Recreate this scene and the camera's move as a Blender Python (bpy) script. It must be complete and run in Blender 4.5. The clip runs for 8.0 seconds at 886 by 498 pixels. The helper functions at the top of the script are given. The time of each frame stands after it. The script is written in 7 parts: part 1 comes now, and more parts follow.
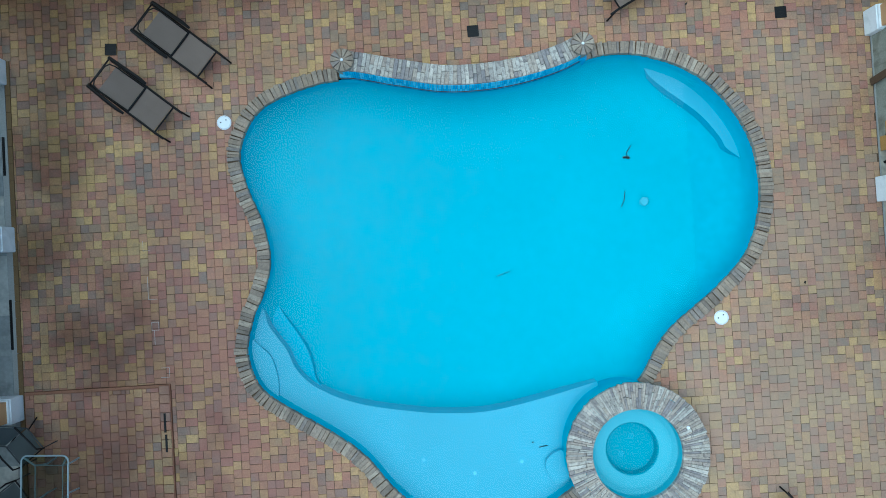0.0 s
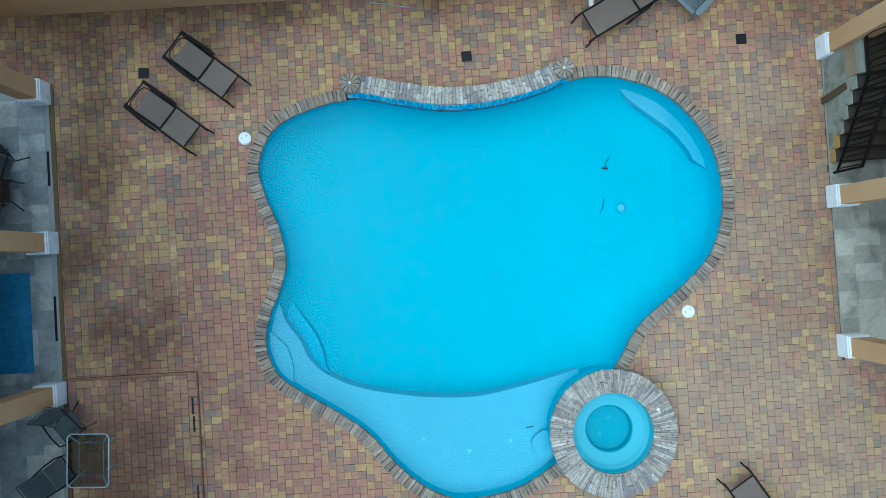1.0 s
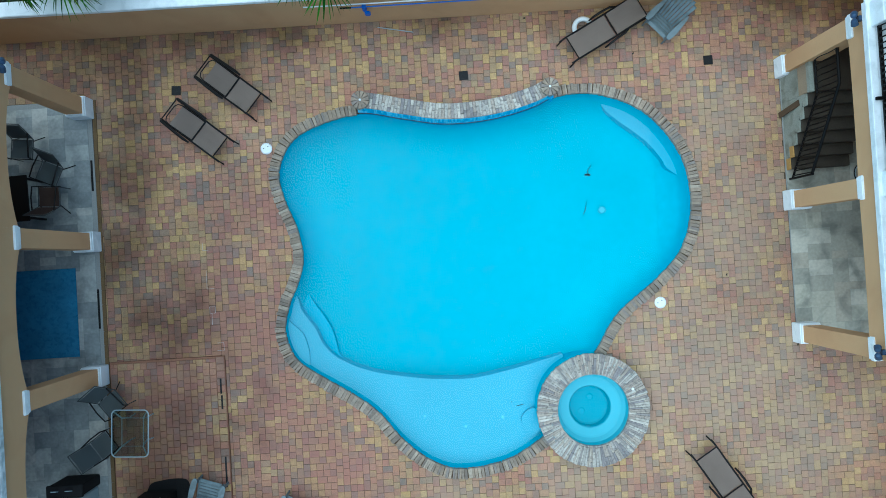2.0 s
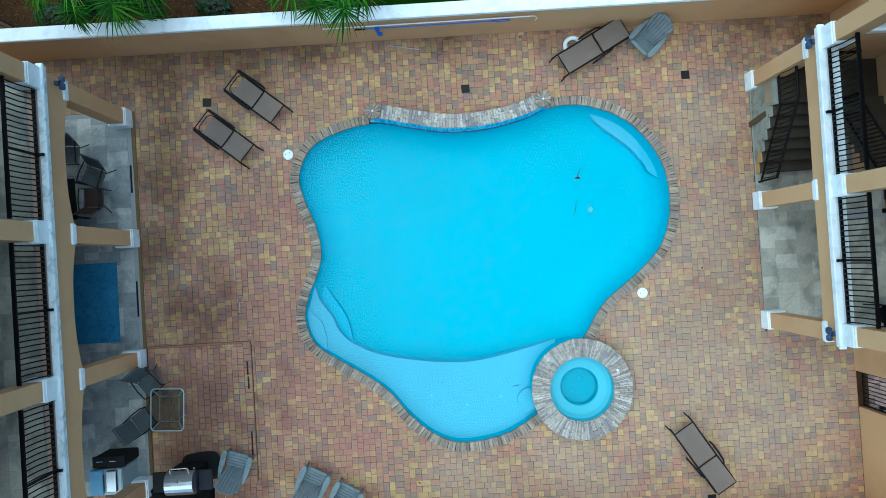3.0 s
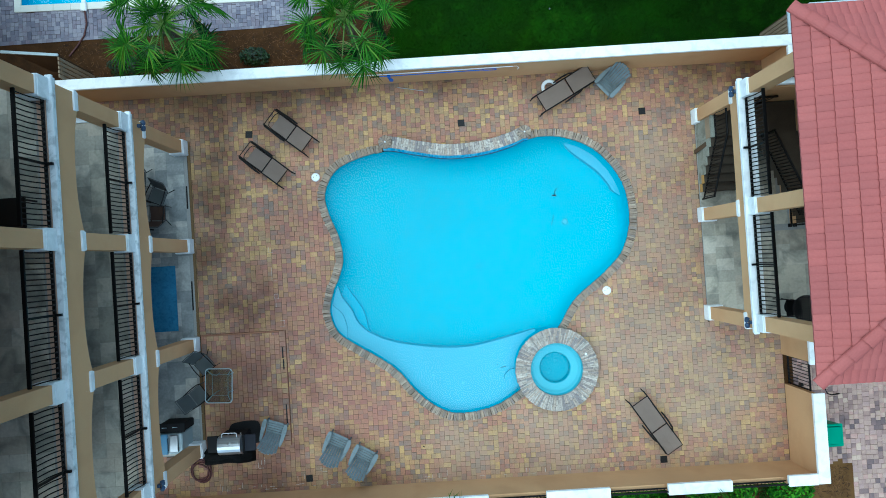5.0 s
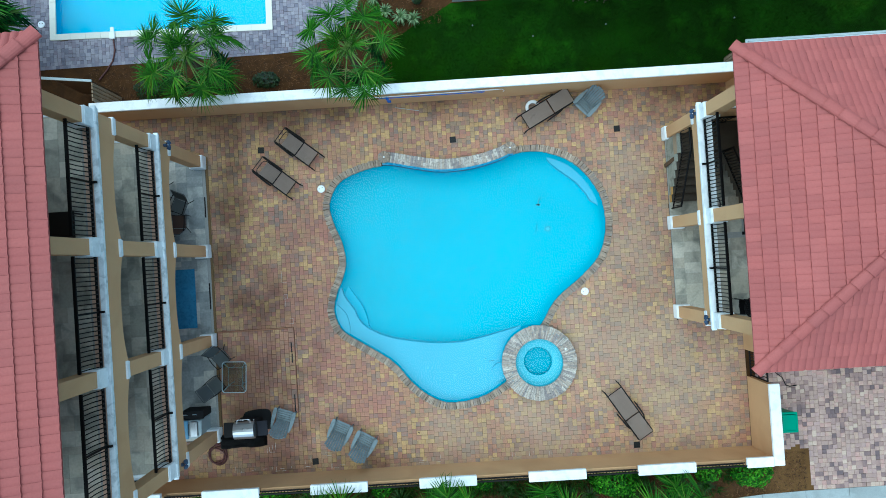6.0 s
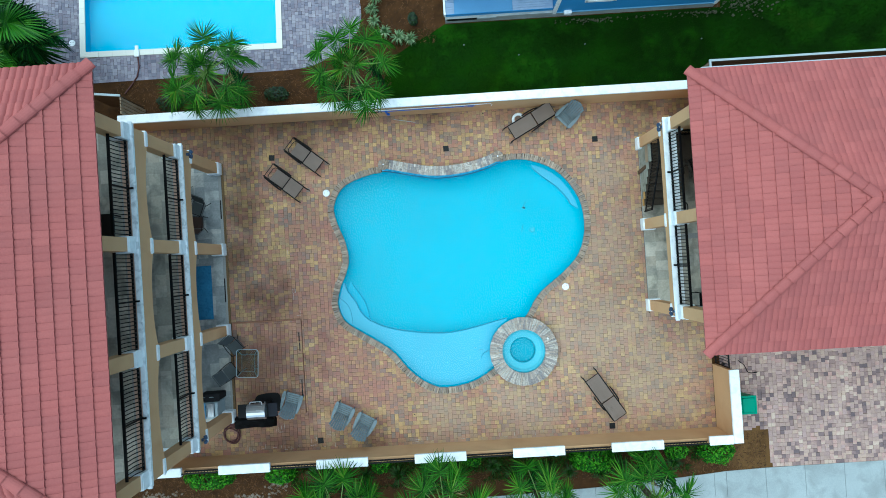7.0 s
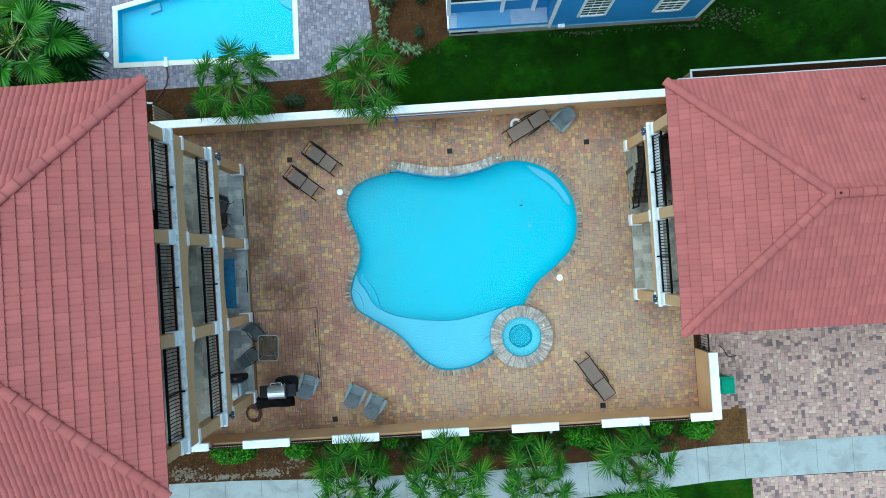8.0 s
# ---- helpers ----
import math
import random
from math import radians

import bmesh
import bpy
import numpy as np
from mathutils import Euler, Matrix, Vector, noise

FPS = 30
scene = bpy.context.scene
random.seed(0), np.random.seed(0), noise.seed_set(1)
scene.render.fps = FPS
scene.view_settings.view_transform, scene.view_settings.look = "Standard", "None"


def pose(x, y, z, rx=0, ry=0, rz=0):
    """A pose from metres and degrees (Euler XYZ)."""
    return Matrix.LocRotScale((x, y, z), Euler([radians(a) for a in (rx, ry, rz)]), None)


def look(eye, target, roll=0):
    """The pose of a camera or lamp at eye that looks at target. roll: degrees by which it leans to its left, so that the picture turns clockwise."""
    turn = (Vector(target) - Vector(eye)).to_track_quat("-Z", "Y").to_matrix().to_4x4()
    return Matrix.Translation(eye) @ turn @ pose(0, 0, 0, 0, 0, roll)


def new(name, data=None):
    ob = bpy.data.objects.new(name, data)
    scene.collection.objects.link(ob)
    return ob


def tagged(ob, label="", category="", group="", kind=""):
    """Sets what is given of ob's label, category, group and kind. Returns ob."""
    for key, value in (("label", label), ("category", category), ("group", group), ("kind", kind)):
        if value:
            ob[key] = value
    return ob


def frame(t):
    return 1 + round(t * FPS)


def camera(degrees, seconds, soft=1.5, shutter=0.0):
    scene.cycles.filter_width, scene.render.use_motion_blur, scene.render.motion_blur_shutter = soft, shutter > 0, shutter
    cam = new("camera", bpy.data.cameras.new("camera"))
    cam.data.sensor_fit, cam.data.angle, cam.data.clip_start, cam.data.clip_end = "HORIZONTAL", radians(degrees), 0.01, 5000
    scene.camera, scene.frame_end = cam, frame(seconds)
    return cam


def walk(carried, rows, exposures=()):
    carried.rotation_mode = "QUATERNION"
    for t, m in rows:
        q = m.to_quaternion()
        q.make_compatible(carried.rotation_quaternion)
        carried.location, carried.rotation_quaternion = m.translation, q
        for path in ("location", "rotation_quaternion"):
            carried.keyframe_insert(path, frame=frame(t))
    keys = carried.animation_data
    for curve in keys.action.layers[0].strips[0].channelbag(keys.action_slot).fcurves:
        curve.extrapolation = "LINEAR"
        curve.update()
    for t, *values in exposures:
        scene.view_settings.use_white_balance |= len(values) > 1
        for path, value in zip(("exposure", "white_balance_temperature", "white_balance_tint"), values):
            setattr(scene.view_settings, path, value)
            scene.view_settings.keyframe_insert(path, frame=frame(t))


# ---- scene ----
# ---- camera: a drone that climbs straight up over the pool, looking down ----
cam = camera(72.0, 8.0, soft=0.9)
PATH = [
    (0.0, -0.116, -0.008, 12.250, 1.142, 0.010, -3.389),
    (0.5, -0.107, -0.017, 12.944, 1.136, -0.029, -3.409),
    (1.0, -0.041, 0.001, 13.742, 1.128, 0.045, -3.452),
    (1.5, 0.003, 0.030, 14.609, 0.867, 0.076, -3.453),
    (3.0, -0.160, -0.166, 17.201, 0.922, 0.023, -3.497),
    (3.5, -0.196, -0.176, 18.102, 0.965, 0.081, -3.498),
    (4.0, -0.170, -0.133, 19.041, 0.955, 0.203, -3.477),
    (4.5, -0.169, -0.081, 19.961, 0.903, 0.069, -3.519),
    (6.0, 0.326, 0.023, 23.132, 1.071, 0.556, -3.568),
    (6.5, 0.487, -0.100, 24.279, 1.266, 0.489, -3.534),
    (7.0, 0.587, -0.120, 25.472, 1.154, 0.526, -3.457),
    (7.5, 0.497, -0.300, 26.603, 1.191, 0.543, -3.457),
    (8.0, 0.430, -0.477, 27.740, 1.269, 0.595, -3.533),
]
EXPOSURES = [(0.0, -0.20, 5150, -10), (1.0, -0.15, 5150, -10), (3.0, 0.01, 5250, -10), (6.0, 0.08, 5450, -10), (8.0, 0.10, 5550, -10)]
walk(cam, [(t, pose(x, y, z, rx, ry, rz)) for t, x, y, z, rx, ry, rz in PATH], EXPOSURES)

# ---- light: bright overcast sky, a very soft sun from the north-west ----
SUN_ELEVATION, SUN_AZIMUTH = 71.0, 285.0   # azimuth clockwise from +y
world = bpy.data.worlds.new("world")
scene.world = world
world.use_nodes = True
wn = world.node_tree.nodes
sky = wn.new("ShaderNodeTexSky")
sky.sky_type = "NISHITA"
sky.sun_disc = False
sky.sun_elevation, sky.sun_rotation = radians(SUN_ELEVATION), radians(SUN_AZIMUTH)
sky.air_density, sky.dust_density, sky.ozone_density = 1.0, 1.0, 1.0
wn["Background"].inputs["Strength"].default_value = 0.15
world.node_tree.links.new(sky.outputs[0], wn["Background"].inputs["Color"])
sun_data = bpy.data.lights.new("sun", "SUN")
sun_data.energy, sun_data.angle, sun_data.color = 3.65, radians(108), (0.98, 0.99, 0.97)
sun = new("sun", sun_data)
a, e = radians(SUN_AZIMUTH), radians(SUN_ELEVATION)
sun.matrix_basis = look((30 * math.sin(a) * math.cos(e), 30 * math.cos(a) * math.cos(e), 30 * math.sin(e)), (0, 0, 0))

# ---- materials ----
def lin(r, g, b):
    return tuple((c / 255 / 12.92 if c < 10.3 else ((c / 255 + 0.055) / 1.055) ** 2.4) for c in (r, g, b)) + (1.0,)


def material(name, colour, rough=0.6, vary=0.18, coarse=0.8, fine=25.0, bump=0.15, metal=0.0, palette=None, pick="", spec=0.4, stain=None, zones=None, patches=(), drift=None):
    """A procedural surface: base colour or a palette picked piece by piece, mottled at two scales, with fine relief."""
    m = bpy.data.materials.new(name)
    m.use_nodes = True
    n, l = m.node_tree.nodes, m.node_tree.links
    b = n["Principled BSDF"]
    b.inputs["Roughness"].default_value = rough
    b.inputs["Metallic"].default_value = metal
    b.inputs["Specular IOR Level"].default_value = spec
    pos = n.new("ShaderNodeNewGeometry")
    big, small = n.new("ShaderNodeTexNoise"), n.new("ShaderNodeTexNoise")
    big.inputs["Scale"].default_value, big.inputs["Detail"].default_value = coarse, 5
    small.inputs["Scale"].default_value, small.inputs["Detail"].default_value = fine, 6
    l.new(pos.outputs["Position"], big.inputs["Vector"])
    l.new(pos.outputs["Position"], small.inputs["Vector"])
    if palette:
        ramp = n.new("ShaderNodeValToRGB")
        ramp.color_ramp.interpolation = "LINEAR" if drift else "CONSTANT"
        el = ramp.color_ramp.elements
        while len(el) < len(palette):
            el.new(1.0)
        for i, c in enumerate(palette):
            el[i].position, el[i].color = i / len(palette), c
        if pick == "object":
            src = n.new("ShaderNodeObjectInfo").outputs["Random"]
        else:
            src = pos.outputs["Random Per Island"]
        if drift:   # neighbouring pieces lean to the same end of the palette
            d_scale, d_own, d_shared = drift
            dn, own, lean_ = n.new("ShaderNodeTexNoise"), n.new("ShaderNodeMath"), n.new("ShaderNodeMath")
            dn.inputs["Scale"].default_value, dn.inputs["Detail"].default_value = d_scale, 3
            own.operation = lean_.operation = "MULTIPLY_ADD"
            own.inputs[1].default_value, own.inputs[2].default_value = d_own, 0.5 - 0.5 * d_own - 0.5 * d_shared
            lean_.inputs[1].default_value = d_shared
            l.new(pos.outputs["Position"], dn.inputs["Vector"])
            l.new(src, own.inputs[0])
            l.new(dn.outputs["Fac"], lean_.inputs[0])
            l.new(own.outputs[0], lean_.inputs[2])
            src = lean_.outputs[0]
        l.new(src, ramp.inputs["Fac"])
        base = ramp.outputs["Color"]
    else:
        rgb = n.new("ShaderNodeRGB")
        rgb.outputs[0].default_value = colour
        base = rgb.outputs[0]
    if zones:   # patches of tone that run over many pieces
        z_scale, z_colours, z_amount = zones
        zn, zr, zm = n.new("ShaderNodeTexNoise"), n.new("ShaderNodeValToRGB"), n.new("ShaderNodeMix")
        zn.inputs["Scale"].default_value, zn.inputs["Detail"].default_value, zn.inputs["Roughness"].default_value = z_scale, 6, 0.65
        el = zr.color_ramp.elements
        while len(el) < len(z_colours):
            el.new(1.0)
        for i, c in enumerate(z_colours):
            el[i].position, el[i].color = 0.3 + 0.4 * i / (len(z_colours) - 1), c
        zm.data_type = "RGBA"
        zm.inputs[0].default_value = z_amount
        l.new(pos.outputs["Position"], zn.inputs["Vector"])
        l.new(zn.outputs["Fac"], zr.inputs["Fac"])
        l.new(base, zm.inputs[6])
        l.new(zr.outputs["Color"], zm.inputs[7])
        base = zm.outputs[2]
    shade = n.new("ShaderNodeMapRange")
    shade.inputs["From Min"].default_value, shade.inputs["From Max"].default_value = 0.3, 0.7
    shade.inputs["To Min"].default_value, shade.inputs["To Max"].default_value = 1 - vary, 1 + vary
    both = n.new("ShaderNodeMath")
    both.operation = "ADD"
    half = n.new("ShaderNodeMath")
    half.operation = "MULTIPLY"
    half.inputs[1].default_value = 0.5
    l.new(big.outputs["Fac"], both.inputs[0])
    l.new(small.outputs["Fac"], both.inputs[1])
    l.new(both.outputs[0], half.inputs[0])
    l.new(half.outputs[0], shade.inputs["Value"])
    mul = n.new("ShaderNodeVectorMath")
    mul.operation = "SCALE"
    l.new(base, mul.inputs[0])
    l.new(shade.outputs[0], mul.inputs["Scale"])
    last = mul.outputs[0]
    if stain:
        s_scale, s_colour, s_amount = stain
        sn = n.new("ShaderNodeTexNoise")
        sn.inputs["Scale"].default_value, sn.inputs["Detail"].default_value = s_scale, 7
        sn.inputs["Distortion"].default_value = 0.6
        l.new(pos.outputs["Position"], sn.inputs["Vector"])
        sr = n.new("ShaderNodeMapRange")
        sr.inputs["From Min"].default_value, sr.inputs["From Max"].default_value = 0.48, 0.68
        sr.inputs["To Max"].default_value = s_amount
        l.new(sn.outputs["Fac"], sr.inputs["Value"])
        mix = n.new("ShaderNodeMix")
        mix.data_type = "RGBA"
        l.new(sr.outputs[0], mix.inputs[0])
        l.new(last, mix.inputs[6])
        mix.inputs[7].default_value = s_colour
        last = mix.outputs[2]
    for spots_, tone, blend in patches:   # patches of wear, shade and colour, each with a ragged outline: (x, y, radius), and their tone
        ragged = n.new("ShaderNodeTexNoise")
        ragged.inputs["Scale"].default_value, ragged.inputs["Detail"].default_value = 1.1, 6
        l.new(pos.outputs["Position"], ragged.inputs["Vector"])
        mask = None
        for x, y, r in spots_:
            d, edge, reach = n.new("ShaderNodeVectorMath"), n.new("ShaderNodeMath"), n.new("ShaderNodeMapRange")
            d.operation = "DISTANCE"
            d.inputs[1].default_value = (x, y, 0)
            l.new(pos.outputs["Position"], d.inputs[0])
            edge.operation = "MULTIPLY_ADD"
            edge.inputs[1].default_value = -2.6 * r
            l.new(ragged.outputs["Fac"], edge.inputs[0])
            l.new(d.outputs["Value"], edge.inputs[2])
            reach.inputs["From Min"].default_value, reach.inputs["From Max"].default_value = 0.0, -1.1 * r
            l.new(edge.outputs[0], reach.inputs["Value"])
            if mask is None:
                mask = reach.outputs[0]
            else:
                top = n.new("ShaderNodeMath")
                top.operation = "MAXIMUM"
                l.new(mask, top.inputs[0])
                l.new(reach.outputs[0], top.inputs[1])
                mask = top.outputs[0]
        patch_mix = n.new("ShaderNodeMix")
        patch_mix.data_type, patch_mix.blend_type = "RGBA", blend
        l.new(mask, patch_mix.inputs[0])
        if blend == "MIX":
            half_ = n.new("ShaderNodeMath")
            half_.operation = "MULTIPLY"
            half_.inputs[1].default_value = 0.55
            l.new(mask, half_.inputs[0])
            l.new(half_.outputs[0], patch_mix.inputs[0])
        l.new(last, patch_mix.inputs[6])
        patch_mix.inputs[7].default_value = tone
        last = patch_mix.outputs[2]
    l.new(last, b.inputs["Base Color"])
    if bump:
        bm = n.new("ShaderNodeBump")
        bm.inputs["Strength"].default_value = bump
        bm.inputs["Distance"].default_value = 0.02
        l.new(small.outputs["Fac"], bm.inputs["Height"])
        l.new(bm.outputs[0], b.inputs["Normal"])
    return m


PAVER_COLOURS = [lin(*c) for c in ((125, 111, 100), (141, 114, 99), (162, 114, 98), (133, 119, 107), (168, 120, 99), (172, 129, 100), (144, 125, 104), (175, 135, 102), (168, 125, 104), (177, 142, 100), (163, 138, 106), (183, 150, 99), (189, 157, 108))]
DRIVE_COLOURS = [lin(*c) for c in ((104, 90, 92), (116, 99, 99), (134, 112, 109), (156, 130, 122), (172, 147, 134), (160, 134, 128), (176, 151, 138), (168, 142, 137), (182, 158, 140), (178, 142, 134), (192, 170, 153))]
DECK_COLOURS = [lin(*c) for c in ((104, 102, 116), (118, 116, 130), (130, 128, 140), (124, 116, 128), (138, 134, 144), (150, 147, 156))]
STONE_COLOURS = [lin(*c) for c in ((186, 180, 170), (170, 163, 154), (194, 186, 174), (176, 164, 150), (150, 142, 136), (182, 174, 162), (166, 154, 142), (142, 136, 134))]
COPING_COLOURS = [lin(*c) for c in ((158, 143, 126), (144, 130, 115), (170, 156, 138), (150, 136, 120), (128, 116, 104), (162, 145, 126), (148, 132, 114), (140, 130, 121))]
TRAVERTINE = [lin(*c) for c in ((184, 178, 160), (168, 163, 148), (192, 186, 170), (160, 156, 142), (176, 167, 150))]

# paver grime; the same tone also paints shade along walls and porch
GRIME_SHADE = ([(-8.4, 0.8, 1.0), (-6.9, -1.2, 1.2), (-7.8, 2.6, 1.0), (-8.2, 5.4, 2.1), (-6.0, 6.2, 1.6), (-3.6, 6.2, 1.0), (0.4, 6.3, 0.8), (3.4, 6.3, 0.8), (9.0, 6.0, 1.0), (10.6, 5.4, 1.0), (-7.2, -4.6, 2.2), (-6.4, -7.0, 1.7), (-2.6, -7.5, 0.9)], (0.54, 0.52, 0.47, 1.0), "MULTIPLY")
RUST = ([(-7.3, -4.2, 1.7), (-6.4, -6.6, 1.3), (-5.2, -1.4, 1.9), (-3.6, -4.6, 1.5), (-4.6, 1.6, 1.0), (-4.4, -3.4, 1.3), (-6.9, -2.9, 1.4), (-2.6, -5.4, 0.9)], lin(158, 108, 95), "MIX")
PALER = ([(6.6, -3.4, 2.9), (8.6, -5.2, 2.4), (3.4, -6.6, 1.9), (7.2, 0.2, 1.9), (0.2, -6.6, 1.4), (7.2, 3.0, 1.3)], lin(166, 145, 124), "MIX")
DARKER_LAWN = ([(8.8, 8.6, 1.5), (6.4, 9.3, 1.2), (11.6, 8.0, 2.0), (15.0, 9.0, 3.0), (19.0, 8.0, 3.5)], (0.70, 0.66, 0.6, 1.0), "MULTIPLY")
BRIGHTER_LAWN = ([(-0.6, 7.6, 1.2), (3.0, 7.2, 1.1), (6.4, 6.9, 0.8)], (1.2, 1.12, 0.6, 1.0), "MULTIPLY")
LAWN_TONES = (0.3, [lin(*c) for c in ((18, 36, 6), (32, 68, 4), (24, 48, 6), (38, 78, 7), (54, 80, 16))], 0.6)
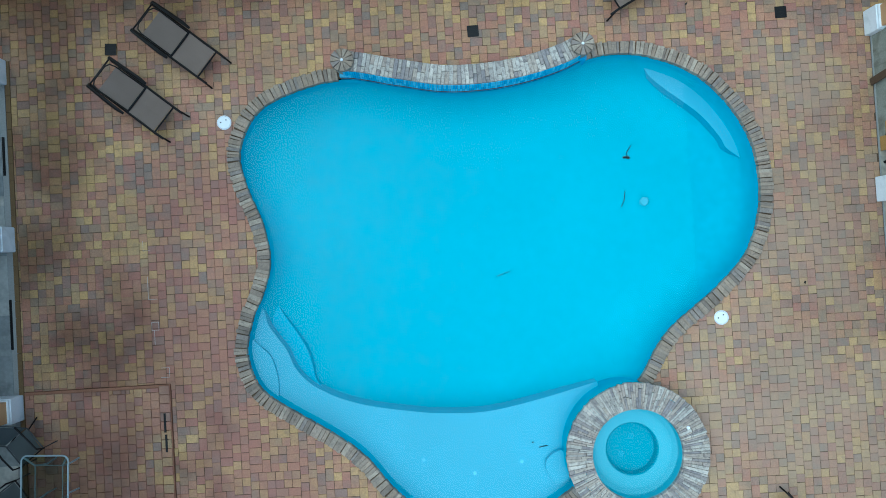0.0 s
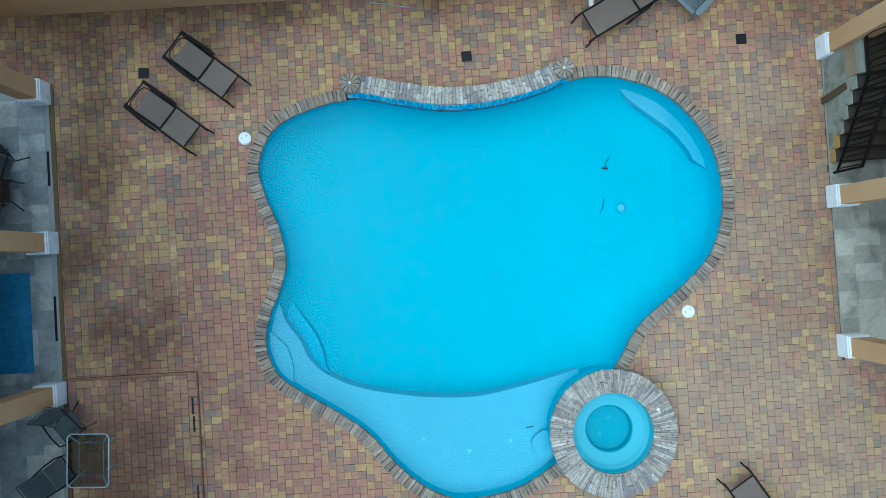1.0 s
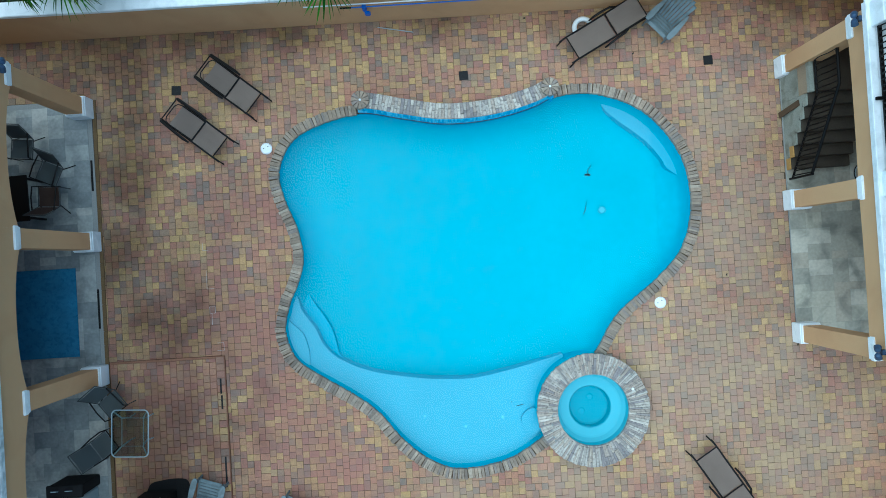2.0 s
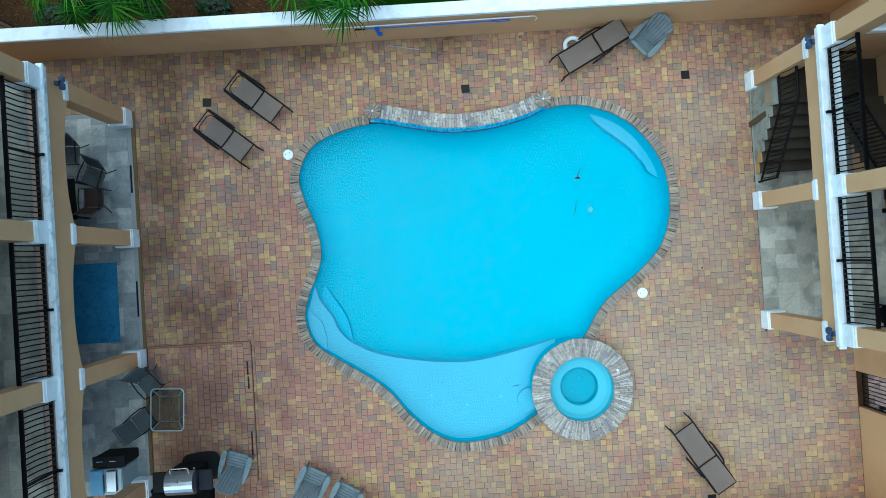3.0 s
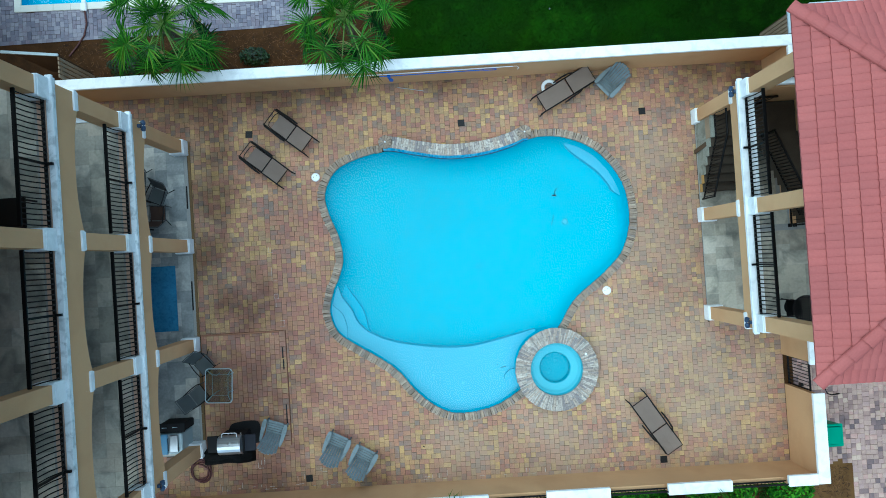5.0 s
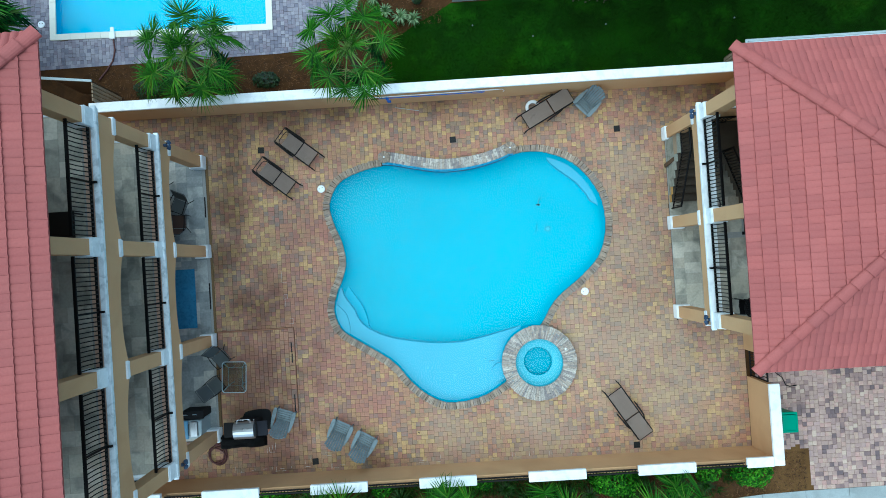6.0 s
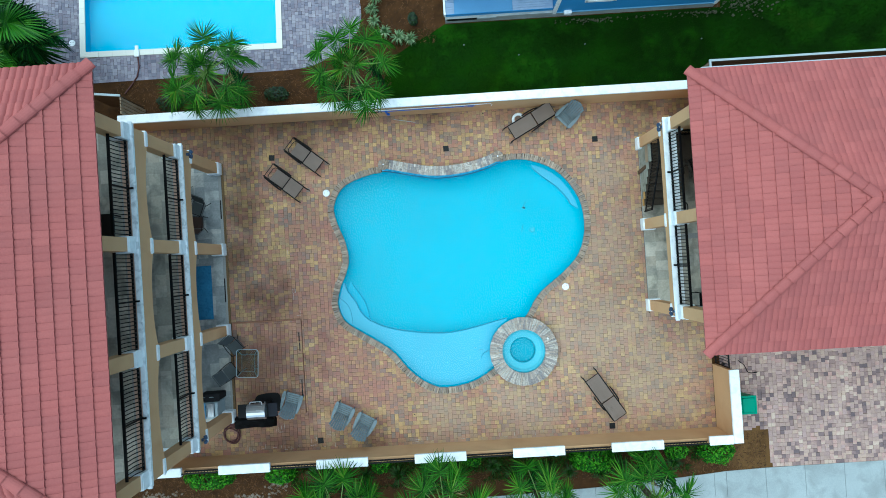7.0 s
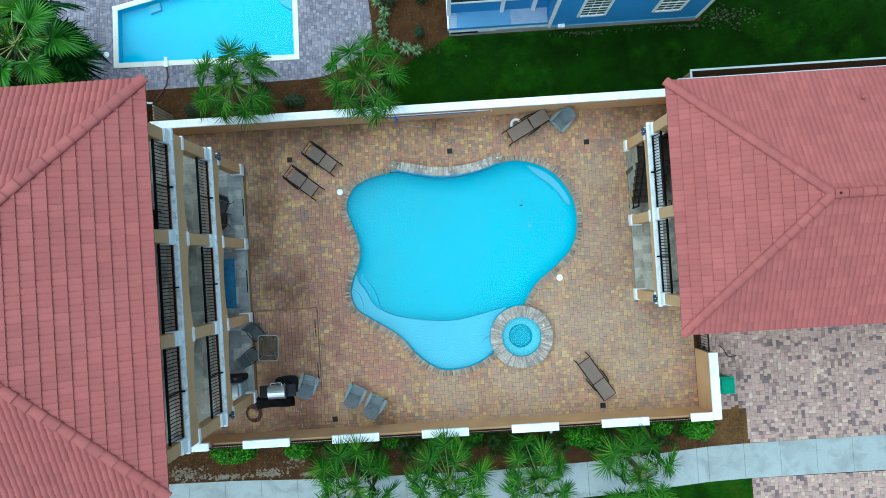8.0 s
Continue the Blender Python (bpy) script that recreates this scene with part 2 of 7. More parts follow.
M = {
    "paver": material("paver", None, 0.75, 0.30, 0.5, 30, 0.3, palette=PAVER_COLOURS, pick="object", stain=(7.0, lin(112, 100, 88), 0.30), patches=(RUST, PALER, GRIME_SHADE), drift=(0.7, 0.86, 0.55)),
    "paver_joined": material("paver_joined", None, 0.75, 0.30, 0.5, 30, 0.3, palette=PAVER_COLOURS, stain=(7.0, lin(112, 100, 88), 0.30), patches=(RUST, PALER, GRIME_SHADE), drift=(0.7, 0.86, 0.55)),
    "joint_sand": material("joint_sand", lin(90, 76, 61), 0.95, 0.5, 2.5, 60, 0.4, spec=0.1, patches=(GRIME_SHADE,)),
    "drive": material("drive_paver", None, 0.8, 0.2, 0.7, 30, 0.3, palette=DRIVE_COLOURS, pick="object", drift=(1.3, 0.85, 0.8)),
    "drive_joined": material("drive_paver_joined", None, 0.8, 0.2, 0.7, 30, 0.3, palette=DRIVE_COLOURS, drift=(1.3, 0.85, 0.8)),
    "deck": material("deck_paver", None, 0.8, 0.2, 0.7, 30, 0.3, palette=DECK_COLOURS, pick="object", drift=(0.9, 0.9, 0.8)),
    "deck_joined": material("deck_paver_joined", None, 0.8, 0.2, 0.7, 30, 0.3, palette=DECK_COLOURS, drift=(0.9, 0.9, 0.8)),
    "coping": material("coping_stone", None, 0.8, 0.3, 3, 45, 0.4, palette=COPING_COLOURS, pick="object", stain=(14, lin(92, 84, 78), 0.4)),
    "stone": material("wall_stone", None, 0.8, 0.3, 3, 45, 0.4, palette=STONE_COLOURS, pick="object", stain=(16, lin(100, 94, 94), 0.6)),
    "tile_floor": material("travertine", None, 0.55, 0.2, 1.5, 14, 0.1, palette=TRAVERTINE, pick="object", stain=(1.9, lin(104, 106, 98), 0.65)),
    # the same floor tile on the west porch, its shade mixed into the palette
    "tile_shaded": material("travertine_shaded", None, 0.55, 0.25, 1.5, 14, 0.1, palette=[lin(*c) for c in ((170, 171, 166), (150, 153, 151), (182, 180, 172), (140, 144, 143))], pick="object", stain=(2.2, lin(104, 110, 110), 0.65)),
    "ground": material("soil", lin(72, 49, 28), 0.95, 0.5, 2.0, 60, 0.8, stain=(3, lin(54, 38, 24), 0.7), spec=0.1, patches=(([(12.5, -8.6, 1.8)], lin(126, 96, 58), "MIX"),)),
    "concrete": material("concrete", lin(158, 166, 166), 0.85, 0.16, 0.6, 30, 0.15, stain=(1.3, lin(126, 132, 130), 0.6)),
    "concrete_dark": material("patio_concrete", lin(150, 150, 146), 0.85, 0.15, 0.8, 30, 0.15),
    "stucco": material("tan_stucco", lin(203, 163, 119), 0.9, 0.08, 0.5, 90, 0.35, stain=(0.7, lin(182, 140, 98), 0.4)),
    "white": material("white_trim_paint", lin(240, 244, 245), 0.6, 0.06, 0.9, 40, 0.08, stain=(3.4, lin(168, 178, 178), 0.30)),
    "white_stained": material("mildewed_white_paint", lin(232, 238, 239), 0.65, 0.08, 0.9, 40, 0.1, stain=(4.2, lin(110, 124, 126), 0.5)),
    "black": material("black_iron", lin(6, 6, 7), 0.5, 0.2, 4, 60, 0.1, spec=0.2),
    "tile": material("roof_tile", None, 0.7, 0.12, 0.6, 22, 0.25, palette=[lin(*c) for c in ((155, 83, 78), (152, 81, 77), (158, 86, 81), (149, 80, 76))], pick="object", stain=(0.8, lin(148, 84, 80), 0.35)),
    "tile_joined": material("roof_tile_joined", None, 0.7, 0.12, 0.6, 22, 0.25, palette=[lin(*c) for c in ((155, 83, 78), (152, 81, 77), (158, 86, 81), (149, 80, 76))], stain=(0.8, lin(148, 84, 80), 0.35)),
    "roof_bed": material("roof_bed", lin(120, 62, 58), 0.9, 0.15),
    # basin colours carry the water's tint: bluer where deep, paler where shallow
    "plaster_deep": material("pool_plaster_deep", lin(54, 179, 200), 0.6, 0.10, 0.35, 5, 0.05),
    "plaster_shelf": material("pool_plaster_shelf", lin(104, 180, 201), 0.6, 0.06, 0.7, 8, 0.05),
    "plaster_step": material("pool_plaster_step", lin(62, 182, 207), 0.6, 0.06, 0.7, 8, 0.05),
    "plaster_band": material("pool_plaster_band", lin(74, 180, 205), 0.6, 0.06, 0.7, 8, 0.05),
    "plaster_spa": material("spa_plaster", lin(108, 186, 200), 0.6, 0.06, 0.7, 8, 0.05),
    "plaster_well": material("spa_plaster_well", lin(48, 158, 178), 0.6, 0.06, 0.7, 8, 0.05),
    "blue_tile": material("blue_glazed_tile", None, 0.15, 0.15, 3, 30, 0.05, palette=[lin(*c) for c in ((98, 182, 222), (120, 198, 230), (78, 164, 212))], pick="object", spec=0.5),
    "grass": material("lawn", lin(19, 52, 8), 0.95, 0.4, 1.2, 40, 0.6, spec=0.05, zones=LAWN_TONES, patches=(DARKER_LAWN, BRIGHTER_LAWN)),
    "blade": material("grass_blade", None, 0.7, 0.3, 0.5, 10, 0, palette=[lin(*c) for c in ((30, 65, 5), (24, 56, 5), (44, 76, 9), (20, 44, 5))], spec=0.05, zones=LAWN_TONES, patches=(DARKER_LAWN, BRIGHTER_LAWN)),
    "frond": material("palm_frond", None, 0.45, 0.3, 1.5, 12, 0, palette=[lin(*c) for c in ((30, 72, 12), (44, 94, 14), (22, 56, 9), (60, 112, 22), (36, 82, 13), (50, 102, 18), (88, 124, 36))], spec=0.12),
    "frond_pale": material("palm_frond_pale", None, 0.45, 0.3, 1.5, 12, 0, palette=[lin(*c) for c in ((48, 98, 14), (62, 118, 20), (40, 86, 12), (80, 130, 28), (100, 128, 36))], spec=0.12),
    "frond_shaded": material("palm_frond_shaded", None, 0.5, 0.3, 1.5, 12, 0, palette=[lin(*c) for c in ((20, 58, 16), (34, 84, 24), (15, 46, 13), (50, 104, 34), (72, 98, 40))], spec=0.1),
    "fan_bright": material("palm_fan_bright", None, 0.45, 0.25, 1.5, 12, 0, palette=[lin(*c) for c in ((53, 114, 17), (67, 127, 22), (43, 100, 14), (81, 138, 31))], spec=0.3),
    "stalk": material("palm_stalk", lin(104, 132, 58), 0.5, 0.2, 3, 20, 0.05),
    "stalk_pale": material("palm_stalk_pale", lin(164, 176, 104), 0.5, 0.2, 3, 20, 0.05),
    "grey_wood": material("grey_painted_rail", lin(176, 190, 194), 0.8, 0.15, 2, 40, 0.2),
    "frond_dry": material("dry_palm_frond", lin(158, 138, 96), 0.8, 0.3, 2, 12, 0.1),
    "trunk": material("palm_trunk", lin(112, 98, 84), 0.95, 0.4, 3, 25, 0.8),
    "leaf": material("shrub_leaf", None, 0.5, 0.3, 2, 20, 0, palette=[lin(*c) for c in ((64, 126, 18), (44, 98, 13), (84, 146, 28), (28, 74, 10))], spec=0.1),
    "leaf_mid": material("ground_leaf", None, 0.5, 0.3, 2, 20, 0, palette=[lin(*c) for c in ((38, 74, 18), (28, 58, 14), (56, 92, 28), (46, 58, 24))], spec=0.15),
    "leaf_dark": material("dark_shrub_leaf", None, 0.5, 0.3, 2, 20, 0, palette=[lin(*c) for c in ((26, 50, 18), (18, 38, 14), (38, 62, 26))]),
    "leaf_stripe": material("striped_leaf", None, 0.5, 0.3, 2, 20, 0, palette=[lin(*c) for c in ((88, 116, 70), (60, 90, 48), (118, 140, 96))]),
    "sling": material("taupe_mesh_fabric", lin(158, 142, 130), 0.85, 0.1, 2, 180, 0.3),
    "bronze": material("dark_bronze_frame", lin(15, 13, 13), 0.5, 0.2, 3, 60, 0.05, spec=0.3),
    "grey_plastic": material("grey_blue_resin", lin(112, 124, 128), 0.55, 0.15, 3, 50, 0.12, stain=(5, lin(82, 90, 88), 0.5)),
    "steel": material("brushed_steel", lin(190, 194, 198), 0.3, 0.1, 3, 80, 0.03, metal=0.9),
    "grill_black": material("black_enamel", lin(6, 6, 8), 0.75, 0.2, 3, 40, 0.05),
    "cover": material("black_fabric_cover", lin(7, 7, 8), 0.8, 0.3, 4, 30, 0.5),
    "rubber": material("maroon_rubber_hose", lin(86, 50, 48), 0.6, 0.2, 5, 50, 0.1),
    "pale_frame": material("pale_grey_aluminium", lin(168, 182, 186), 0.4, 0.1, 3, 60, 0.05, metal=0.3),
    "chest_blue": material("pale_blue_plastic", lin(112, 160, 192), 0.4, 0.05),
    "stair_stone": material("stair_stone", lin(66, 58, 48), 0.8, 0.3, 2, 30, 0.2, stain=(4, lin(70, 62, 50), 0.7)),
    "stair_side": material("weathered_stair_side", lin(146, 148, 136), 0.85, 0.25, 1.5, 30, 0.2, stain=(3, lin(98, 94, 78), 0.7)),
    "ochre_wood": material("ochre_varnished_wood", lin(176, 138, 78), 0.7, 0.25, 3, 40, 0.2),
    "navy": material("navy_enamel", lin(10, 13, 26), 0.7, 0.15),
    "chair_frame": material("grey_chair_frame", lin(72, 76, 76), 0.5, 0.15, 3, 60, 0.05),
    "sling_dark": material("grey_mesh_fabric", lin(108, 114, 114), 0.85, 0.1, 2, 180, 0.3),
    "pool_white": material("pale_pool_coping", lin(226, 226, 214), 0.7, 0.06, 1, 30, 0.1),
    "plaster_b": material("neighbour_pool_plaster", lin(72, 190, 222), 0.6, 0.05, 0.4, 8, 0.05),
    "mulch": material("mulch_chip", None, 0.9, 0.3, 3, 30, 0, palette=[lin(*c) for c in ((98, 66, 37), (72, 48, 27), (116, 84, 50), (46, 32, 20))]),
    "edge_clay": material("clay_paver_edge", lin(138, 98, 76), 0.85, 0.25, 2, 40, 0.2),
    "edge_ochre": material("ochre_edging", lin(110, 88, 58), 0.85, 0.25, 2, 40, 0.2),
    "stalk_shaded": material("palm_stalk_shaded", lin(62, 84, 36), 0.6, 0.2, 3, 20, 0.05),
    "bare_soil": material("bare_sandy_soil", lin(74, 76, 56), 0.95, 0.4, 4, 50, 0.3, stain=(5, lin(56, 62, 38), 0.9)),
    "sand": material("pale_sand", lin(122, 112, 98), 0.95, 0.4, 4, 50, 0.4, stain=(5, lin(84, 68, 52), 0.9)),
    "glass_dark": material("window_glass", lin(72, 92, 84), 0.08, 0.2, 1.5, 6, 0, spec=0.8),
    "curb": material("pinkish_floor_edge", lin(190, 160, 140), 0.85, 0.12, 1, 40, 0.1),
    "sling_brown": material("brown_mesh_fabric", lin(94, 74, 64), 0.85, 0.1, 2, 180, 0.3),
    "pale_jet": material("pale_jet_plastic", lin(150, 216, 236), 0.5, 0.05),
    "rug": material("blue_outdoor_rug", lin(64, 124, 160), 0.95, 0.3, 2.5, 70, 0.5, stain=(9, lin(40, 96, 134), 0.6)),
    "white_plastic": material("white_plastic", lin(236, 240, 242), 0.4, 0.03, 3, 40, 0.03),
    "blue_plastic": material("blue_plastic", lin(36, 98, 190), 0.4, 0.1, 3, 40, 0.03),
    "green_plastic": material("green_bin_plastic", lin(18, 140, 108), 0.5, 0.08, 3, 40, 0.05),
    "siding": material("blue_siding", lin(66, 138, 196), 0.7, 0.08, 0.6, 40, 0.1),
    "porch_floor": material("painted_porch_boards", lin(100, 150, 192), 0.7, 0.08, 1, 40, 0.1),
    "ledge_paint": material("pale_grey_board_paint", lin(150, 170, 196), 0.7, 0.12, 2, 40, 0.1, stain=(3, lin(128, 152, 182), 0.4)),
    "dark_screen": material("dark_screen_mesh", lin(40, 46, 52), 0.8, 0.1, 3, 60, 0.1),
    "wood": material("weathered_wood", lin(150, 132, 108), 0.9, 0.25, 2, 40, 0.4),
    "brown_wood": material("brown_wood", lin(84, 66, 48), 0.7, 0.25, 3, 40, 0.3),
    "drain": material("black_drain_grate", lin(7, 7, 8), 0.6, 0.2, 3, 40, 0.1),
    "lamp_blue": material("blue_grey_lamp_metal", lin(66, 84, 110), 0.35, 0.2, 3, 40, 0.05, metal=0.4),
    "dirt": material("dark_debris", lin(38, 44, 44), 0.9, 0.3),
    "dirt_blue": material("wet_silt", lin(44, 120, 140), 0.9, 0.3),
    "efflorescence": material("white_joint_residue", lin(190, 186, 180), 0.9, 0.2),
}


def see_through(name, tint, rough, ior, wave=0.0, wave_scale=1.5):
    """Clear water or glass: tinted see-through sheet with a Fresnel gloss."""
    m = bpy.data.materials.new(name)
    m.use_nodes = True
    n, l = m.node_tree.nodes, m.node_tree.links
    n.remove(n["Principled BSDF"])
    clear, gloss, mix, fr = (n.new("ShaderNodeBsdf" + k) if k[0] in "TG" else n.new(k) for k in ("Transparent", "Glossy", "ShaderNodeMixShader", "ShaderNodeFresnel"))
    clear.inputs["Color"].default_value = tint
    gloss.inputs["Roughness"].default_value = rough
    fr.inputs["IOR"].default_value = ior
    l.new(fr.outputs[0], mix.inputs[0])
    l.new(clear.outputs[0], mix.inputs[1])
    l.new(gloss.outputs[0], mix.inputs[2])
    l.new(mix.outputs[0], n["Material Output"].inputs["Surface"])
    if wave:
        pos, tex, bm = n.new("ShaderNodeNewGeometry"), n.new("ShaderNodeTexNoise"), n.new("ShaderNodeBump")
        tex.inputs["Scale"].default_value, tex.inputs["Detail"].default_value = wave_scale, 3
        bm.inputs["Strength"].default_value, bm.inputs["Distance"].default_value = wave, 0.05
        l.new(pos.outputs["Position"], tex.inputs["Vector"])
        l.new(tex.outputs["Fac"], bm.inputs["Height"])
        l.new(bm.outputs[0], gloss.inputs["Normal"])
        l.new(bm.outputs[0], fr.inputs["Normal"])
    return m


M["water"] = see_through("pool_water", (0.82, 0.97, 1.0, 1), 0.04, 1.33, 0.04)
M["glass"] = see_through("hazy_glass", (0.72, 0.79, 0.79, 1), 0.12, 1.5)


# ---- building blocks ----
def put(name, bm, mat, parent=None, label="", smooth=False):
    me = bpy.data.meshes.new(name)
    bm.normal_update()
    bm.to_mesh(me)
    bm.free()
    if mat:
        me.materials.append(M[mat])
    if smooth:
        for p in me.polygons:
            p.use_smooth = True
    ob = new(name, me)
    if parent:
        ob.parent = parent
    if label:
        ob["label"] = label
    return ob


def part(name, bm, mat, parent, label="", smooth=False):
    return put(name, bm, mat, parent, label, smooth)


def shared(name, me, parent, m=None):
    """One more object on a mesh that alike pieces share."""
    ob = new(name, me)
    ob.parent = parent
    if m is not None:
        ob.matrix_basis = m
    return ob


def mesh_of(name, bm, mat, smooth=False):
    me = bpy.data.meshes.new(name)
    bm.normal_update()
    bm.to_mesh(me)
    bm.free()
    me.materials.append(M[mat])
    if smooth:
        for p in me.polygons:
            p.use_smooth = True
    return me


def thing(name, label, category, m=None, group="", kind=""):
    ob = new(name)
    ob.empty_display_size = 0.2
    if m is not None:
        ob.matrix_basis = m
    return tagged(ob, label, category, group, kind)


def structure(name, bm, mat, label="", category="", smooth=False):
    return tagged(put(name, bm, mat, None, label, smooth), label, category, "", "structure")


def box(bm, x0, y0, z0, x1, y1, z1, bevel=0.0, m=None):
    t = Matrix.Translation(((x0 + x1) / 2, (y0 + y1) / 2, (z0 + z1) / 2)) @ Matrix.Diagonal((abs(x1 - x0), abs(y1 - y0), abs(z1 - z0), 1))
    r = bmesh.ops.create_cube(bm, size=1, matrix=(m @ t) if m is not None else t)
    if bevel:
        edges = list({e for v in r["verts"] for e in v.link_edges})
        bmesh.ops.bevel(bm, geom=edges, offset=bevel, segments=2, affect="EDGES", clamp_overlap=True)
    return bm


def new_box(*args, **kw):
    return box(bmesh.new(), *args, **kw)


def tube(bm, points, r, seg=8, closed=False):
    """A round bar along points."""
    pts = [Vector(p) for p in points]
    rings = []
    count = len(pts)
    ref = None
    for i, p in enumerate(pts):
        a = pts[(i - 1) % count] if (i or closed) else p
        b = pts[(i + 1) % count] if (i < count - 1 or closed) else p
        d = (b - a).normalized()
        if ref is None:
            ref = d.orthogonal().normalized()
        ref = (ref - d * ref.dot(d)).normalized()
        s = d.cross(ref)
        rr = r[i] if isinstance(r, (list, tuple)) else r
        rings.append([bm.verts.new(p + (ref * math.cos(2 * math.pi * k / seg) + s * math.sin(2 * math.pi * k / seg)) * rr) for k in range(seg)])
    for i in range(count if closed else count - 1):
        A, B = rings[i], rings[(i + 1) % count]
        for k in range(seg):
            bm.faces.new((A[k], A[(k + 1) % seg], B[(k + 1) % seg], B[k]))
    if not closed:
        bm.faces.new(list(reversed(rings[0])))
        bm.faces.new(rings[-1])
    return bm


def new_tube(points, r, seg=8, closed=False):
    return tube(bmesh.new(), points, r, seg, closed)


def prism(bm, outline, z0, z1):
    """A solid from an outline (x, y) between two heights."""
    low = [bm.verts.new((x, y, z0)) for x, y in outline]
    top = [bm.verts.new((x, y, z1)) for x, y in outline]
    n = len(outline)
    bm.faces.new(list(reversed(low)))
    bm.faces.new(top)
    for i in range(n):
        bm.faces.new((low[i], low[(i + 1) % n], top[(i + 1) % n], top[i]))
    bmesh.ops.triangulate(bm, faces=[f for f in bm.faces if len(f.verts) > 4])
    bmesh.ops.recalc_face_normals(bm, faces=bm.faces)
    return bm


def lathe(bm, profile, seg=32, cx=0.0, cy=0.0):
    """A turned solid from a profile of (radius, height)."""
    rings = [[bm.verts.new((cx + r * math.cos(2 * math.pi * k / seg), cy + r * math.sin(2 * math.pi * k / seg), z)) for k in range(seg)] for r, z in profile]
    for A, B in zip(rings, rings[1:]):
        for k in range(seg):
            bm.faces.new((A[k], A[(k + 1) % seg], B[(k + 1) % seg], B[k]))
    bmesh.ops.remove_doubles(bm, verts=bm.verts, dist=1e-5)
    bmesh.ops.recalc_face_normals(bm, faces=bm.faces)
    return bm


def spline(points, steps=6, closed=False):
    """A Catmull-Rom curve through control points in the plane."""
    n, out = len(points), []
    for i in range(n if closed else n - 1):
        p = [Vector(points[(i + k) % n] if closed else points[min(max(i + k, 0), n - 1)]) for k in (-1, 0, 1, 2)]
        for s in range(steps):
            t = s / steps
            q = 0.5 * (2 * p[1] + (p[2] - p[0]) * t + (2 * p[0] - 5 * p[1] + 4 * p[2] - p[3]) * t * t + (3 * p[1] - p[0] - 3 * p[2] + p[3]) * t ** 3)
            out.append((q.x, q.y))
    if not closed:
        out.append(tuple(points[-1]))
    return out


def offset(line, d, closed=True):
    """The curve moved sideways by d (to the right of its way)."""
    n, out = len(line), []
    for i, p in enumerate(line):
        a, b = line[(i - 1) % n if closed else max(i - 1, 0)], line[(i + 1) % n if closed else min(i + 1, n - 1)]
        dx, dy = b[0] - a[0], b[1] - a[1]
        s = math.hypot(dx, dy) or 1
        out.append((p[0] + dy / s * d, p[1] - dx / s * d))
    return out


def inside(x, y, line):
    hit, j = False, len(line) - 1
    for i in range(len(line)):
        (xi, yi), (xj, yj) = line[i], line[j]
        if (yi > y) != (yj > y) and x < (xj - xi) * (y - yi) / (yj - yi) + xi:
            hit = not hit
        j = i
    return hit


def resample(line, step):
    """Points at even steps along an open curve, with headings."""
    pts = [Vector(p) for p in line]
    total = sum((b - a).length for a, b in zip(pts, pts[1:]))
    count = max(1, round(total / step))
    out, walked, i = [], 0.0, 0
    for k in range(count):
        s = (k + 0.5) * total / count
        while i < len(pts) - 2 and walked + (pts[i + 1] - pts[i]).length < s:
            walked += (pts[i + 1] - pts[i]).length
            i += 1
        d = (pts[i + 1] - pts[i]).normalized()
        p = pts[i] + d * (s - walked)
        out.append((p.x, p.y, math.degrees(math.atan2(d.y, d.x))))
    return out, total / count

# ---- plan ----
POOL_POINTS = [(-2.0, 3.78), (-3.16, 3.52), (-3.78, 3.12), (-4.10, 2.40), (-3.98, 1.70), (-3.71, 0.95), (-3.60, 0.25), (-3.72, -0.32), (-3.98, -0.88),
               (-4.15, -1.55), (-4.02, -2.15), (-3.66, -2.58), (-2.60, -3.27), (-1.92, -3.80), (-1.34, -4.52), (-0.66, -5.10), (0.10, -5.36), (1.24, -5.21), (2.15, -4.73),
               (2.37, -4.35), (2.34, -3.70), (2.75, -3.10), (3.36, -2.80), (3.72, -2.56), (4.29, -1.71), (5.40, -0.82), (6.05, -0.10), (6.35, 0.95), (6.20, 2.17), (5.42, 3.31), (4.31, 3.89), (3.28, 3.97),
               (2.45, 3.66), (1.66, 3.46), (0.84, 3.37), (0.04, 3.39), (-0.87, 3.57)]
POOL = spline(POOL_POINTS, 6, True)          # runs against the clock
SPA = (3.46, -4.00, 1.385, 0.90)             # centre, outer and inner radius of its rim
WATER, DEEP, SHELF = -0.11, -0.85, -0.33
HOLE = offset(POOL, 0.13)
POOL_B = [(-14.22, 9.60), (-6.06, 9.47), (-6.0, 12.6), (-8.4, 14.4), (-11.2, 12.74), (-14.15, 12.09)]


def sheet(name, loops, z, mat, label, category):
    """A flat sheet bounded by the first loop, with the others cut out."""
    bm, edges = bmesh.new(), []
    for loop in loops:
        vs = [bm.verts.new((x, y, z)) for x, y in loop]
        edges += [bm.edges.new((vs[i], vs[(i + 1) % len(vs)])) for i in range(len(vs))]
    bmesh.ops.triangle_fill(bm, edges=edges, use_beauty=True)
    bmesh.ops.recalc_face_normals(bm, faces=bm.faces)
    for f in bm.faces:
        if f.normal.z < 0:
            f.normal_flip()
    return structure(name, bm, mat, label, category)


def rect(x0, y0, x1, y1):
    return [(x0, y0), (x1, y0), (x1, y1), (x0, y1)]


def ring_line(cx, cy, r, n=48):
    return [(cx + r * math.cos(2 * math.pi * k / n), cy + r * math.sin(2 * math.pi * k / n)) for k in range(n)]


# the pool and the spa share one hole in the ground
HOLE_ALL = [p for p in HOLE if math.hypot(p[0] - SPA[0], p[1] - SPA[1]) > 1.2]
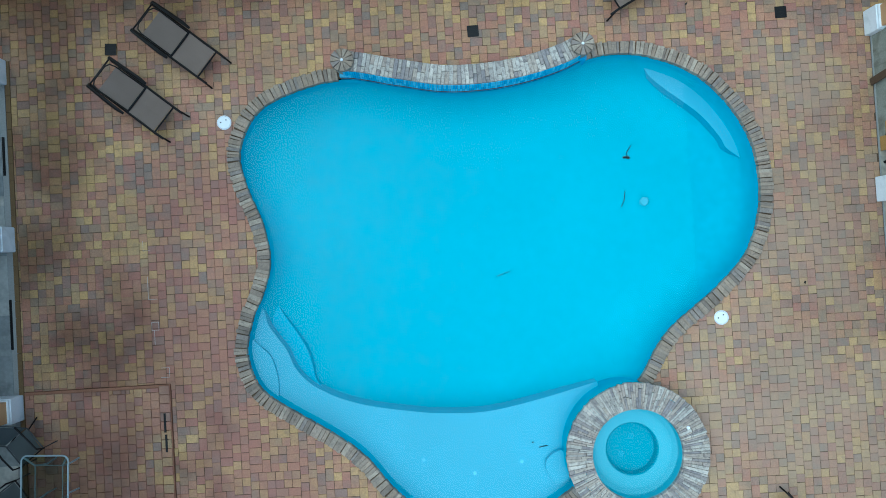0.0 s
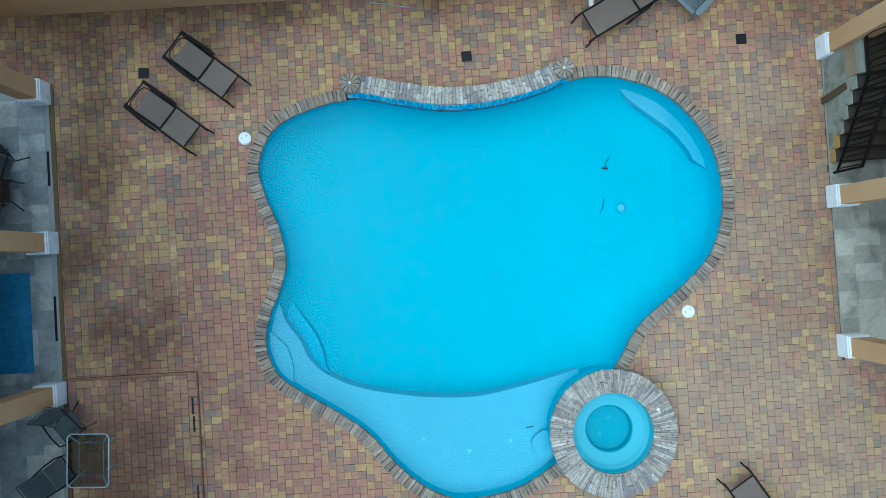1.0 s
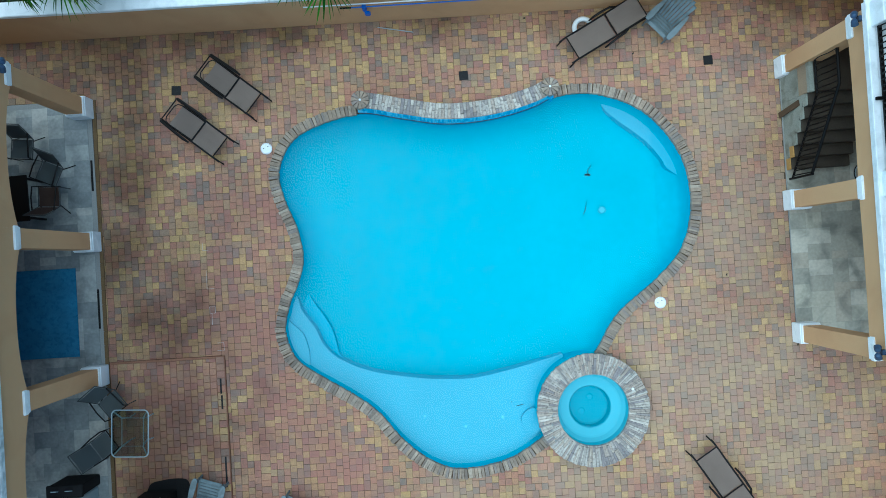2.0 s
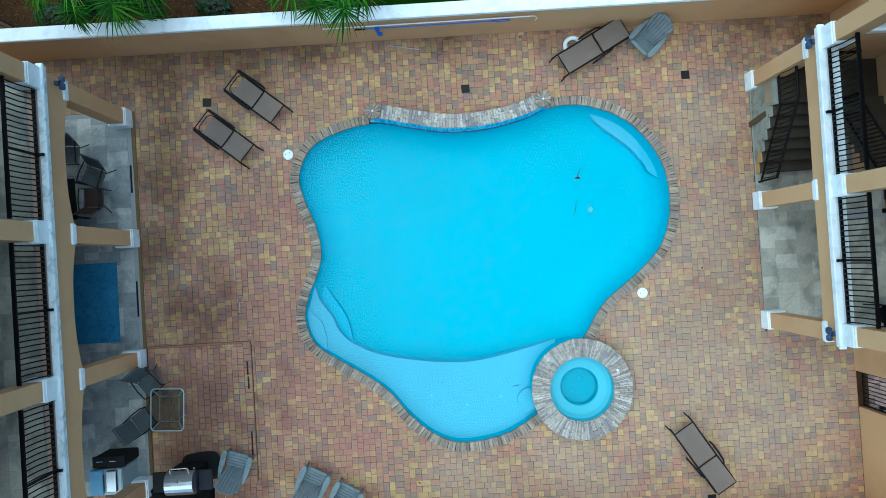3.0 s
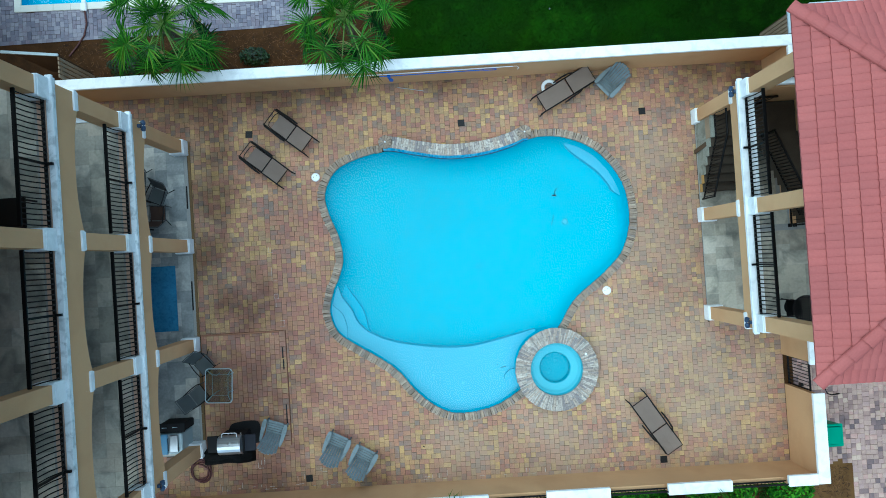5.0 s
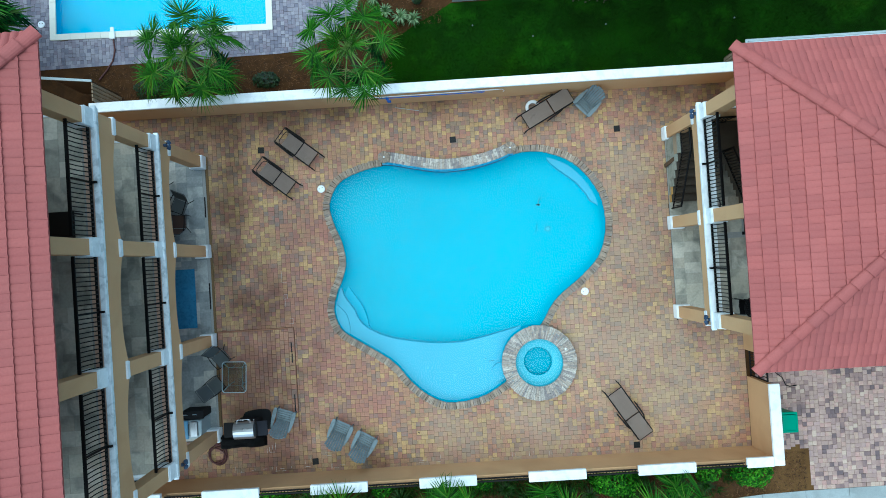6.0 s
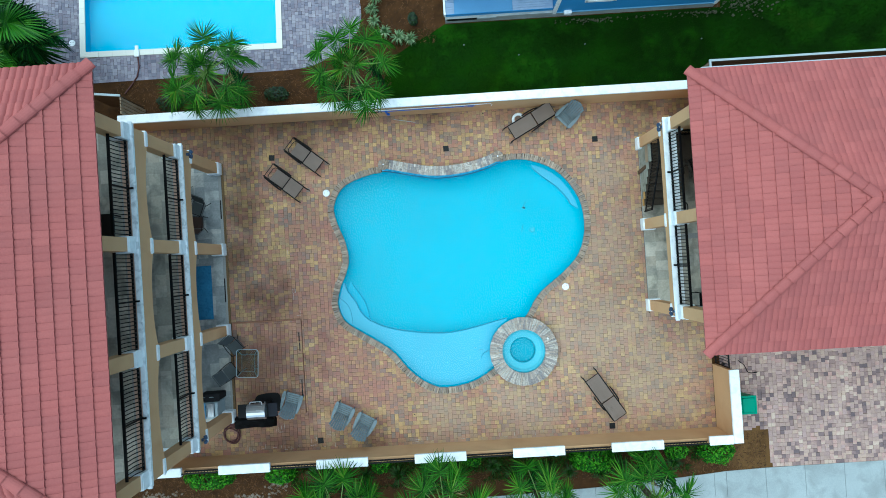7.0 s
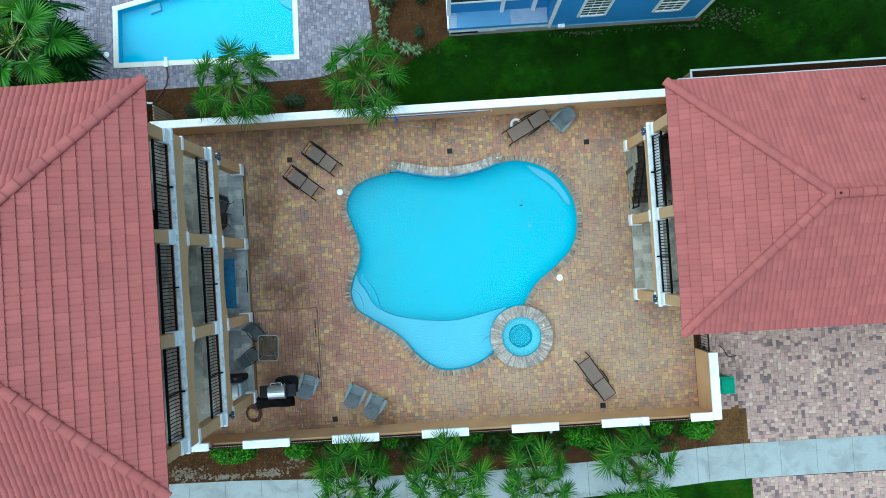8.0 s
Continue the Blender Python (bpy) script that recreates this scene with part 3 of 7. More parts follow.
start = max(range(len(HOLE_ALL)), key=lambda i: math.dist(HOLE_ALL[i], HOLE_ALL[(i + 1) % len(HOLE_ALL)]))
p0, p1 = HOLE_ALL[start], HOLE_ALL[(start + 1) % len(HOLE_ALL)]
ang = lambda p: math.atan2(p[1] - SPA[1], p[0] - SPA[0])
a0 = ang(p0)
span = (ang(p1) - a0) % (2 * math.pi)
arc = [(SPA[0] + 1.2 * math.cos(a0 + span * k / 30), SPA[1] + 1.2 * math.sin(a0 + span * k / 30)) for k in range(1, 30)]
HOLE_ALL = HOLE_ALL[:start + 1] + arc + HOLE_ALL[start + 1:]
hole_b = offset(POOL_B, 0.1)
sheet("ground", [rect(-400, -400, 400, 400), HOLE_ALL, hole_b], -0.014, "ground", "brown soil and mulch with sand in the paving joints", "ground")

sheet("joint_sand", [rect(-12.0, -7.62, 11.24, 6.11), HOLE_ALL], -0.0085, "joint_sand", "grey brown sand in the joints of the court paving", "sand")

# lawns, walks and beds outside the walls
sheet("lawn_north", [[(-1.75, 6.36), (60, 6.36), (60, 60), (12.6, 60), (12.6, 9.84), (1.0, 9.84), (0.35, 9.45), (-0.4, 9.1), (-1.2, 8.6), (-1.7, 7.6)]], 0.0, "grass", "dark green mown lawn beside a blue house", "lawn")
sheet("lawn_south", [[(6.2, -11.36), (9.55, -11.16), (11.5, -11.0), (13.36, -10.96), (13.36, -40), (-40, -40), (-40, -11.2), (-12.8, -11.26), (-6.2, -11.42), (2.0, -11.49)]], 0.0, "grass", "green lawn strip along the pavement", "lawn")

# concrete walk: slabs with narrow joints; it bends away from the wall towards the west
WALK_NORTH = [(-32.0, -9.60), (-12.8, -9.72), (-9.7, -9.75), (-6.2, -9.88), (-2.6, -9.93), (2.0, -9.95), (6.2, -9.82), (9.55, -9.62), (11.5, -9.46), (13.2, -9.41), (16.4, -9.39), (32.0, -9.35)]


def walk_edge(x):
    for (xa, ya), (xb, yb) in zip(WALK_NORTH, WALK_NORTH[1:]):
        if x <= xb:
            return ya + (yb - ya) * (x - xa) / (xb - xa)
    return WALK_NORTH[-1][1]


pavement = thing("pavement", "pale grey concrete pavement of square slabs", "pavement", kind="structure")
xa = -30.0
while xa < 30.0:
    xb = xa + (1.62 if xa > 11 else 1.64)
    if xa < 11.5 < xb:
        xb = 11.5
    cut = [xa + 0.006 + (xb - xa - 0.012) * q / 4 for q in range(5)]
    north_, south_ = [(x, walk_edge(x)) for x in cut], [(x, walk_edge(x) - 1.56) for x in cut]
    part("slab", prism(bmesh.new(), south_ + list(reversed(north_)), -0.1, 0.012 + 0.004 * random.random()), "concrete", pavement)
    xa = xb

# ---- pool basin ----
basin = thing("pool_basin", "freeform swimming pool basin with pale blue plaster", "pool", kind="structure")
bm = bmesh.new()
n = len(POOL)
COVE = ((0.04, -0.34), (0.10, -0.48), (0.20, -0.60), (0.36, -0.71), (0.56, -0.79), (0.78, -0.828), (1.0, -0.843), (1.18, DEEP))
rings = []
for inset, z in ((0.0, -0.03), (0.012, -0.2)) + COVE:
    rings.append([bm.verts.new((x, y, z)) for x, y in offset(POOL, -inset)])
for A, B in zip(rings, rings[1:]):
    for i in range(n):
        bm.faces.new((B[i], A[i], A[(i + 1) % n], B[(i + 1) % n]))
bmesh.ops.recalc_face_normals(bm, faces=bm.faces)
for f in bm.faces:
    c = f.calc_center_median()
    if f.normal.z < -0.02:
        f.normal_flip()
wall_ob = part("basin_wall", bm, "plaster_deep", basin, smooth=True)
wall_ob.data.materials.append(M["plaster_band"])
for poly in wall_ob.data.polygons:   # pale band at the water line, the thinner water's tint in its colour
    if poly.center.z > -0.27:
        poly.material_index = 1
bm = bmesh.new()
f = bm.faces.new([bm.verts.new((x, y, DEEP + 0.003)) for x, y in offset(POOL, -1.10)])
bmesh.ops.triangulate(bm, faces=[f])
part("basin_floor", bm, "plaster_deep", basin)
beach = spline([(-2.95, -2.40), (-2.73, -2.52), (-2.42, -2.68), (-1.85, -2.87), (-1.04, -3.03), (-0.34, -3.12), (0.59, -3.14), (1.65, -2.96), (2.9, -2.66)], 8)
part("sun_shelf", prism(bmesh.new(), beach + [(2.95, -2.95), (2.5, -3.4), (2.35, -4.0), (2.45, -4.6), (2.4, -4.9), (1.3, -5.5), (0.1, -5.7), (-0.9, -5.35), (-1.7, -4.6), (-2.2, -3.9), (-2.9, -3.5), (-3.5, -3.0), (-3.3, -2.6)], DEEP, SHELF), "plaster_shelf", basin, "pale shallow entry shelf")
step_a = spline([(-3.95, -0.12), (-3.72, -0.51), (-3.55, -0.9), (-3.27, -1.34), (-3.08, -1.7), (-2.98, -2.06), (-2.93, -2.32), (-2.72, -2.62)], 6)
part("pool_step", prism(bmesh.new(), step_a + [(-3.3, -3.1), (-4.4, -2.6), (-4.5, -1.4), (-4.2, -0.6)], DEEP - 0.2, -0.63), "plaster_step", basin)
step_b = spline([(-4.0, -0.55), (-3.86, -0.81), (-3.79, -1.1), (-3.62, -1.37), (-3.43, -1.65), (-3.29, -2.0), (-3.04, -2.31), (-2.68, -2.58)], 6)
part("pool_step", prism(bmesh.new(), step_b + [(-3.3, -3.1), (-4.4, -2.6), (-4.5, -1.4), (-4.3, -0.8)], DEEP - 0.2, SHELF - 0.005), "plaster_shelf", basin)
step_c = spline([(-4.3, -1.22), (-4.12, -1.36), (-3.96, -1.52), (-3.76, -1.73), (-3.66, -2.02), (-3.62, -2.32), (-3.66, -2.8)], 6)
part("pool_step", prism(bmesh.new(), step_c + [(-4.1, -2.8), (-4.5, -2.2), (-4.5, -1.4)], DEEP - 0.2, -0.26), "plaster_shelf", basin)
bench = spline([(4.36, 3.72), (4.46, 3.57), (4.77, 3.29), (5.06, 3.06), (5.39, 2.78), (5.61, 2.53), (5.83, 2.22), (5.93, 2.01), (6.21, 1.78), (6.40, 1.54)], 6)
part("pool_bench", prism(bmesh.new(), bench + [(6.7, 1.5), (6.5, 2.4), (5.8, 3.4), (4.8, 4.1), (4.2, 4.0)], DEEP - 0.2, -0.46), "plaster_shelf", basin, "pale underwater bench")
bm = bmesh.new()
f = bm.faces.new([bm.verts.new((x, y, WATER)) for x, y in offset(POOL, 0.02)])
bmesh.ops.triangulate(bm, faces=[f])
water = structure("water", bm, "water", "clear still pool water", "water")
water.visible_shadow = False

# main drain, debris and return fittings on the pool floor
drain = thing("pool_drain", "round white main drain on the pool floor", "drain", pose(4.28, 1.02, DEEP))
part("drain_cover", lathe(bmesh.new(), [(0, 0.03), (0.075, 0.03), (0.09, 0.012), (0.10, 0.0)], 20), "plaster_spa", drain)
halo = bmesh.new()
rng_h = random.Random(23)
for k in range(70):   # fine silt gathered round the drain
    a, d = rng_h.uniform(0, 2 * math.pi), 0.105 + abs(rng_h.gauss(0, 0.035))
    rr = rng_h.uniform(0.004, 0.011)
    prism(halo, [(4.28 + d * math.cos(a) + rr * math.cos(q), 1.02 + d * math.sin(a) + rr * 0.8 * math.sin(q)) for q in (0, 1.05, 2.1, 3.14, 4.2, 5.2)], DEEP + 0.004, DEEP + 0.008)
tagged(put("silt", halo, "dirt_blue"), "fine grey silt round the pool drain", "debris", "", "stuff")
for x, y, z, r in ((-0.75, -4.05, SHELF, 0.035), (0.28, -4.38, SHELF, 0.04), (1.25, -4.2, SHELF, 0.04)):
    jet = thing("floor_jet", "small round white jet in the pool shelf", "fitting", pose(x, y, z), "floor jets")
    part("jet_cap", lathe(bmesh.new(), [(0, 0.014), (r * 0.8, 0.012), (r, 0.002), (r, 0)], 14), "pale_jet", jet)
twig = [(3.94, 1.98, 0), (3.97, 2.04, 0.01), (3.96, 2.10, 0.012), (4.07, 2.24, 0.01)]
tagged(put("twig", new_tube([(x, y, DEEP + 0.02 + z) for x, y, z in twig], 0.009, 5), "dirt"), "thin dark twig on the pool floor", "debris", "pool debris")
tagged(put("twig", new_tube([(3.77, 0.92, DEEP + 0.02), (3.84, 1.06, DEEP + 0.03), (3.88, 1.28, DEEP + 0.02)], 0.008, 5), "dirt"), "thin dark twig on the pool floor", "debris", "pool debris")
tagged(put("twig", new_tube([(1.0, -0.40, DEEP + 0.02), (1.15, -0.36, DEEP + 0.03), (1.30, -0.31, DEEP + 0.02)], 0.006, 5), "dirt"), "thin dark twig on the pool floor", "debris", "pool debris")
tagged(put("twig", new_tube([(1.62, -3.93, SHELF + 0.015), (1.72, -3.91, SHELF + 0.02), (1.8, -3.9, SHELF + 0.015)], 0.008, 5), "dirt"), "thin dark twig on the pool shelf", "debris", "pool debris")
for x, y, z, r in ((3.99, 1.98, DEEP, 0.055), (3.91, 1.99, DEEP, 0.045), (1.5, -3.82, SHELF, 0.02), (-0.5, 1.0, DEEP, 0.02), (-0.2, 0.2, DEEP, 0.02), (1.6, 0.3, DEEP, 0.015)):
    bm = bmesh.new()
    bmesh.ops.create_icosphere(bm, subdivisions=1, radius=r, matrix=Matrix.Translation((x, y, z + 0.012)) @ Matrix.Diagonal((1, 0.7, 0.4, 1)))
    tagged(put("leaf_litter", bm, "dirt"), "small dark dead leaf on the pool floor", "debris", "pool debris")

# ---- spa ----
spa = thing("spa", "round raised spa with a rim of thin grey stones", "spa", kind="structure")
sx, sy, so, si = SPA
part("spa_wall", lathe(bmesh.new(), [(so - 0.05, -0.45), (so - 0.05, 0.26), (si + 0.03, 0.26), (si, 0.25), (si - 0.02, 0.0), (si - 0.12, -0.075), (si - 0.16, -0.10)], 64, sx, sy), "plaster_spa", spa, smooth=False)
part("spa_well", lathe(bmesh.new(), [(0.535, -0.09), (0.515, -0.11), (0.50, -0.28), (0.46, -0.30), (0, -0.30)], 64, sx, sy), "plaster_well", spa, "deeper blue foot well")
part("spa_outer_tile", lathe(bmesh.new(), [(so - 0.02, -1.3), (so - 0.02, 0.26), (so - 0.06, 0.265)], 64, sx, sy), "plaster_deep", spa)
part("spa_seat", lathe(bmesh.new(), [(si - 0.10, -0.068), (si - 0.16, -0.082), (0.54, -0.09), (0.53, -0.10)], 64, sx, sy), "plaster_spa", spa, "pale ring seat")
bm = bmesh.new()
bm.faces.new([bm.verts.new((x, y, 0.17)) for x, y in ring_line(sx, sy, si + 0.004, 64)])
spa_water = structure("spa_water", bm, "water", "clear still spa water", "water")
spa_water.visible_shadow = False
for dx, dy in ((0.05, 0.20), (-0.18, -0.15)):
    d = thing("spa_drain", "round pale grate drain on the spa floor", "drain", pose(sx + dx, sy + dy, -0.30), "spa drains")
    part("drain_cover", lathe(bmesh.new(), [(0, 0.012), (0.06, 0.012), (0.085, 0.004), (0.09, 0)], 18), "plaster_well", d)
    for k in range(6):
        a = k * math.pi / 3
        part("grate_hole", new_tube([(0.05 * math.cos(a), 0.05 * math.sin(a), 0.008), (0.05 * math.cos(a), 0.05 * math.sin(a), 0.016)], 0.010, 8), "pale_jet", d)
nub = thing("spa_button", "small round white button on the spa rim", "fitting", pose(4.46, -3.53, 0.305))
part("button_cap", lathe(bmesh.new(), [(0, 0.02), (0.03, 0.018), (0.038, 0.0)], 14), "white_plastic", nub)
bump_step = [(1.72, -4.30), (1.82, -4.08), (2.06, -3.98), (2.2, -4.2), (2.2, -4.5), (1.92, -4.66)]
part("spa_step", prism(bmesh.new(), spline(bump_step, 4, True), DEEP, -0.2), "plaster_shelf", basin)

# ---- court walls ----
def wall(name, x0, y0, x1, y1, h, label):
    w = thing(name, label, "wall", kind="structure")
    part("wall_body", new_box(x0, y0, -0.1, x1, y1, h - 0.12), "stucco", w)
    return w


wn_ = wall("wall_north", -12.0, 6.12, 11.40, 6.30, 1.80, "tan stucco garden wall with a white coping")
part("wall_coping", new_box(-12.05, 6.02, 1.68, 11.47, 6.36, 1.80, bevel=0.012), "white", wn_)
we = wall("wall_east", 11.25, -7.80, 11.43, -5.02, 1.80, "tan stucco garden wall with a white coping")
part("wall_coping", new_box(11.14, -7.78, 1.68, 11.50, -4.96, 1.80, bevel=0.012), "white", we)
part("wall_coping", new_box(10.20, -7.80, 1.684, 11.13, -7.46, 1.80, bevel=0.012), "white", we)
ws = thing("wall_south", "tan stucco wall with white coping lengths and iron railing between them", "wall", kind="structure")
part("wall_body", new_box(-10.2, -7.80, -0.1, 11.24, -7.62, 1.42), "stucco", ws)
for k in range(5):
    xa = -8.80 + 3.81 * k
    part("wall_pier", new_box(xa + 0.03, -7.79, 1.42, xa + 1.97, -7.625, 1.66), "stucco", ws)
    part("wall_coping", new_box(xa, -7.84, 1.66, xa + 2.0, -7.50, 1.80, bevel=0.012), "white", ws)
part("wall_pier", new_box(10.24, -7.79, 1.42, 11.24, -7.625, 1.68), "stucco", ws)
part("wall_coping", new_box(-11.2, -7.84, 1.66, -10.25, -7.50, 1.80, bevel=0.012), "white", ws)
part("wall_pier", new_box(-11.1, -7.79, -0.1, -10.2, -7.625, 1.66), "stucco", ws)
picket_me = mesh_of("picket", new_box(-0.008, -0.008, 0, 0.008, 0.008, 0.34), "black")
for k in range(6):
    xa = -10.25 if k == 0 else -6.80 + 3.81 * (k - 1)
    xb = -8.80 + 3.81 * k if k < 5 else 10.20
    rail = thing("wall_railing", "low black iron railing on the garden wall", "railing", group="wall railings")
    part("top_rail", new_box(xa, -7.76, 1.74, xb, -7.71, 1.77, bevel=0.004), "black", rail)
    part("bottom_rail", new_box(xa, -7.76, 1.46, xb, -7.71, 1.485), "black", rail)
    part("lower_strap", new_box(xa, -7.69, 1.60, xb, -7.655, 1.625), "black", rail)
    c = int((xb - xa) / 0.11)
    for i in range(c):
        shared("picket", picket_me, rail, Matrix.Translation((xa + (i + 0.5) * (xb - xa) / c, -7.735, 1.42)))

# gate beside the east building
pier = thing("gate_pier", "tan stucco gate pier with a white cap", "wall", kind="structure")
part("pier_body", new_box(11.20, -4.00, -0.1, 11.52, -3.0, 1.68), "stucco", pier)
part("pier_cap", new_box(11.12, -4.06, 1.68, 11.60, -2.95, 1.80, bevel=0.012), "white", pier)
gate = thing("metal_gate", "closed black iron bar gate between stucco piers", "gate")
part("gate_frame", box(box(box(box(bmesh.new(), 11.33, -4.99, 0.06, 11.37, -4.95, 1.32), 11.33, -4.06, 0.06, 11.37, -4.02, 1.32), 11.325, -4.95, 1.28, 11.375, -4.06, 1.32), 11.325, -4.95, 0.08, 11.375, -4.06, 0.12), "black", gate)
bar_me = mesh_of("gate_bar", new_box(-0.01, -0.01, 0.12, 0.01, 0.01, 1.28), "black")
for k in range(7):
    shared("gate_bar", bar_me, gate, Matrix.Translation((11.35, -4.84 + k * 0.112, 0)))
part("latch", new_box(11.30, -4.93, 0.72, 11.40, -4.85, 0.86, bevel=0.01), "black", gate)


# ---- buildings ----
def column(parent, x, y, z0, z1, cap=True):
    c = thing("column", "square tan stucco column with white base and capital", "column", pose(x, y, 0), "facade columns", "structure")
    part("column_base", box(box(bmesh.new(), -0.25, -0.25, z0, 0.25, 0.25, z0 + 0.38, bevel=0.012), -0.235, -0.235, z0 + 0.38, 0.235, 0.235, z0 + 0.43, bevel=0.01), "white", c)
    part("column_shaft", new_box(-0.205, -0.205, z0 + 0.43, 0.205, 0.205, z1 - 0.2), "stucco", c)
    if cap:
        part("column_capital", box(box(bmesh.new(), -0.23, -0.23, z1 - 0.2, 0.23, 0.23, z1 - 0.12, bevel=0.01), -0.25, -0.25, z1 - 0.12, 0.25, 0.25, z1, bevel=0.012), "white", c)
    return c


def arch(parent, x0, x1, y0, y1, spring, crown, top, bow=2.4):
    """A wall strip over a bay, its lower edge a flat arch; it runs along y."""
    bm, k = bmesh.new(), 16
    front, back = [], []
    for x, row in ((x0, front), (x1, back)):
        for i in range(k + 1):
            s = i / k
            z = spring + (crown - spring) * (1 - abs(2 * s - 1) ** bow)
            row.append((bm.verts.new((x, y0 + (y1 - y0) * s, z)), bm.verts.new((x, y0 + (y1 - y0) * s, top))))
    for i in range(k):
        (a, b), (c, d) = front[i], front[i + 1]
        (e, f), (g, h) = back[i], back[i + 1]
        bm.faces.new((a, b, d, c))
        bm.faces.new((e, g, h, f))
        bm.faces.new((a, c, g, e))
        bm.faces.new((b, f, h, d))
    bmesh.ops.recalc_face_normals(bm, faces=bm.faces)
    return part("arched_beam", bm, "stucco", parent)


def picket_mesh(side):
    """A railing bar that bows outwards over its lower half."""
    pts = [(0, 0, 0.96), (0, 0, 0.55), (0.02, 0, 0.42), (0.06, 0, 0.30), (0.085, 0, 0.20), (0.07, 0, 0.10), (0.0, 0, 0.02)]
    return mesh_of("picket", new_tube([(side * x, y, z) for x, y, z in pts], 0.015, 5), "black")


PICKET = {s: picket_mesh(s) for s in (1, -1)}


def balcony_rail(x, y0, y1, z, side):
    """Balcony railing along y; side: the way it bows."""
    r = thing("balcony_railing", "black iron balcony railing with bowed bars", "railing", group="balcony railings")
    ym = (y0 + y1) / 2
    part("top_rail", new_box(x - 0.042, y0, z + 1.0, x + 0.042, y1, z + 1.05, bevel=0.008), "black", r)
    part("bottom_rail", new_box(x - 0.032, y0, z + 0.07, x + 0.032, y1, z + 0.11), "black", r)
    part("post", new_box(x - 0.025, ym - 0.025, z + 0.0, x + 0.025, ym + 0.025, z + 1.0), "black", r)
    part("bracket", new_box(x, ym - 0.03, z + 0.06, x + side * 0.16, ym + 0.03, z + 0.12), "black", r)
    c = int((y1 - y0) / 0.115)
    for i in range(c):
        y = y0 + (i + 0.5) * (y1 - y0) / c
        if abs(y - ym) > 0.04:
            shared("picket", PICKET[side], r, Matrix.Translation((x, y, z + 0.08)))
    return r


def side_rail(x0, x1, y, z):
    r = thing("balcony_railing", "black iron railing on the side of a balcony", "railing", group="balcony railings")
    part("top_rail", new_box(x0, y - 0.03, z + 1.0, x1, y + 0.03, z + 1.05, bevel=0.008), "black", r)
    part("bottom_rail", new_box(x0, y - 0.02, z + 0.07, x1, y + 0.02, z + 0.11), "black", r)
    me = mesh_of("picket", new_box(-0.009, -0.009, 0.1, 0.009, 0.009, 1.0), "black")
    c = int((x1 - x0) / 0.125)
    for i in range(c):
        shared("picket", me, r, Matrix.Translation((x0 + (i + 0.5) * (x1 - x0) / c, y, z)))
    return r


FLOORS = []   # (parent, x0, y0, x1, y1, z) to be tiled at the end


def facade(side, ys, floors, eave, springs):
    """Columns, arches, cornices and railings of a building whose front faces the court. side: -1 west, 1 east."""
    f = side
    ends = (min(ys) - 0.27, max(ys) + 0.27)
    xc = f * 8.91
    for i, z0 in enumerate(floors):
        nxt = floors[i + 1] if i + 1 < len(floors) else eave
        cap_z = z0 + springs[i] if i + 1 < len(floors) else eave - 0.5
        for y in ys:
            column(None, xc, y, z0 + (0.05 if i else 0.0), cap_z)
        beam = thing("facade_beam", "tan stucco beam with flat arches over the bays", "beam", kind="structure")
        for ya, yb in zip(ys, ys[1:]):
            arch(beam, f * 8.70, f * 9.08, min(ya, yb) + 0.2, max(ya, yb) - 0.2, cap_z - 0.17, cap_z + (0.04 if f < 0 else -0.15), nxt - 0.15)
        for y in ys:
            part("beam_block", new_box(f * 8.702, y - 0.2, cap_z, f * 9.08, y + 0.2, nxt - 0.15), "stucco", beam)
        for y in (ends[0] + 0.1, ends[1] - 0.1):
            part("side_beam", new_box(f * 9.085, y - 0.12, cap_z + 0.1, f * 11.4, y + 0.12, nxt - 0.15), "stucco", beam)
        if i + 1 < len(floors):
            c = thing("cornice", "white painted cornice along the balcony edge", "cornice", kind="structure")
            part("cornice_upper", new_box(f * 8.60, ends[0] - 0.06, nxt - 0.02, f * 8.755, ends[1] + 0.06, nxt + 0.05, bevel=0.012), "white_stained" if f < 0 else "white", c)
            part("floor_curb", new_box(f * 8.758, ends[0], nxt - 0.12, f * 8.98, ends[1], nxt + 0.03, bevel=0.006), "curb" if f < 0 else "white", c, "painted floor edge")
            part("cornice_lower", new_box(f * 8.64, ends[0] - 0.03, nxt - 0.15, f * 8.80, ends[1] + 0.03, nxt - 0.02, bevel=0.008), "white_stained" if f < 0 else "white", c)
            for y, s in ((ends[0], -1), (ends[1], 1)):
                part("cornice_return", new_box(f * 8.985, y - 0.05 - 0.12 * (s > 0), nxt - 0.14, f * 11.4, y + 0.05 + 0.12 * (s < 0), nxt + 0.045, bevel=0.01), "white", c)
            for ya, yb in zip(ys, ys[1:]):
                balcony_rail(f * 8.79, min(ya, yb) + 0.24, max(ya, yb) - 0.24, nxt + 0.02, -f)
            for y in ends:
                side_rail(min(f * 9.1, f * 11.3), max(f * 9.1, f * 11.3), y, nxt + 0.02)


WEST_TURN = Matrix.Translation((-8.72, -1.0, 0)) @ Matrix.Rotation(radians(0.42), 4, "Z") @ Matrix.Translation((8.72, 1.0, 0))
L_YS, R_YS = (4.31, 0.93, -2.43, -5.98), (4.28, 0.92, -2.41)
L_FLOORS, R_FLOORS = (0.0, 3.92, 7.34), (0.0, 3.45)
L_EAVE, R_EAVE = 10.82, 7.2
west_from = set(bpy.data.objects)
facade(-1, L_YS, L_FLOORS, L_EAVE, (3.12, 2.54))
west_built = [ob for ob in bpy.data.objects if ob not in west_from and ob.parent is None]
facade(1, R_YS, R_FLOORS, R_EAVE, (2.94,))

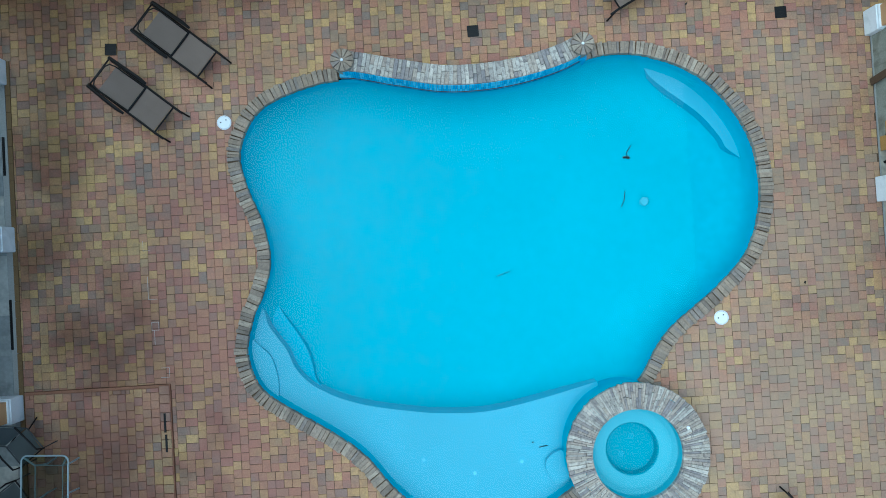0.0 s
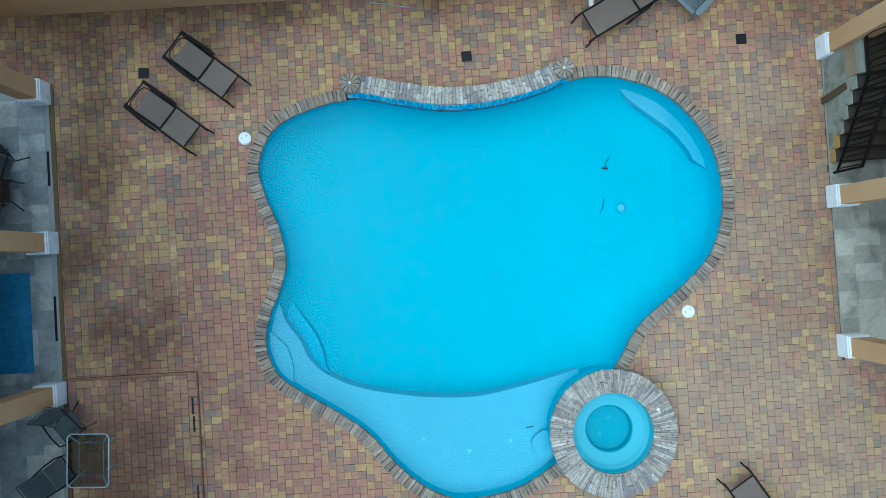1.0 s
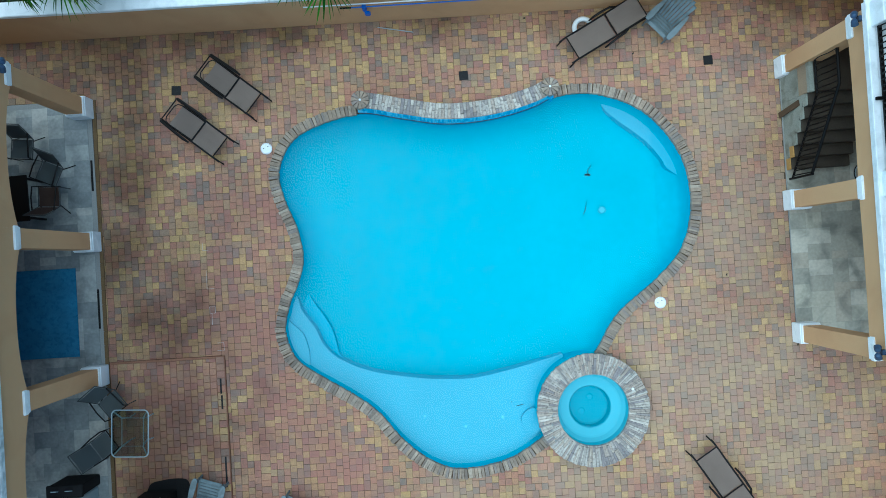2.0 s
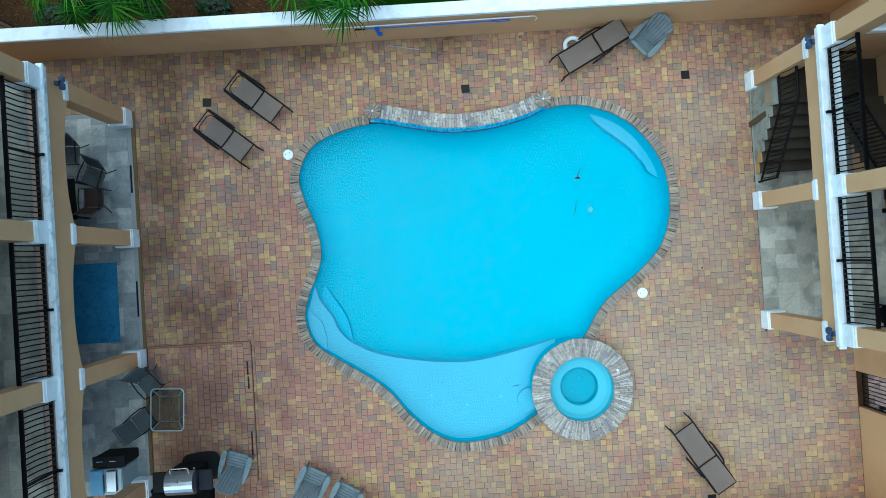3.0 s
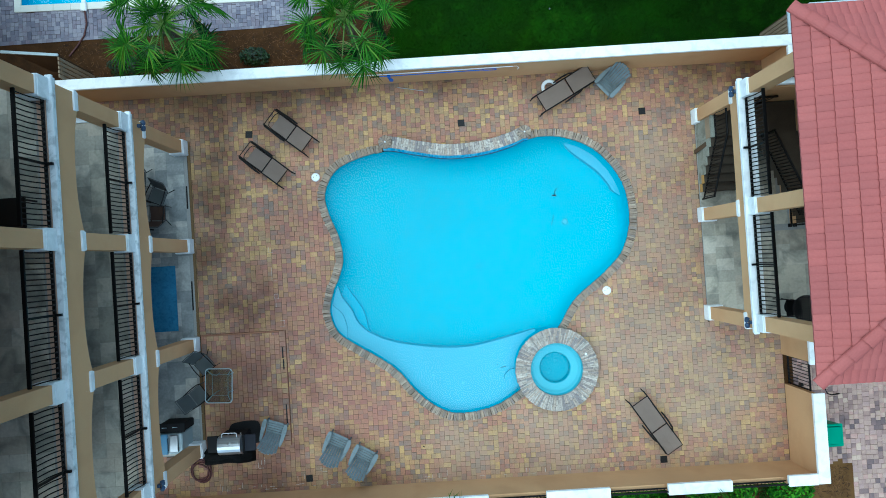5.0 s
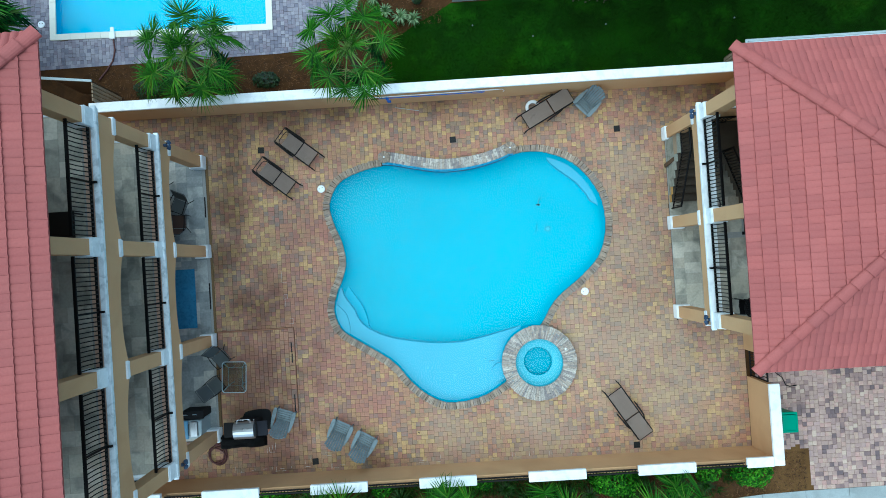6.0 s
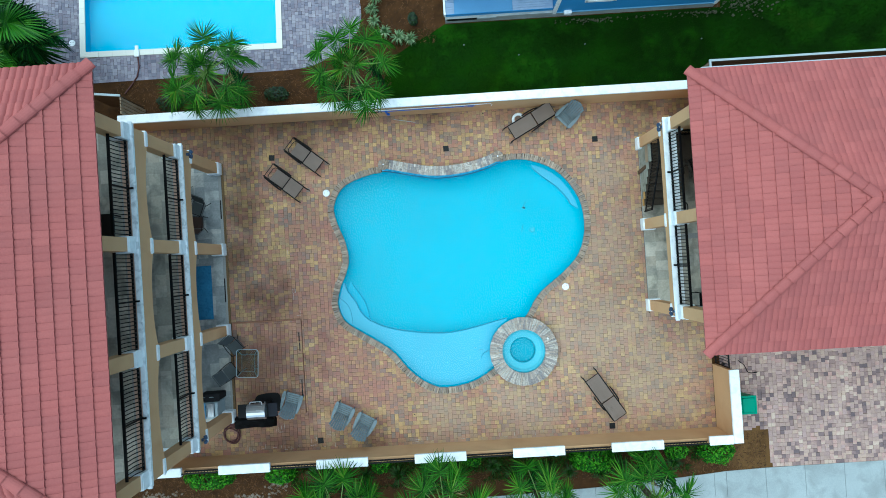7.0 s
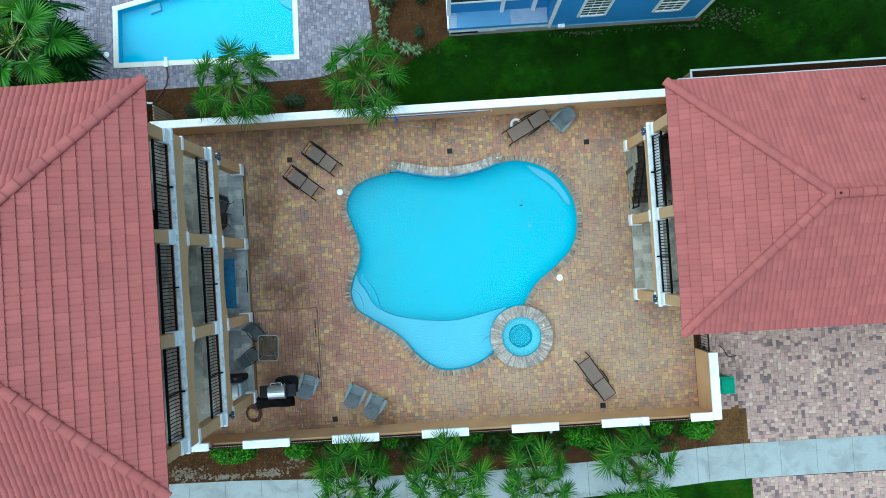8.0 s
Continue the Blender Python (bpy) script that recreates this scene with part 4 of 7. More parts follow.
west = thing("wall_west_building", "tan stucco rear wall of the balconies", "wall", kind="structure")
part("rear_wall", new_box(-11.75, -6.3, -0.1, -11.45, 4.6, L_EAVE - 0.2), "stucco", west)
part("body_wall", new_box(-25, -6.3, -0.1, -11.76, 4.6, L_EAVE - 0.2), "stucco", west)
west_built.append(west)
east = thing("wall_east_building", "tan stucco rear wall of the balconies", "wall", kind="structure")
part("rear_wall", new_box(11.55, -2.66, -0.1, 11.85, 4.55, R_EAVE - 0.2), "stucco", east)
part("body_wall", new_box(11.86, -2.66, -0.1, 25, 4.55, R_EAVE - 0.2), "stucco", east)
# north side closed by an added wall that dims the stair bay
part("side_wall", new_box(9.15, 4.42, -0.1, 11.54, 4.55, 3.1), "stucco", east)
part("link_wall", new_box(11.22, 4.56, -0.1, 11.40, 6.115, 1.68), "stucco", east)
part("link_coping", new_box(11.12, 4.56, 1.683, 11.47, 6.017, 1.797, bevel=0.012), "white", east)
for k, z in enumerate(L_FLOORS):
    fl = thing("balcony_floor", "grey travertine tiled balcony floor", "floor", kind="structure")
    part("slab", new_box(-11.44, -6.2, z - 0.16, -8.72 if k == 0 else -8.985, 4.55, z + 0.005), "concrete_dark", fl)
    FLOORS.append((fl, -11.44, -6.18, -8.74 if k == 0 else -8.985, 4.53, z + 0.005))
    west_built.append(fl)
fl = thing("patio_floor", "grey travertine tiled patio floor", "floor", kind="structure")
part("slab", new_box(8.78, -2.64, -0.16, 11.54, 4.50, 0.005), "concrete_dark", fl)
FLOORS.append((fl, 8.80, -2.62, 11.54, 4.48, 0.005))
fl = thing("balcony_floor", "grey travertine tiled balcony floor", "floor", kind="structure")
part("slab", new_box(8.985, -2.64, 3.29, 11.54, 0.36, 3.455), "concrete_dark", fl)
part("slab", new_box(8.985, 0.362, 3.29, 9.85, 0.95, 3.455), "concrete_dark", fl)
FLOORS.append((fl, 8.99, -2.62, 11.54, 0.36, 3.455))
FLOORS.append((fl, 8.99, 0.362, 9.82, 0.93, 3.455))
guard = thing("stair_guard_rail", "black iron guard rail round the stair opening", "railing", group="stair railings")
part("top_rail", new_box(9.80, 0.28, 4.41, 11.5, 0.34, 4.46, bevel=0.006), "black", guard)
part("bottom_rail", new_box(9.80, 0.29, 3.55, 11.5, 0.33, 3.59), "black", guard)
part("top_rail", new_box(9.80, 0.345, 4.41, 9.86, 0.94, 4.46, bevel=0.006), "black", guard)
part("bottom_rail", new_box(9.81, 0.345, 3.55, 9.85, 0.94, 3.59), "black", guard)
for px_ in (9.83, 9.97, 11.4):
    part("post", box(new_box(px_ - 0.02, 0.29, 3.47, px_ + 0.02, 0.33, 4.41), px_ - 0.05, 0.26, 3.465, px_ + 0.05, 0.36, 3.50), "black", guard)
guard_bar = mesh_of("bar", new_box(-0.009, -0.009, 3.59, 0.009, 0.009, 4.41), "black")
for k in range(11):
    shared("bar", guard_bar, guard, Matrix.Translation((10.1 + 0.118 * k, 0.31, 0)))
for k in range(4):
    shared("bar", guard_bar, guard, Matrix.Translation((9.83, 0.45 + 0.12 * k, 0)))
# white edge of the open stairwell
part("stairwell_edge", new_box(8.985, 0.96, 3.29, 9.05, 4.5, 3.50, bevel=0.01), "white", fl)

# soffits and upper ceilings
west_built.append(structure("ceiling_west", new_box(-11.44, -6.2, L_EAVE - 0.32, -8.72, 4.6, L_EAVE - 0.2), "stucco", "tan stucco soffit", "ceiling"))
structure("ceiling_east", new_box(8.72, -2.66, R_EAVE - 0.32, 11.54, 4.5, R_EAVE - 0.2), "stucco", "tan stucco soffit", "ceiling")


# ---- hip roofs ----
def hip_roof(name, x_eave, y0, y1, z, direction, far, slope=0.40):
    """A hip roof whose hipped end faces the court; direction: the way from the eave to the ridge (-1 or 1)."""
    half = (y1 - y0) / 2
    ym, xr, zr = (y0 + y1) / 2, x_eave + direction * half, z + slope * half
    r = thing(name, "hip roof of salmon pink concrete tiles", "roof", kind="structure")
    bm = bmesh.new()
    v = [bm.verts.new(p) for p in ((x_eave, y0, z), (x_eave, y1, z), (far, y1, z), (far, y0, z), (xr, ym, zr), (far, ym, zr))]
    for idx in ((0, 1, 4), (1, 2, 5, 4), (0, 4, 5, 3), (0, 3, 2, 1)):
        bm.faces.new([v[i] for i in idx])
    bmesh.ops.recalc_face_normals(bm, faces=bm.faces)
    part("roof_deck", bm, "roof_bed", r)
    part("fascia", new_box(min(x_eave + direction * 0.38, x_eave + direction * 0.44), y0 + 0.38, z - 0.2, max(x_eave + direction * 0.38, x_eave + direction * 0.44), y1 - 0.38, z - 0.004), "stucco", r)
    return r, ym, xr, zr


ROOF_L = hip_roof("roof_west", -7.735, -6.46, 5.20, L_EAVE, -1, -26)
west_built.append(ROOF_L[0])
for ob in west_built:   # the west building stands half a degree askew to the court
    ob.matrix_basis = WEST_TURN @ ob.matrix_basis
ROOF_R = hip_roof("roof_east", 8.07, -3.36, 5.18, R_EAVE, 1, 26)

# ---- things in the court ----
def lounger(m, raised, label):
    """A sling sun lounger; its foot end at the origin, its head along +x."""
    t = thing("sun_lounger", label, "lounger", m, "sun loungers")
    w = 0.31
    length = 1.78 if raised else 2.12
    z = 0.36
    for s in (-1, 1):
        part("side_rail", new_tube([(-0.02, s * w, z - 0.07), (0.12, s * w, z), (0.75, s * w, z), (length - 0.1, s * w, z + 0.02), (length, s * w, z - 0.03)], 0.024, 8), "bronze", t)
        if raised:
            part("arm", new_tube([(0.80, s * (w + 0.05), z + 0.14), (0.95, s * (w + 0.055), z + 0.19), (1.2, s * (w + 0.045), z + 0.21), (1.65, s * (w + 0.03), z + 0.19), (1.78, s * w, z + 0.0)], [0.024, 0.036, 0.038, 0.032, 0.02], 8), "bronze", t)
        else:
            part("arm", new_tube([(0.92, s * (w + 0.085), z - 0.12), (1.02, s * (w + 0.085), z + 0.0), (1.2, s * (w + 0.075), z + 0.08), (1.45, s * (w + 0.06), z + 0.09), (1.6, s * (w + 0.02), z)], [0.02, 0.028, 0.03, 0.028, 0.02], 8), "bronze", t)
    for x, s, lean in ((0.1, -1, -0.12), (0.1, 1, -0.12), (length * 0.62, -1, 0.12), (length * 0.62, 1, 0.12)):
        part("leg", new_tube([(x, s * w, z), (x + lean, s * (w + 0.01), 0.0)], 0.018, 8), "bronze", t)
    part("stretcher", new_tube([(0.17, -w, z), (0.17, w, z)], 0.016, 6), "bronze", t)
    def sling(points):
        bm = bmesh.new()
        rows = [[bm.verts.new((x, y * (w - 0.015), zz - 0.018 * (1 - y * y))) for y in (-1, -0.6, 0, 0.6, 1)] for x, zz in points]
        for A, B in zip(rows, rows[1:]):
            for k in range(4):
                bm.faces.new((A[k], B[k], B[k + 1], A[k + 1]))
        bmesh.ops.solidify(bm, geom=bm.faces[:], thickness=0.006)
        return bm
    if raised:
        part("seat", sling([(0.20, z + 0.01), (0.5, z), (0.81, z + 0.012)]), "sling", t)
        part("backrest", sling([(0.85, z + 0.02), (1.05, z + 0.10), (1.25, z + 0.19), (1.40, z + 0.26)]), "sling", t)
        part("backrest_frame", new_tube([(0.83, -w + 0.03, z + 0.02), (1.1, -w + 0.03, z + 0.13), (1.40, -w + 0.03, z + 0.27), (1.49, -w + 0.06, z + 0.31), (1.53, -w + 0.15, z + 0.33), (1.53, w - 0.15, z + 0.33), (1.49, w - 0.06, z + 0.31), (1.40, w - 0.03, z + 0.27), (1.1, w - 0.03, z + 0.13), (0.83, w - 0.03, z + 0.02)], 0.014, 8), "bronze", t)
        part("hinge_bar", new_tube([(0.83, -w, z + 0.012), (0.83, w, z + 0.012)], 0.022, 6), "bronze", t)
        part("head_bar", new_tube([(1.76, -w, z), (1.76, w, z)], 0.016, 6), "bronze", t)
        part("prop", new_tube([(1.25, -w + 0.04, z + 0.19), (1.6, -w, z)], 0.01, 6), "bronze", t)
        part("prop", new_tube([(1.25, w - 0.04, z + 0.19), (1.6, w, z)], 0.01, 6), "bronze", t)
    else:
        part("seat", sling([(0.19, z + 0.01), (0.6, z - 0.004), (1.25, z + 0.012)]), "sling", t)
        part("backrest", sling([(1.31, z + 0.02), (1.7, z + 0.07), (2.1, z + 0.13)]), "sling", t)
        part("backrest_frame", new_tube([(1.28, -w + 0.01, z + 0.02), (1.7, -w + 0.01, z + 0.075), (2.11, -w + 0.01, z + 0.14), (2.11, w - 0.01, z + 0.14), (1.7, w - 0.01, z + 0.075), (1.28, w - 0.01, z + 0.02)], 0.014, 8), "bronze", t)
        part("hinge_bar", new_tube([(1.28, -w, z + 0.012), (1.28, w, z + 0.012)], 0.017, 6), "bronze", t)
    return t


def heading(a, b):
    return math.degrees(math.atan2(b[1] - a[1], b[0] - a[0]))


lounger(pose(-4.38, 4.01, 0, 0, 0, heading((-4.38, 4.01), (-5.73, 5.13))), True, "taupe sling sun lounger with raised back on pavers")
lounger(pose(-5.28, 2.97, 0, 0, 0, heading((-5.28, 2.98), (-6.62, 4.11))), True, "taupe sling sun lounger with raised back beside a drain")
lounger(pose(3.35, 4.94, 0, 0, 0, heading((3.35, 4.94), (5.27, 5.96))), False, "taupe sling sun lounger lying flat by the wall")
lounger(pose(6.06, -5.08, 0, 0, 0, heading((6.02, -4.99), (7.22, -6.90))), False, "taupe sling sun lounger lying flat near a corner")


def deck_chair(m, label):
    """A low slatted garden chair with paddle arms; its front along +y."""
    t = thing("adirondack_chair", label, "chair", m, "garden chairs")
    for k in range(5):
        y = 0.46 - k * 0.088
        z = 0.36 - k * 0.028
        part("seat_slat", new_box(-0.27, -0.04, -0.011, 0.27, 0.04, 0.011, bevel=0.006, m=pose(0, y, z, 18 if k else -25, 0, 0)), "grey_plastic", t)
    for k in range(7):
        s = k - 3
        x0, x1 = s * 0.074, s * 0.098
        top_ = 0.93 - 0.012 * s * s
        y0, y1 = 0.08, 0.08 - 0.50 * (top_ - 0.2) / 0.73
        bm = bmesh.new()
        vs = []
        for (x, y, z, hw) in ((x0, y0, 0.20, 0.031), (x1, y1, top_, 0.042)):
            vs.append([bm.verts.new((x - hw, y, z)), bm.verts.new((x + hw, y, z)), bm.verts.new((x + hw, y - 0.02, z - 0.012)), bm.verts.new((x - hw, y - 0.02, z - 0.012))])
        A, B = vs
        for i in range(4):
            bm.faces.new((A[i], A[(i + 1) % 4], B[(i + 1) % 4], B[i]))
        bm.faces.new(A)
        bm.faces.new(B)
        bmesh.ops.recalc_face_normals(bm, faces=bm.faces)
        part("back_slat", bm, "grey_plastic", t)
    for s in (-1, 1):
        line = spline([(s * 0.30, 0.50), (s * 0.285, 0.30), (s * 0.30, 0.0), (s * 0.31, -0.20), (s * 0.36, -0.21), (s * 0.41, 0.05), (s * 0.43, 0.34), (s * 0.41, 0.50), (s * 0.36, 0.54)], 3, True)
        part("arm", prism(bmesh.new(), line if s < 0 else list(reversed(line)), 0.515, 0.54), "grey_plastic", t)
        part("front_leg", new_box(s * 0.335 - 0.02, 0.38, 0, s * 0.335 + 0.02, 0.48, 0.515, bevel=0.006), "grey_plastic", t)
        part("rear_leg", new_box(-0.018, -0.72, -0.05, 0.018, 0.05, 0.05, m=pose(s * 0.29, 0.42, 0.31, 21, 0, 0)), "grey_plastic", t)
    part("back_brace", new_box(-0.36, -0.215, 0.485, 0.36, -0.175, 0.513, bevel=0.005), "grey_plastic", t)
    part("back_brace", new_box(-0.27, -0.395, 0.74, 0.27, -0.365, 0.78, bevel=0.005), "grey_plastic", t)
    return t


def chair_pose(front, back, shift=0.47):
    h = heading(back, front)
    d = Vector((front[0] - back[0], front[1] - back[1])).normalized()
    return pose(front[0] - d.x * shift, front[1] - d.y * shift, 0, 0, 0, h - 90)


deck_chair(chair_pose((-6.08, -5.19), (-6.39, -6.11)), "grey blue slatted garden chair beside the grill")
deck_chair(chair_pose((-3.96, -5.78), (-4.42, -6.69)), "grey blue slatted garden chair, one of a pair")
deck_chair(chair_pose((-3.08, -6.28), (-3.57, -7.10)), "grey blue slatted garden chair, one of a pair")
deck_chair(chair_pose((5.61, 5.35), (6.35, 6.02)), "grey blue slatted garden chair beside a lounger")


def patio_chair(m, label, fabric="sling_dark"):
    """A sling dining chair with a dark frame; it faces +y."""
    t = thing("patio_chair", label, "chair", m, "patio chairs")
    def panel(pts):
        bm = bmesh.new()
        rows = [[bm.verts.new((x * 0.245, y, z - 0.012 * (1 - x * x))) for x in (-1, 0, 1)] for y, z in pts]
        for A, B in zip(rows, rows[1:]):
            for k in range(2):
                bm.faces.new((A[k], A[k + 1], B[k + 1], B[k]))
        bmesh.ops.solidify(bm, geom=bm.faces[:], thickness=0.006)
        return bm
    part("seat", panel([(0.27, 0.45), (0.0, 0.42), (-0.2, 0.42)]), fabric, t)
    part("backrest", panel([(-0.22, 0.44), (-0.32, 0.68), (-0.44, 0.95)]), fabric, t)
    for s in (-1, 1):
        x = s * 0.265
        part("side_frame", new_tube([(x, 0.28, 0.0), (x, 0.29, 0.43), (x, -0.2, 0.42), (x, -0.33, 0.68), (x, -0.46, 0.98)], 0.013, 8), "chair_frame", t)
        part("arm", new_tube([(x, -0.31, 0.66), (x + s * 0.03, 0.0, 0.66), (x + s * 0.03, 0.27, 0.63), (x, 0.3, 0.42)], 0.017, 8), "bronze", t)
        part("rear_leg", new_tube([(x, -0.16, 0.42), (x, -0.34, 0.0)], 0.014, 8), "bronze", t)
    part("back_bar", new_tube([(-0.265, -0.46, 0.98), (0.265, -0.46, 0.98)], 0.013, 8), "chair_frame", t)
    part("front_bar", new_tube([(-0.265, 0.29, 0.43), (0.265, 0.29, 0.43)], 0.014, 8), "bronze", t)
    return t


patio_chair(pose(-8.36, -3.06, 0.07, 0, 0, -142), "grey sling patio chair turned to a glass table")
patio_chair(pose(-8.62, -4.10, 0.07, 0, 0, -55), "grey sling patio chair pushed to a glass table")
patio_chair(pose(-9.61, 2.70, 0.02, 0, 0, 156), "grey sling patio chair in the shade of the porch")
patio_chair(pose(-10.26, 3.35, 0.02, 0, 0, 175), "grey sling patio chair in the shade of the porch")
patio_chair(pose(-9.66, 2.05, 0.02, 0, 0, -3), "brown sling patio chair in the shade of the porch", "sling_brown")
# added dark table, in place of a shadowed mass at the back of the porch
stand_in_table = thing("patio_table", "dark square table added to stand in for porch shade", "table", pose(-10.54, 2.04, 0.02, 0, 0, 2))
part("tabletop", new_box(-0.56, -0.56, 0.685, 0.56, 0.56, 0.715, bevel=0.012), "bronze", stand_in_table)
part("apron", new_box(-0.50, -0.50, 0.62, 0.50, 0.50, 0.684), "bronze", stand_in_table)
for sx_ in (-1, 1):
    for sy_ in (-1, 1):
        part("leg", new_box(sx_ * 0.48 - 0.025, sy_ * 0.48 - 0.025, 0.0, sx_ * 0.48 + 0.025, sy_ * 0.48 + 0.025, 0.62), "bronze", stand_in_table)

# glass patio table with a pale rounded frame
table = thing("glass_table", "glass patio table with pale rounded metal frame", "table", pose(-7.80, -3.76, 0.07, 0, 0, -3))
rim = []
for cx, cy, a0_ in ((0.33, 0.45, 0), (-0.33, 0.45, 90), (-0.33, -0.45, 180), (0.33, -0.45, 270)):
    rim += [(cx + 0.11 * math.cos(radians(a0_ + 18 * k)), cy + 0.11 * math.sin(radians(a0_ + 18 * k))) for k in range(6)]
part("table_rim", new_tube([(x, y, 0.70) for x, y in rim], 0.015, 8, True), "pale_frame", table)
top_ = part("tabletop", prism(bmesh.new(), rim, 0.697, 0.704), "glass", table, "hazy glass top")
top_.visible_shadow = False
for sx_, sy_ in ((-1, -1), (1, -1), (1, 1), (-1, 1)):
    part("leg", new_tube([(sx_ * 0.40, sy_ * 0.52, 0.69), (sx_ * 0.26, sy_ * 0.34, 0.58), (sx_ * 0.21, sy_ * 0.28, 0.3), (sx_ * 0.23, sy_ * 0.30, 0.0)], 0.017, 8), "pale_frame", table)
part("lower_ring", new_tube([(0.26, 0.34, 0.575), (-0.26, 0.34, 0.575), (-0.26, -0.34, 0.575), (0.26, -0.34, 0.575)], 0.012, 8, True), "pale_frame", table)

# grill with its cover pulled off
grill = thing("gas_grill", "black gas grill with brushed steel lid", "grill", pose(-7.46, -5.66, 0.0, 0, 0, 0))
part("cart", new_box(-0.40, -0.26, 0.1, 0.40, 0.26, 0.72, bevel=0.01), "grill_black", grill)
part("firebox", new_box(-0.42, -0.29, 0.72, 0.42, 0.29, 0.88, bevel=0.02), "grill_black", grill)
bm = bmesh.new()
rows = []
for k in range(11):
    a_ = math.pi * k / 10
    rows.append([bm.verts.new((x, -0.02 - 0.31 * math.cos(a_), 0.88 + 0.27 * math.sin(a_) ** 0.8)) for x in (-0.37, 0.37)])
for A, B in zip(rows, rows[1:]):
    bm.faces.new((A[0], A[1], B[1], B[0]))
bm.faces.new([r[0] for r in rows])
bm.faces.new([r[1] for r in reversed(rows)])
bmesh.ops.recalc_face_normals(bm, faces=bm.faces)
lid = part("lid", bm, "steel", grill, "brushed steel lid")
part("handle", new_tube([(-0.24, 0.26, 1.02), (-0.24, 0.37, 1.04), (-0.20, 0.395, 1.04), (0.20, 0.395, 1.04), (0.24, 0.37, 1.04), (0.24, 0.26, 1.02)], 0.016, 8), "steel", lid)
part("thermometer", new_tube([(0, 0.08, 1.13), (0, 0.10, 1.165)], 0.04, 14), "steel", lid)
part("side_shelf", new_box(-0.80, -0.27, 0.80, -0.43, 0.27, 0.85, bevel=0.015), "grill_black", grill)
part("side_shelf", new_box(0.43, -0.27, 0.80, 0.80, 0.27, 0.85, bevel=0.015), "navy", grill, "dark navy side shelf")
for x in (-0.34, 0.34):
    for y in (-0.2, 0.2):
        part("caster", new_tube([(x - 0.02, y, 0.05), (x + 0.02, y, 0.05)], 0.05, 12), "grill_black", grill)
for k in range(4):
    part("knob", new_tube([(-0.3 + 0.2 * k, 0.29, 0.8), (-0.3 + 0.2 * k, 0.33, 0.8)], 0.025, 10), "steel", grill)


def cloth(name, label, x0, y0, x1, y1, h, mat, seed, m=None):
    """A crumpled heap of cloth on the ground."""
    bm = bmesh.new()
    nx, ny = 22, 12
    rows = []
    for j in range(ny + 1):
        row = []
        for i in range(nx + 1):
            u, v = i / nx, j / ny
            e_ = min(1, 5 * min(u, 1 - u, v, 1 - v))
            bumpy = noise.noise(Vector((u * 6 + seed, v * 4, seed))) * 0.5 + 0.5
            wob = noise.noise(Vector((u * 3 + seed, v * 3, 9))) * 0.06
            row.append(bm.verts.new((x0 + (x1 - x0) * u + wob, y0 + (y1 - y0) * v + wob, 0.012 + h * e_ ** 0.6 * (0.55 + 0.6 * bumpy))))
        rows.append(row)
    for A, B in zip(rows, rows[1:]):
        for k in range(nx):
            bm.faces.new((A[k], A[k + 1], B[k + 1], B[k]))
    bmesh.ops.solidify(bm, geom=bm.faces[:], thickness=0.01)
    return tagged(put(name, bm, mat, None, label, True), label, "cover")


cloth("grill_cover", "crumpled black grill cover on the pavers", -8.72, -6.52, -6.95, -6.02, 0.5, "cover", 2.0)
patch_bm = bmesh.new()
prism(patch_bm, spline([(-7.75, -5.28), (-7.45, -5.16), (-7.0, -5.13), (-6.76, -5.22), (-6.72, -5.6), (-6.8, -5.9), (-7.8, -5.8)], 4, True), 0.072, 0.078)
tagged(put("grill_mat", patch_bm, "cover"), "flat black rounded patch beneath the grill", "mat")

# ice chest against the porch column
chest = thing("ice_chest", "pale ice chest with steel lid on the porch", "cooler", pose(-9.48, -5.55, 0.02))
part("chest_body", new_box(-0.42, -0.33, 0, 0.42, 0.33, 0.84, bevel=0.02), "pale_frame", chest)
part("chest_lid", new_box(-0.42, -0.33, 0.84, -0.05, 0.33, 0.90, bevel=0.02), "chest_blue", chest, "pale blue lid")
part("chest_lid", new_box(0.0, -0.28, 0.84, 0.30, 0.30, 0.89, bevel=0.03), "steel", chest, "steel lid")
part("handle", new_tube([(-0.02, -0.2, 0.9), (-0.02, -0.2, 0.93), (-0.02, 0.2, 0.93), (-0.02, 0.2, 0.9)], 0.012, 8), "bronze", chest)

crate = thing("storage_box", "black storage box on the porch", "box", pose(-9.42, -5.05, 0.02))
part("box_body", new_box(-0.42, -0.12, 0, 0.42, 0.14, 0.74, bevel=0.02), "grill_black", crate)
part("box_lid", new_box(-0.44, -0.14, 0.74, 0.44, 0.16, 0.80, bevel=0.015), "grill_black", crate)
for hx in (-0.22, 0.12):
    part("handle", new_tube([(hx - 0.07, 0.02, 0.80), (hx - 0.06, 0.04, 0.86), (hx + 0.06, 0.04, 0.86), (hx + 0.07, 0.02, 0.80)], 0.011, 6), "pale_frame", crate, "pale metal handle")

# coiled hose
pts = []
for k in range(150):
    a_ = k * 0.27
    r_ = 0.31 + 0.07 * math.sin(k * 0.21) + 0.04 * math.sin(k * 0.47)
    pts.append((-8.83 + r_ * math.cos(a_) + 0.05 * math.sin(k * 0.06), -6.75 + r_ * 1.05 * math.sin(a_), 0.03 + 0.0007 * k + 0.012 * (k % 3)))
tagged(put("garden_hose", new_tube(pts, 0.02, 6), "rubber", None, "", True), "coiled maroon garden hose on the pavers", "hose")

# blue rug on the porch
rug = thing("outdoor_rug", "blue woven outdoor rug on the tiled porch", "rug", pose(-9.92, -0.82, 0.03))
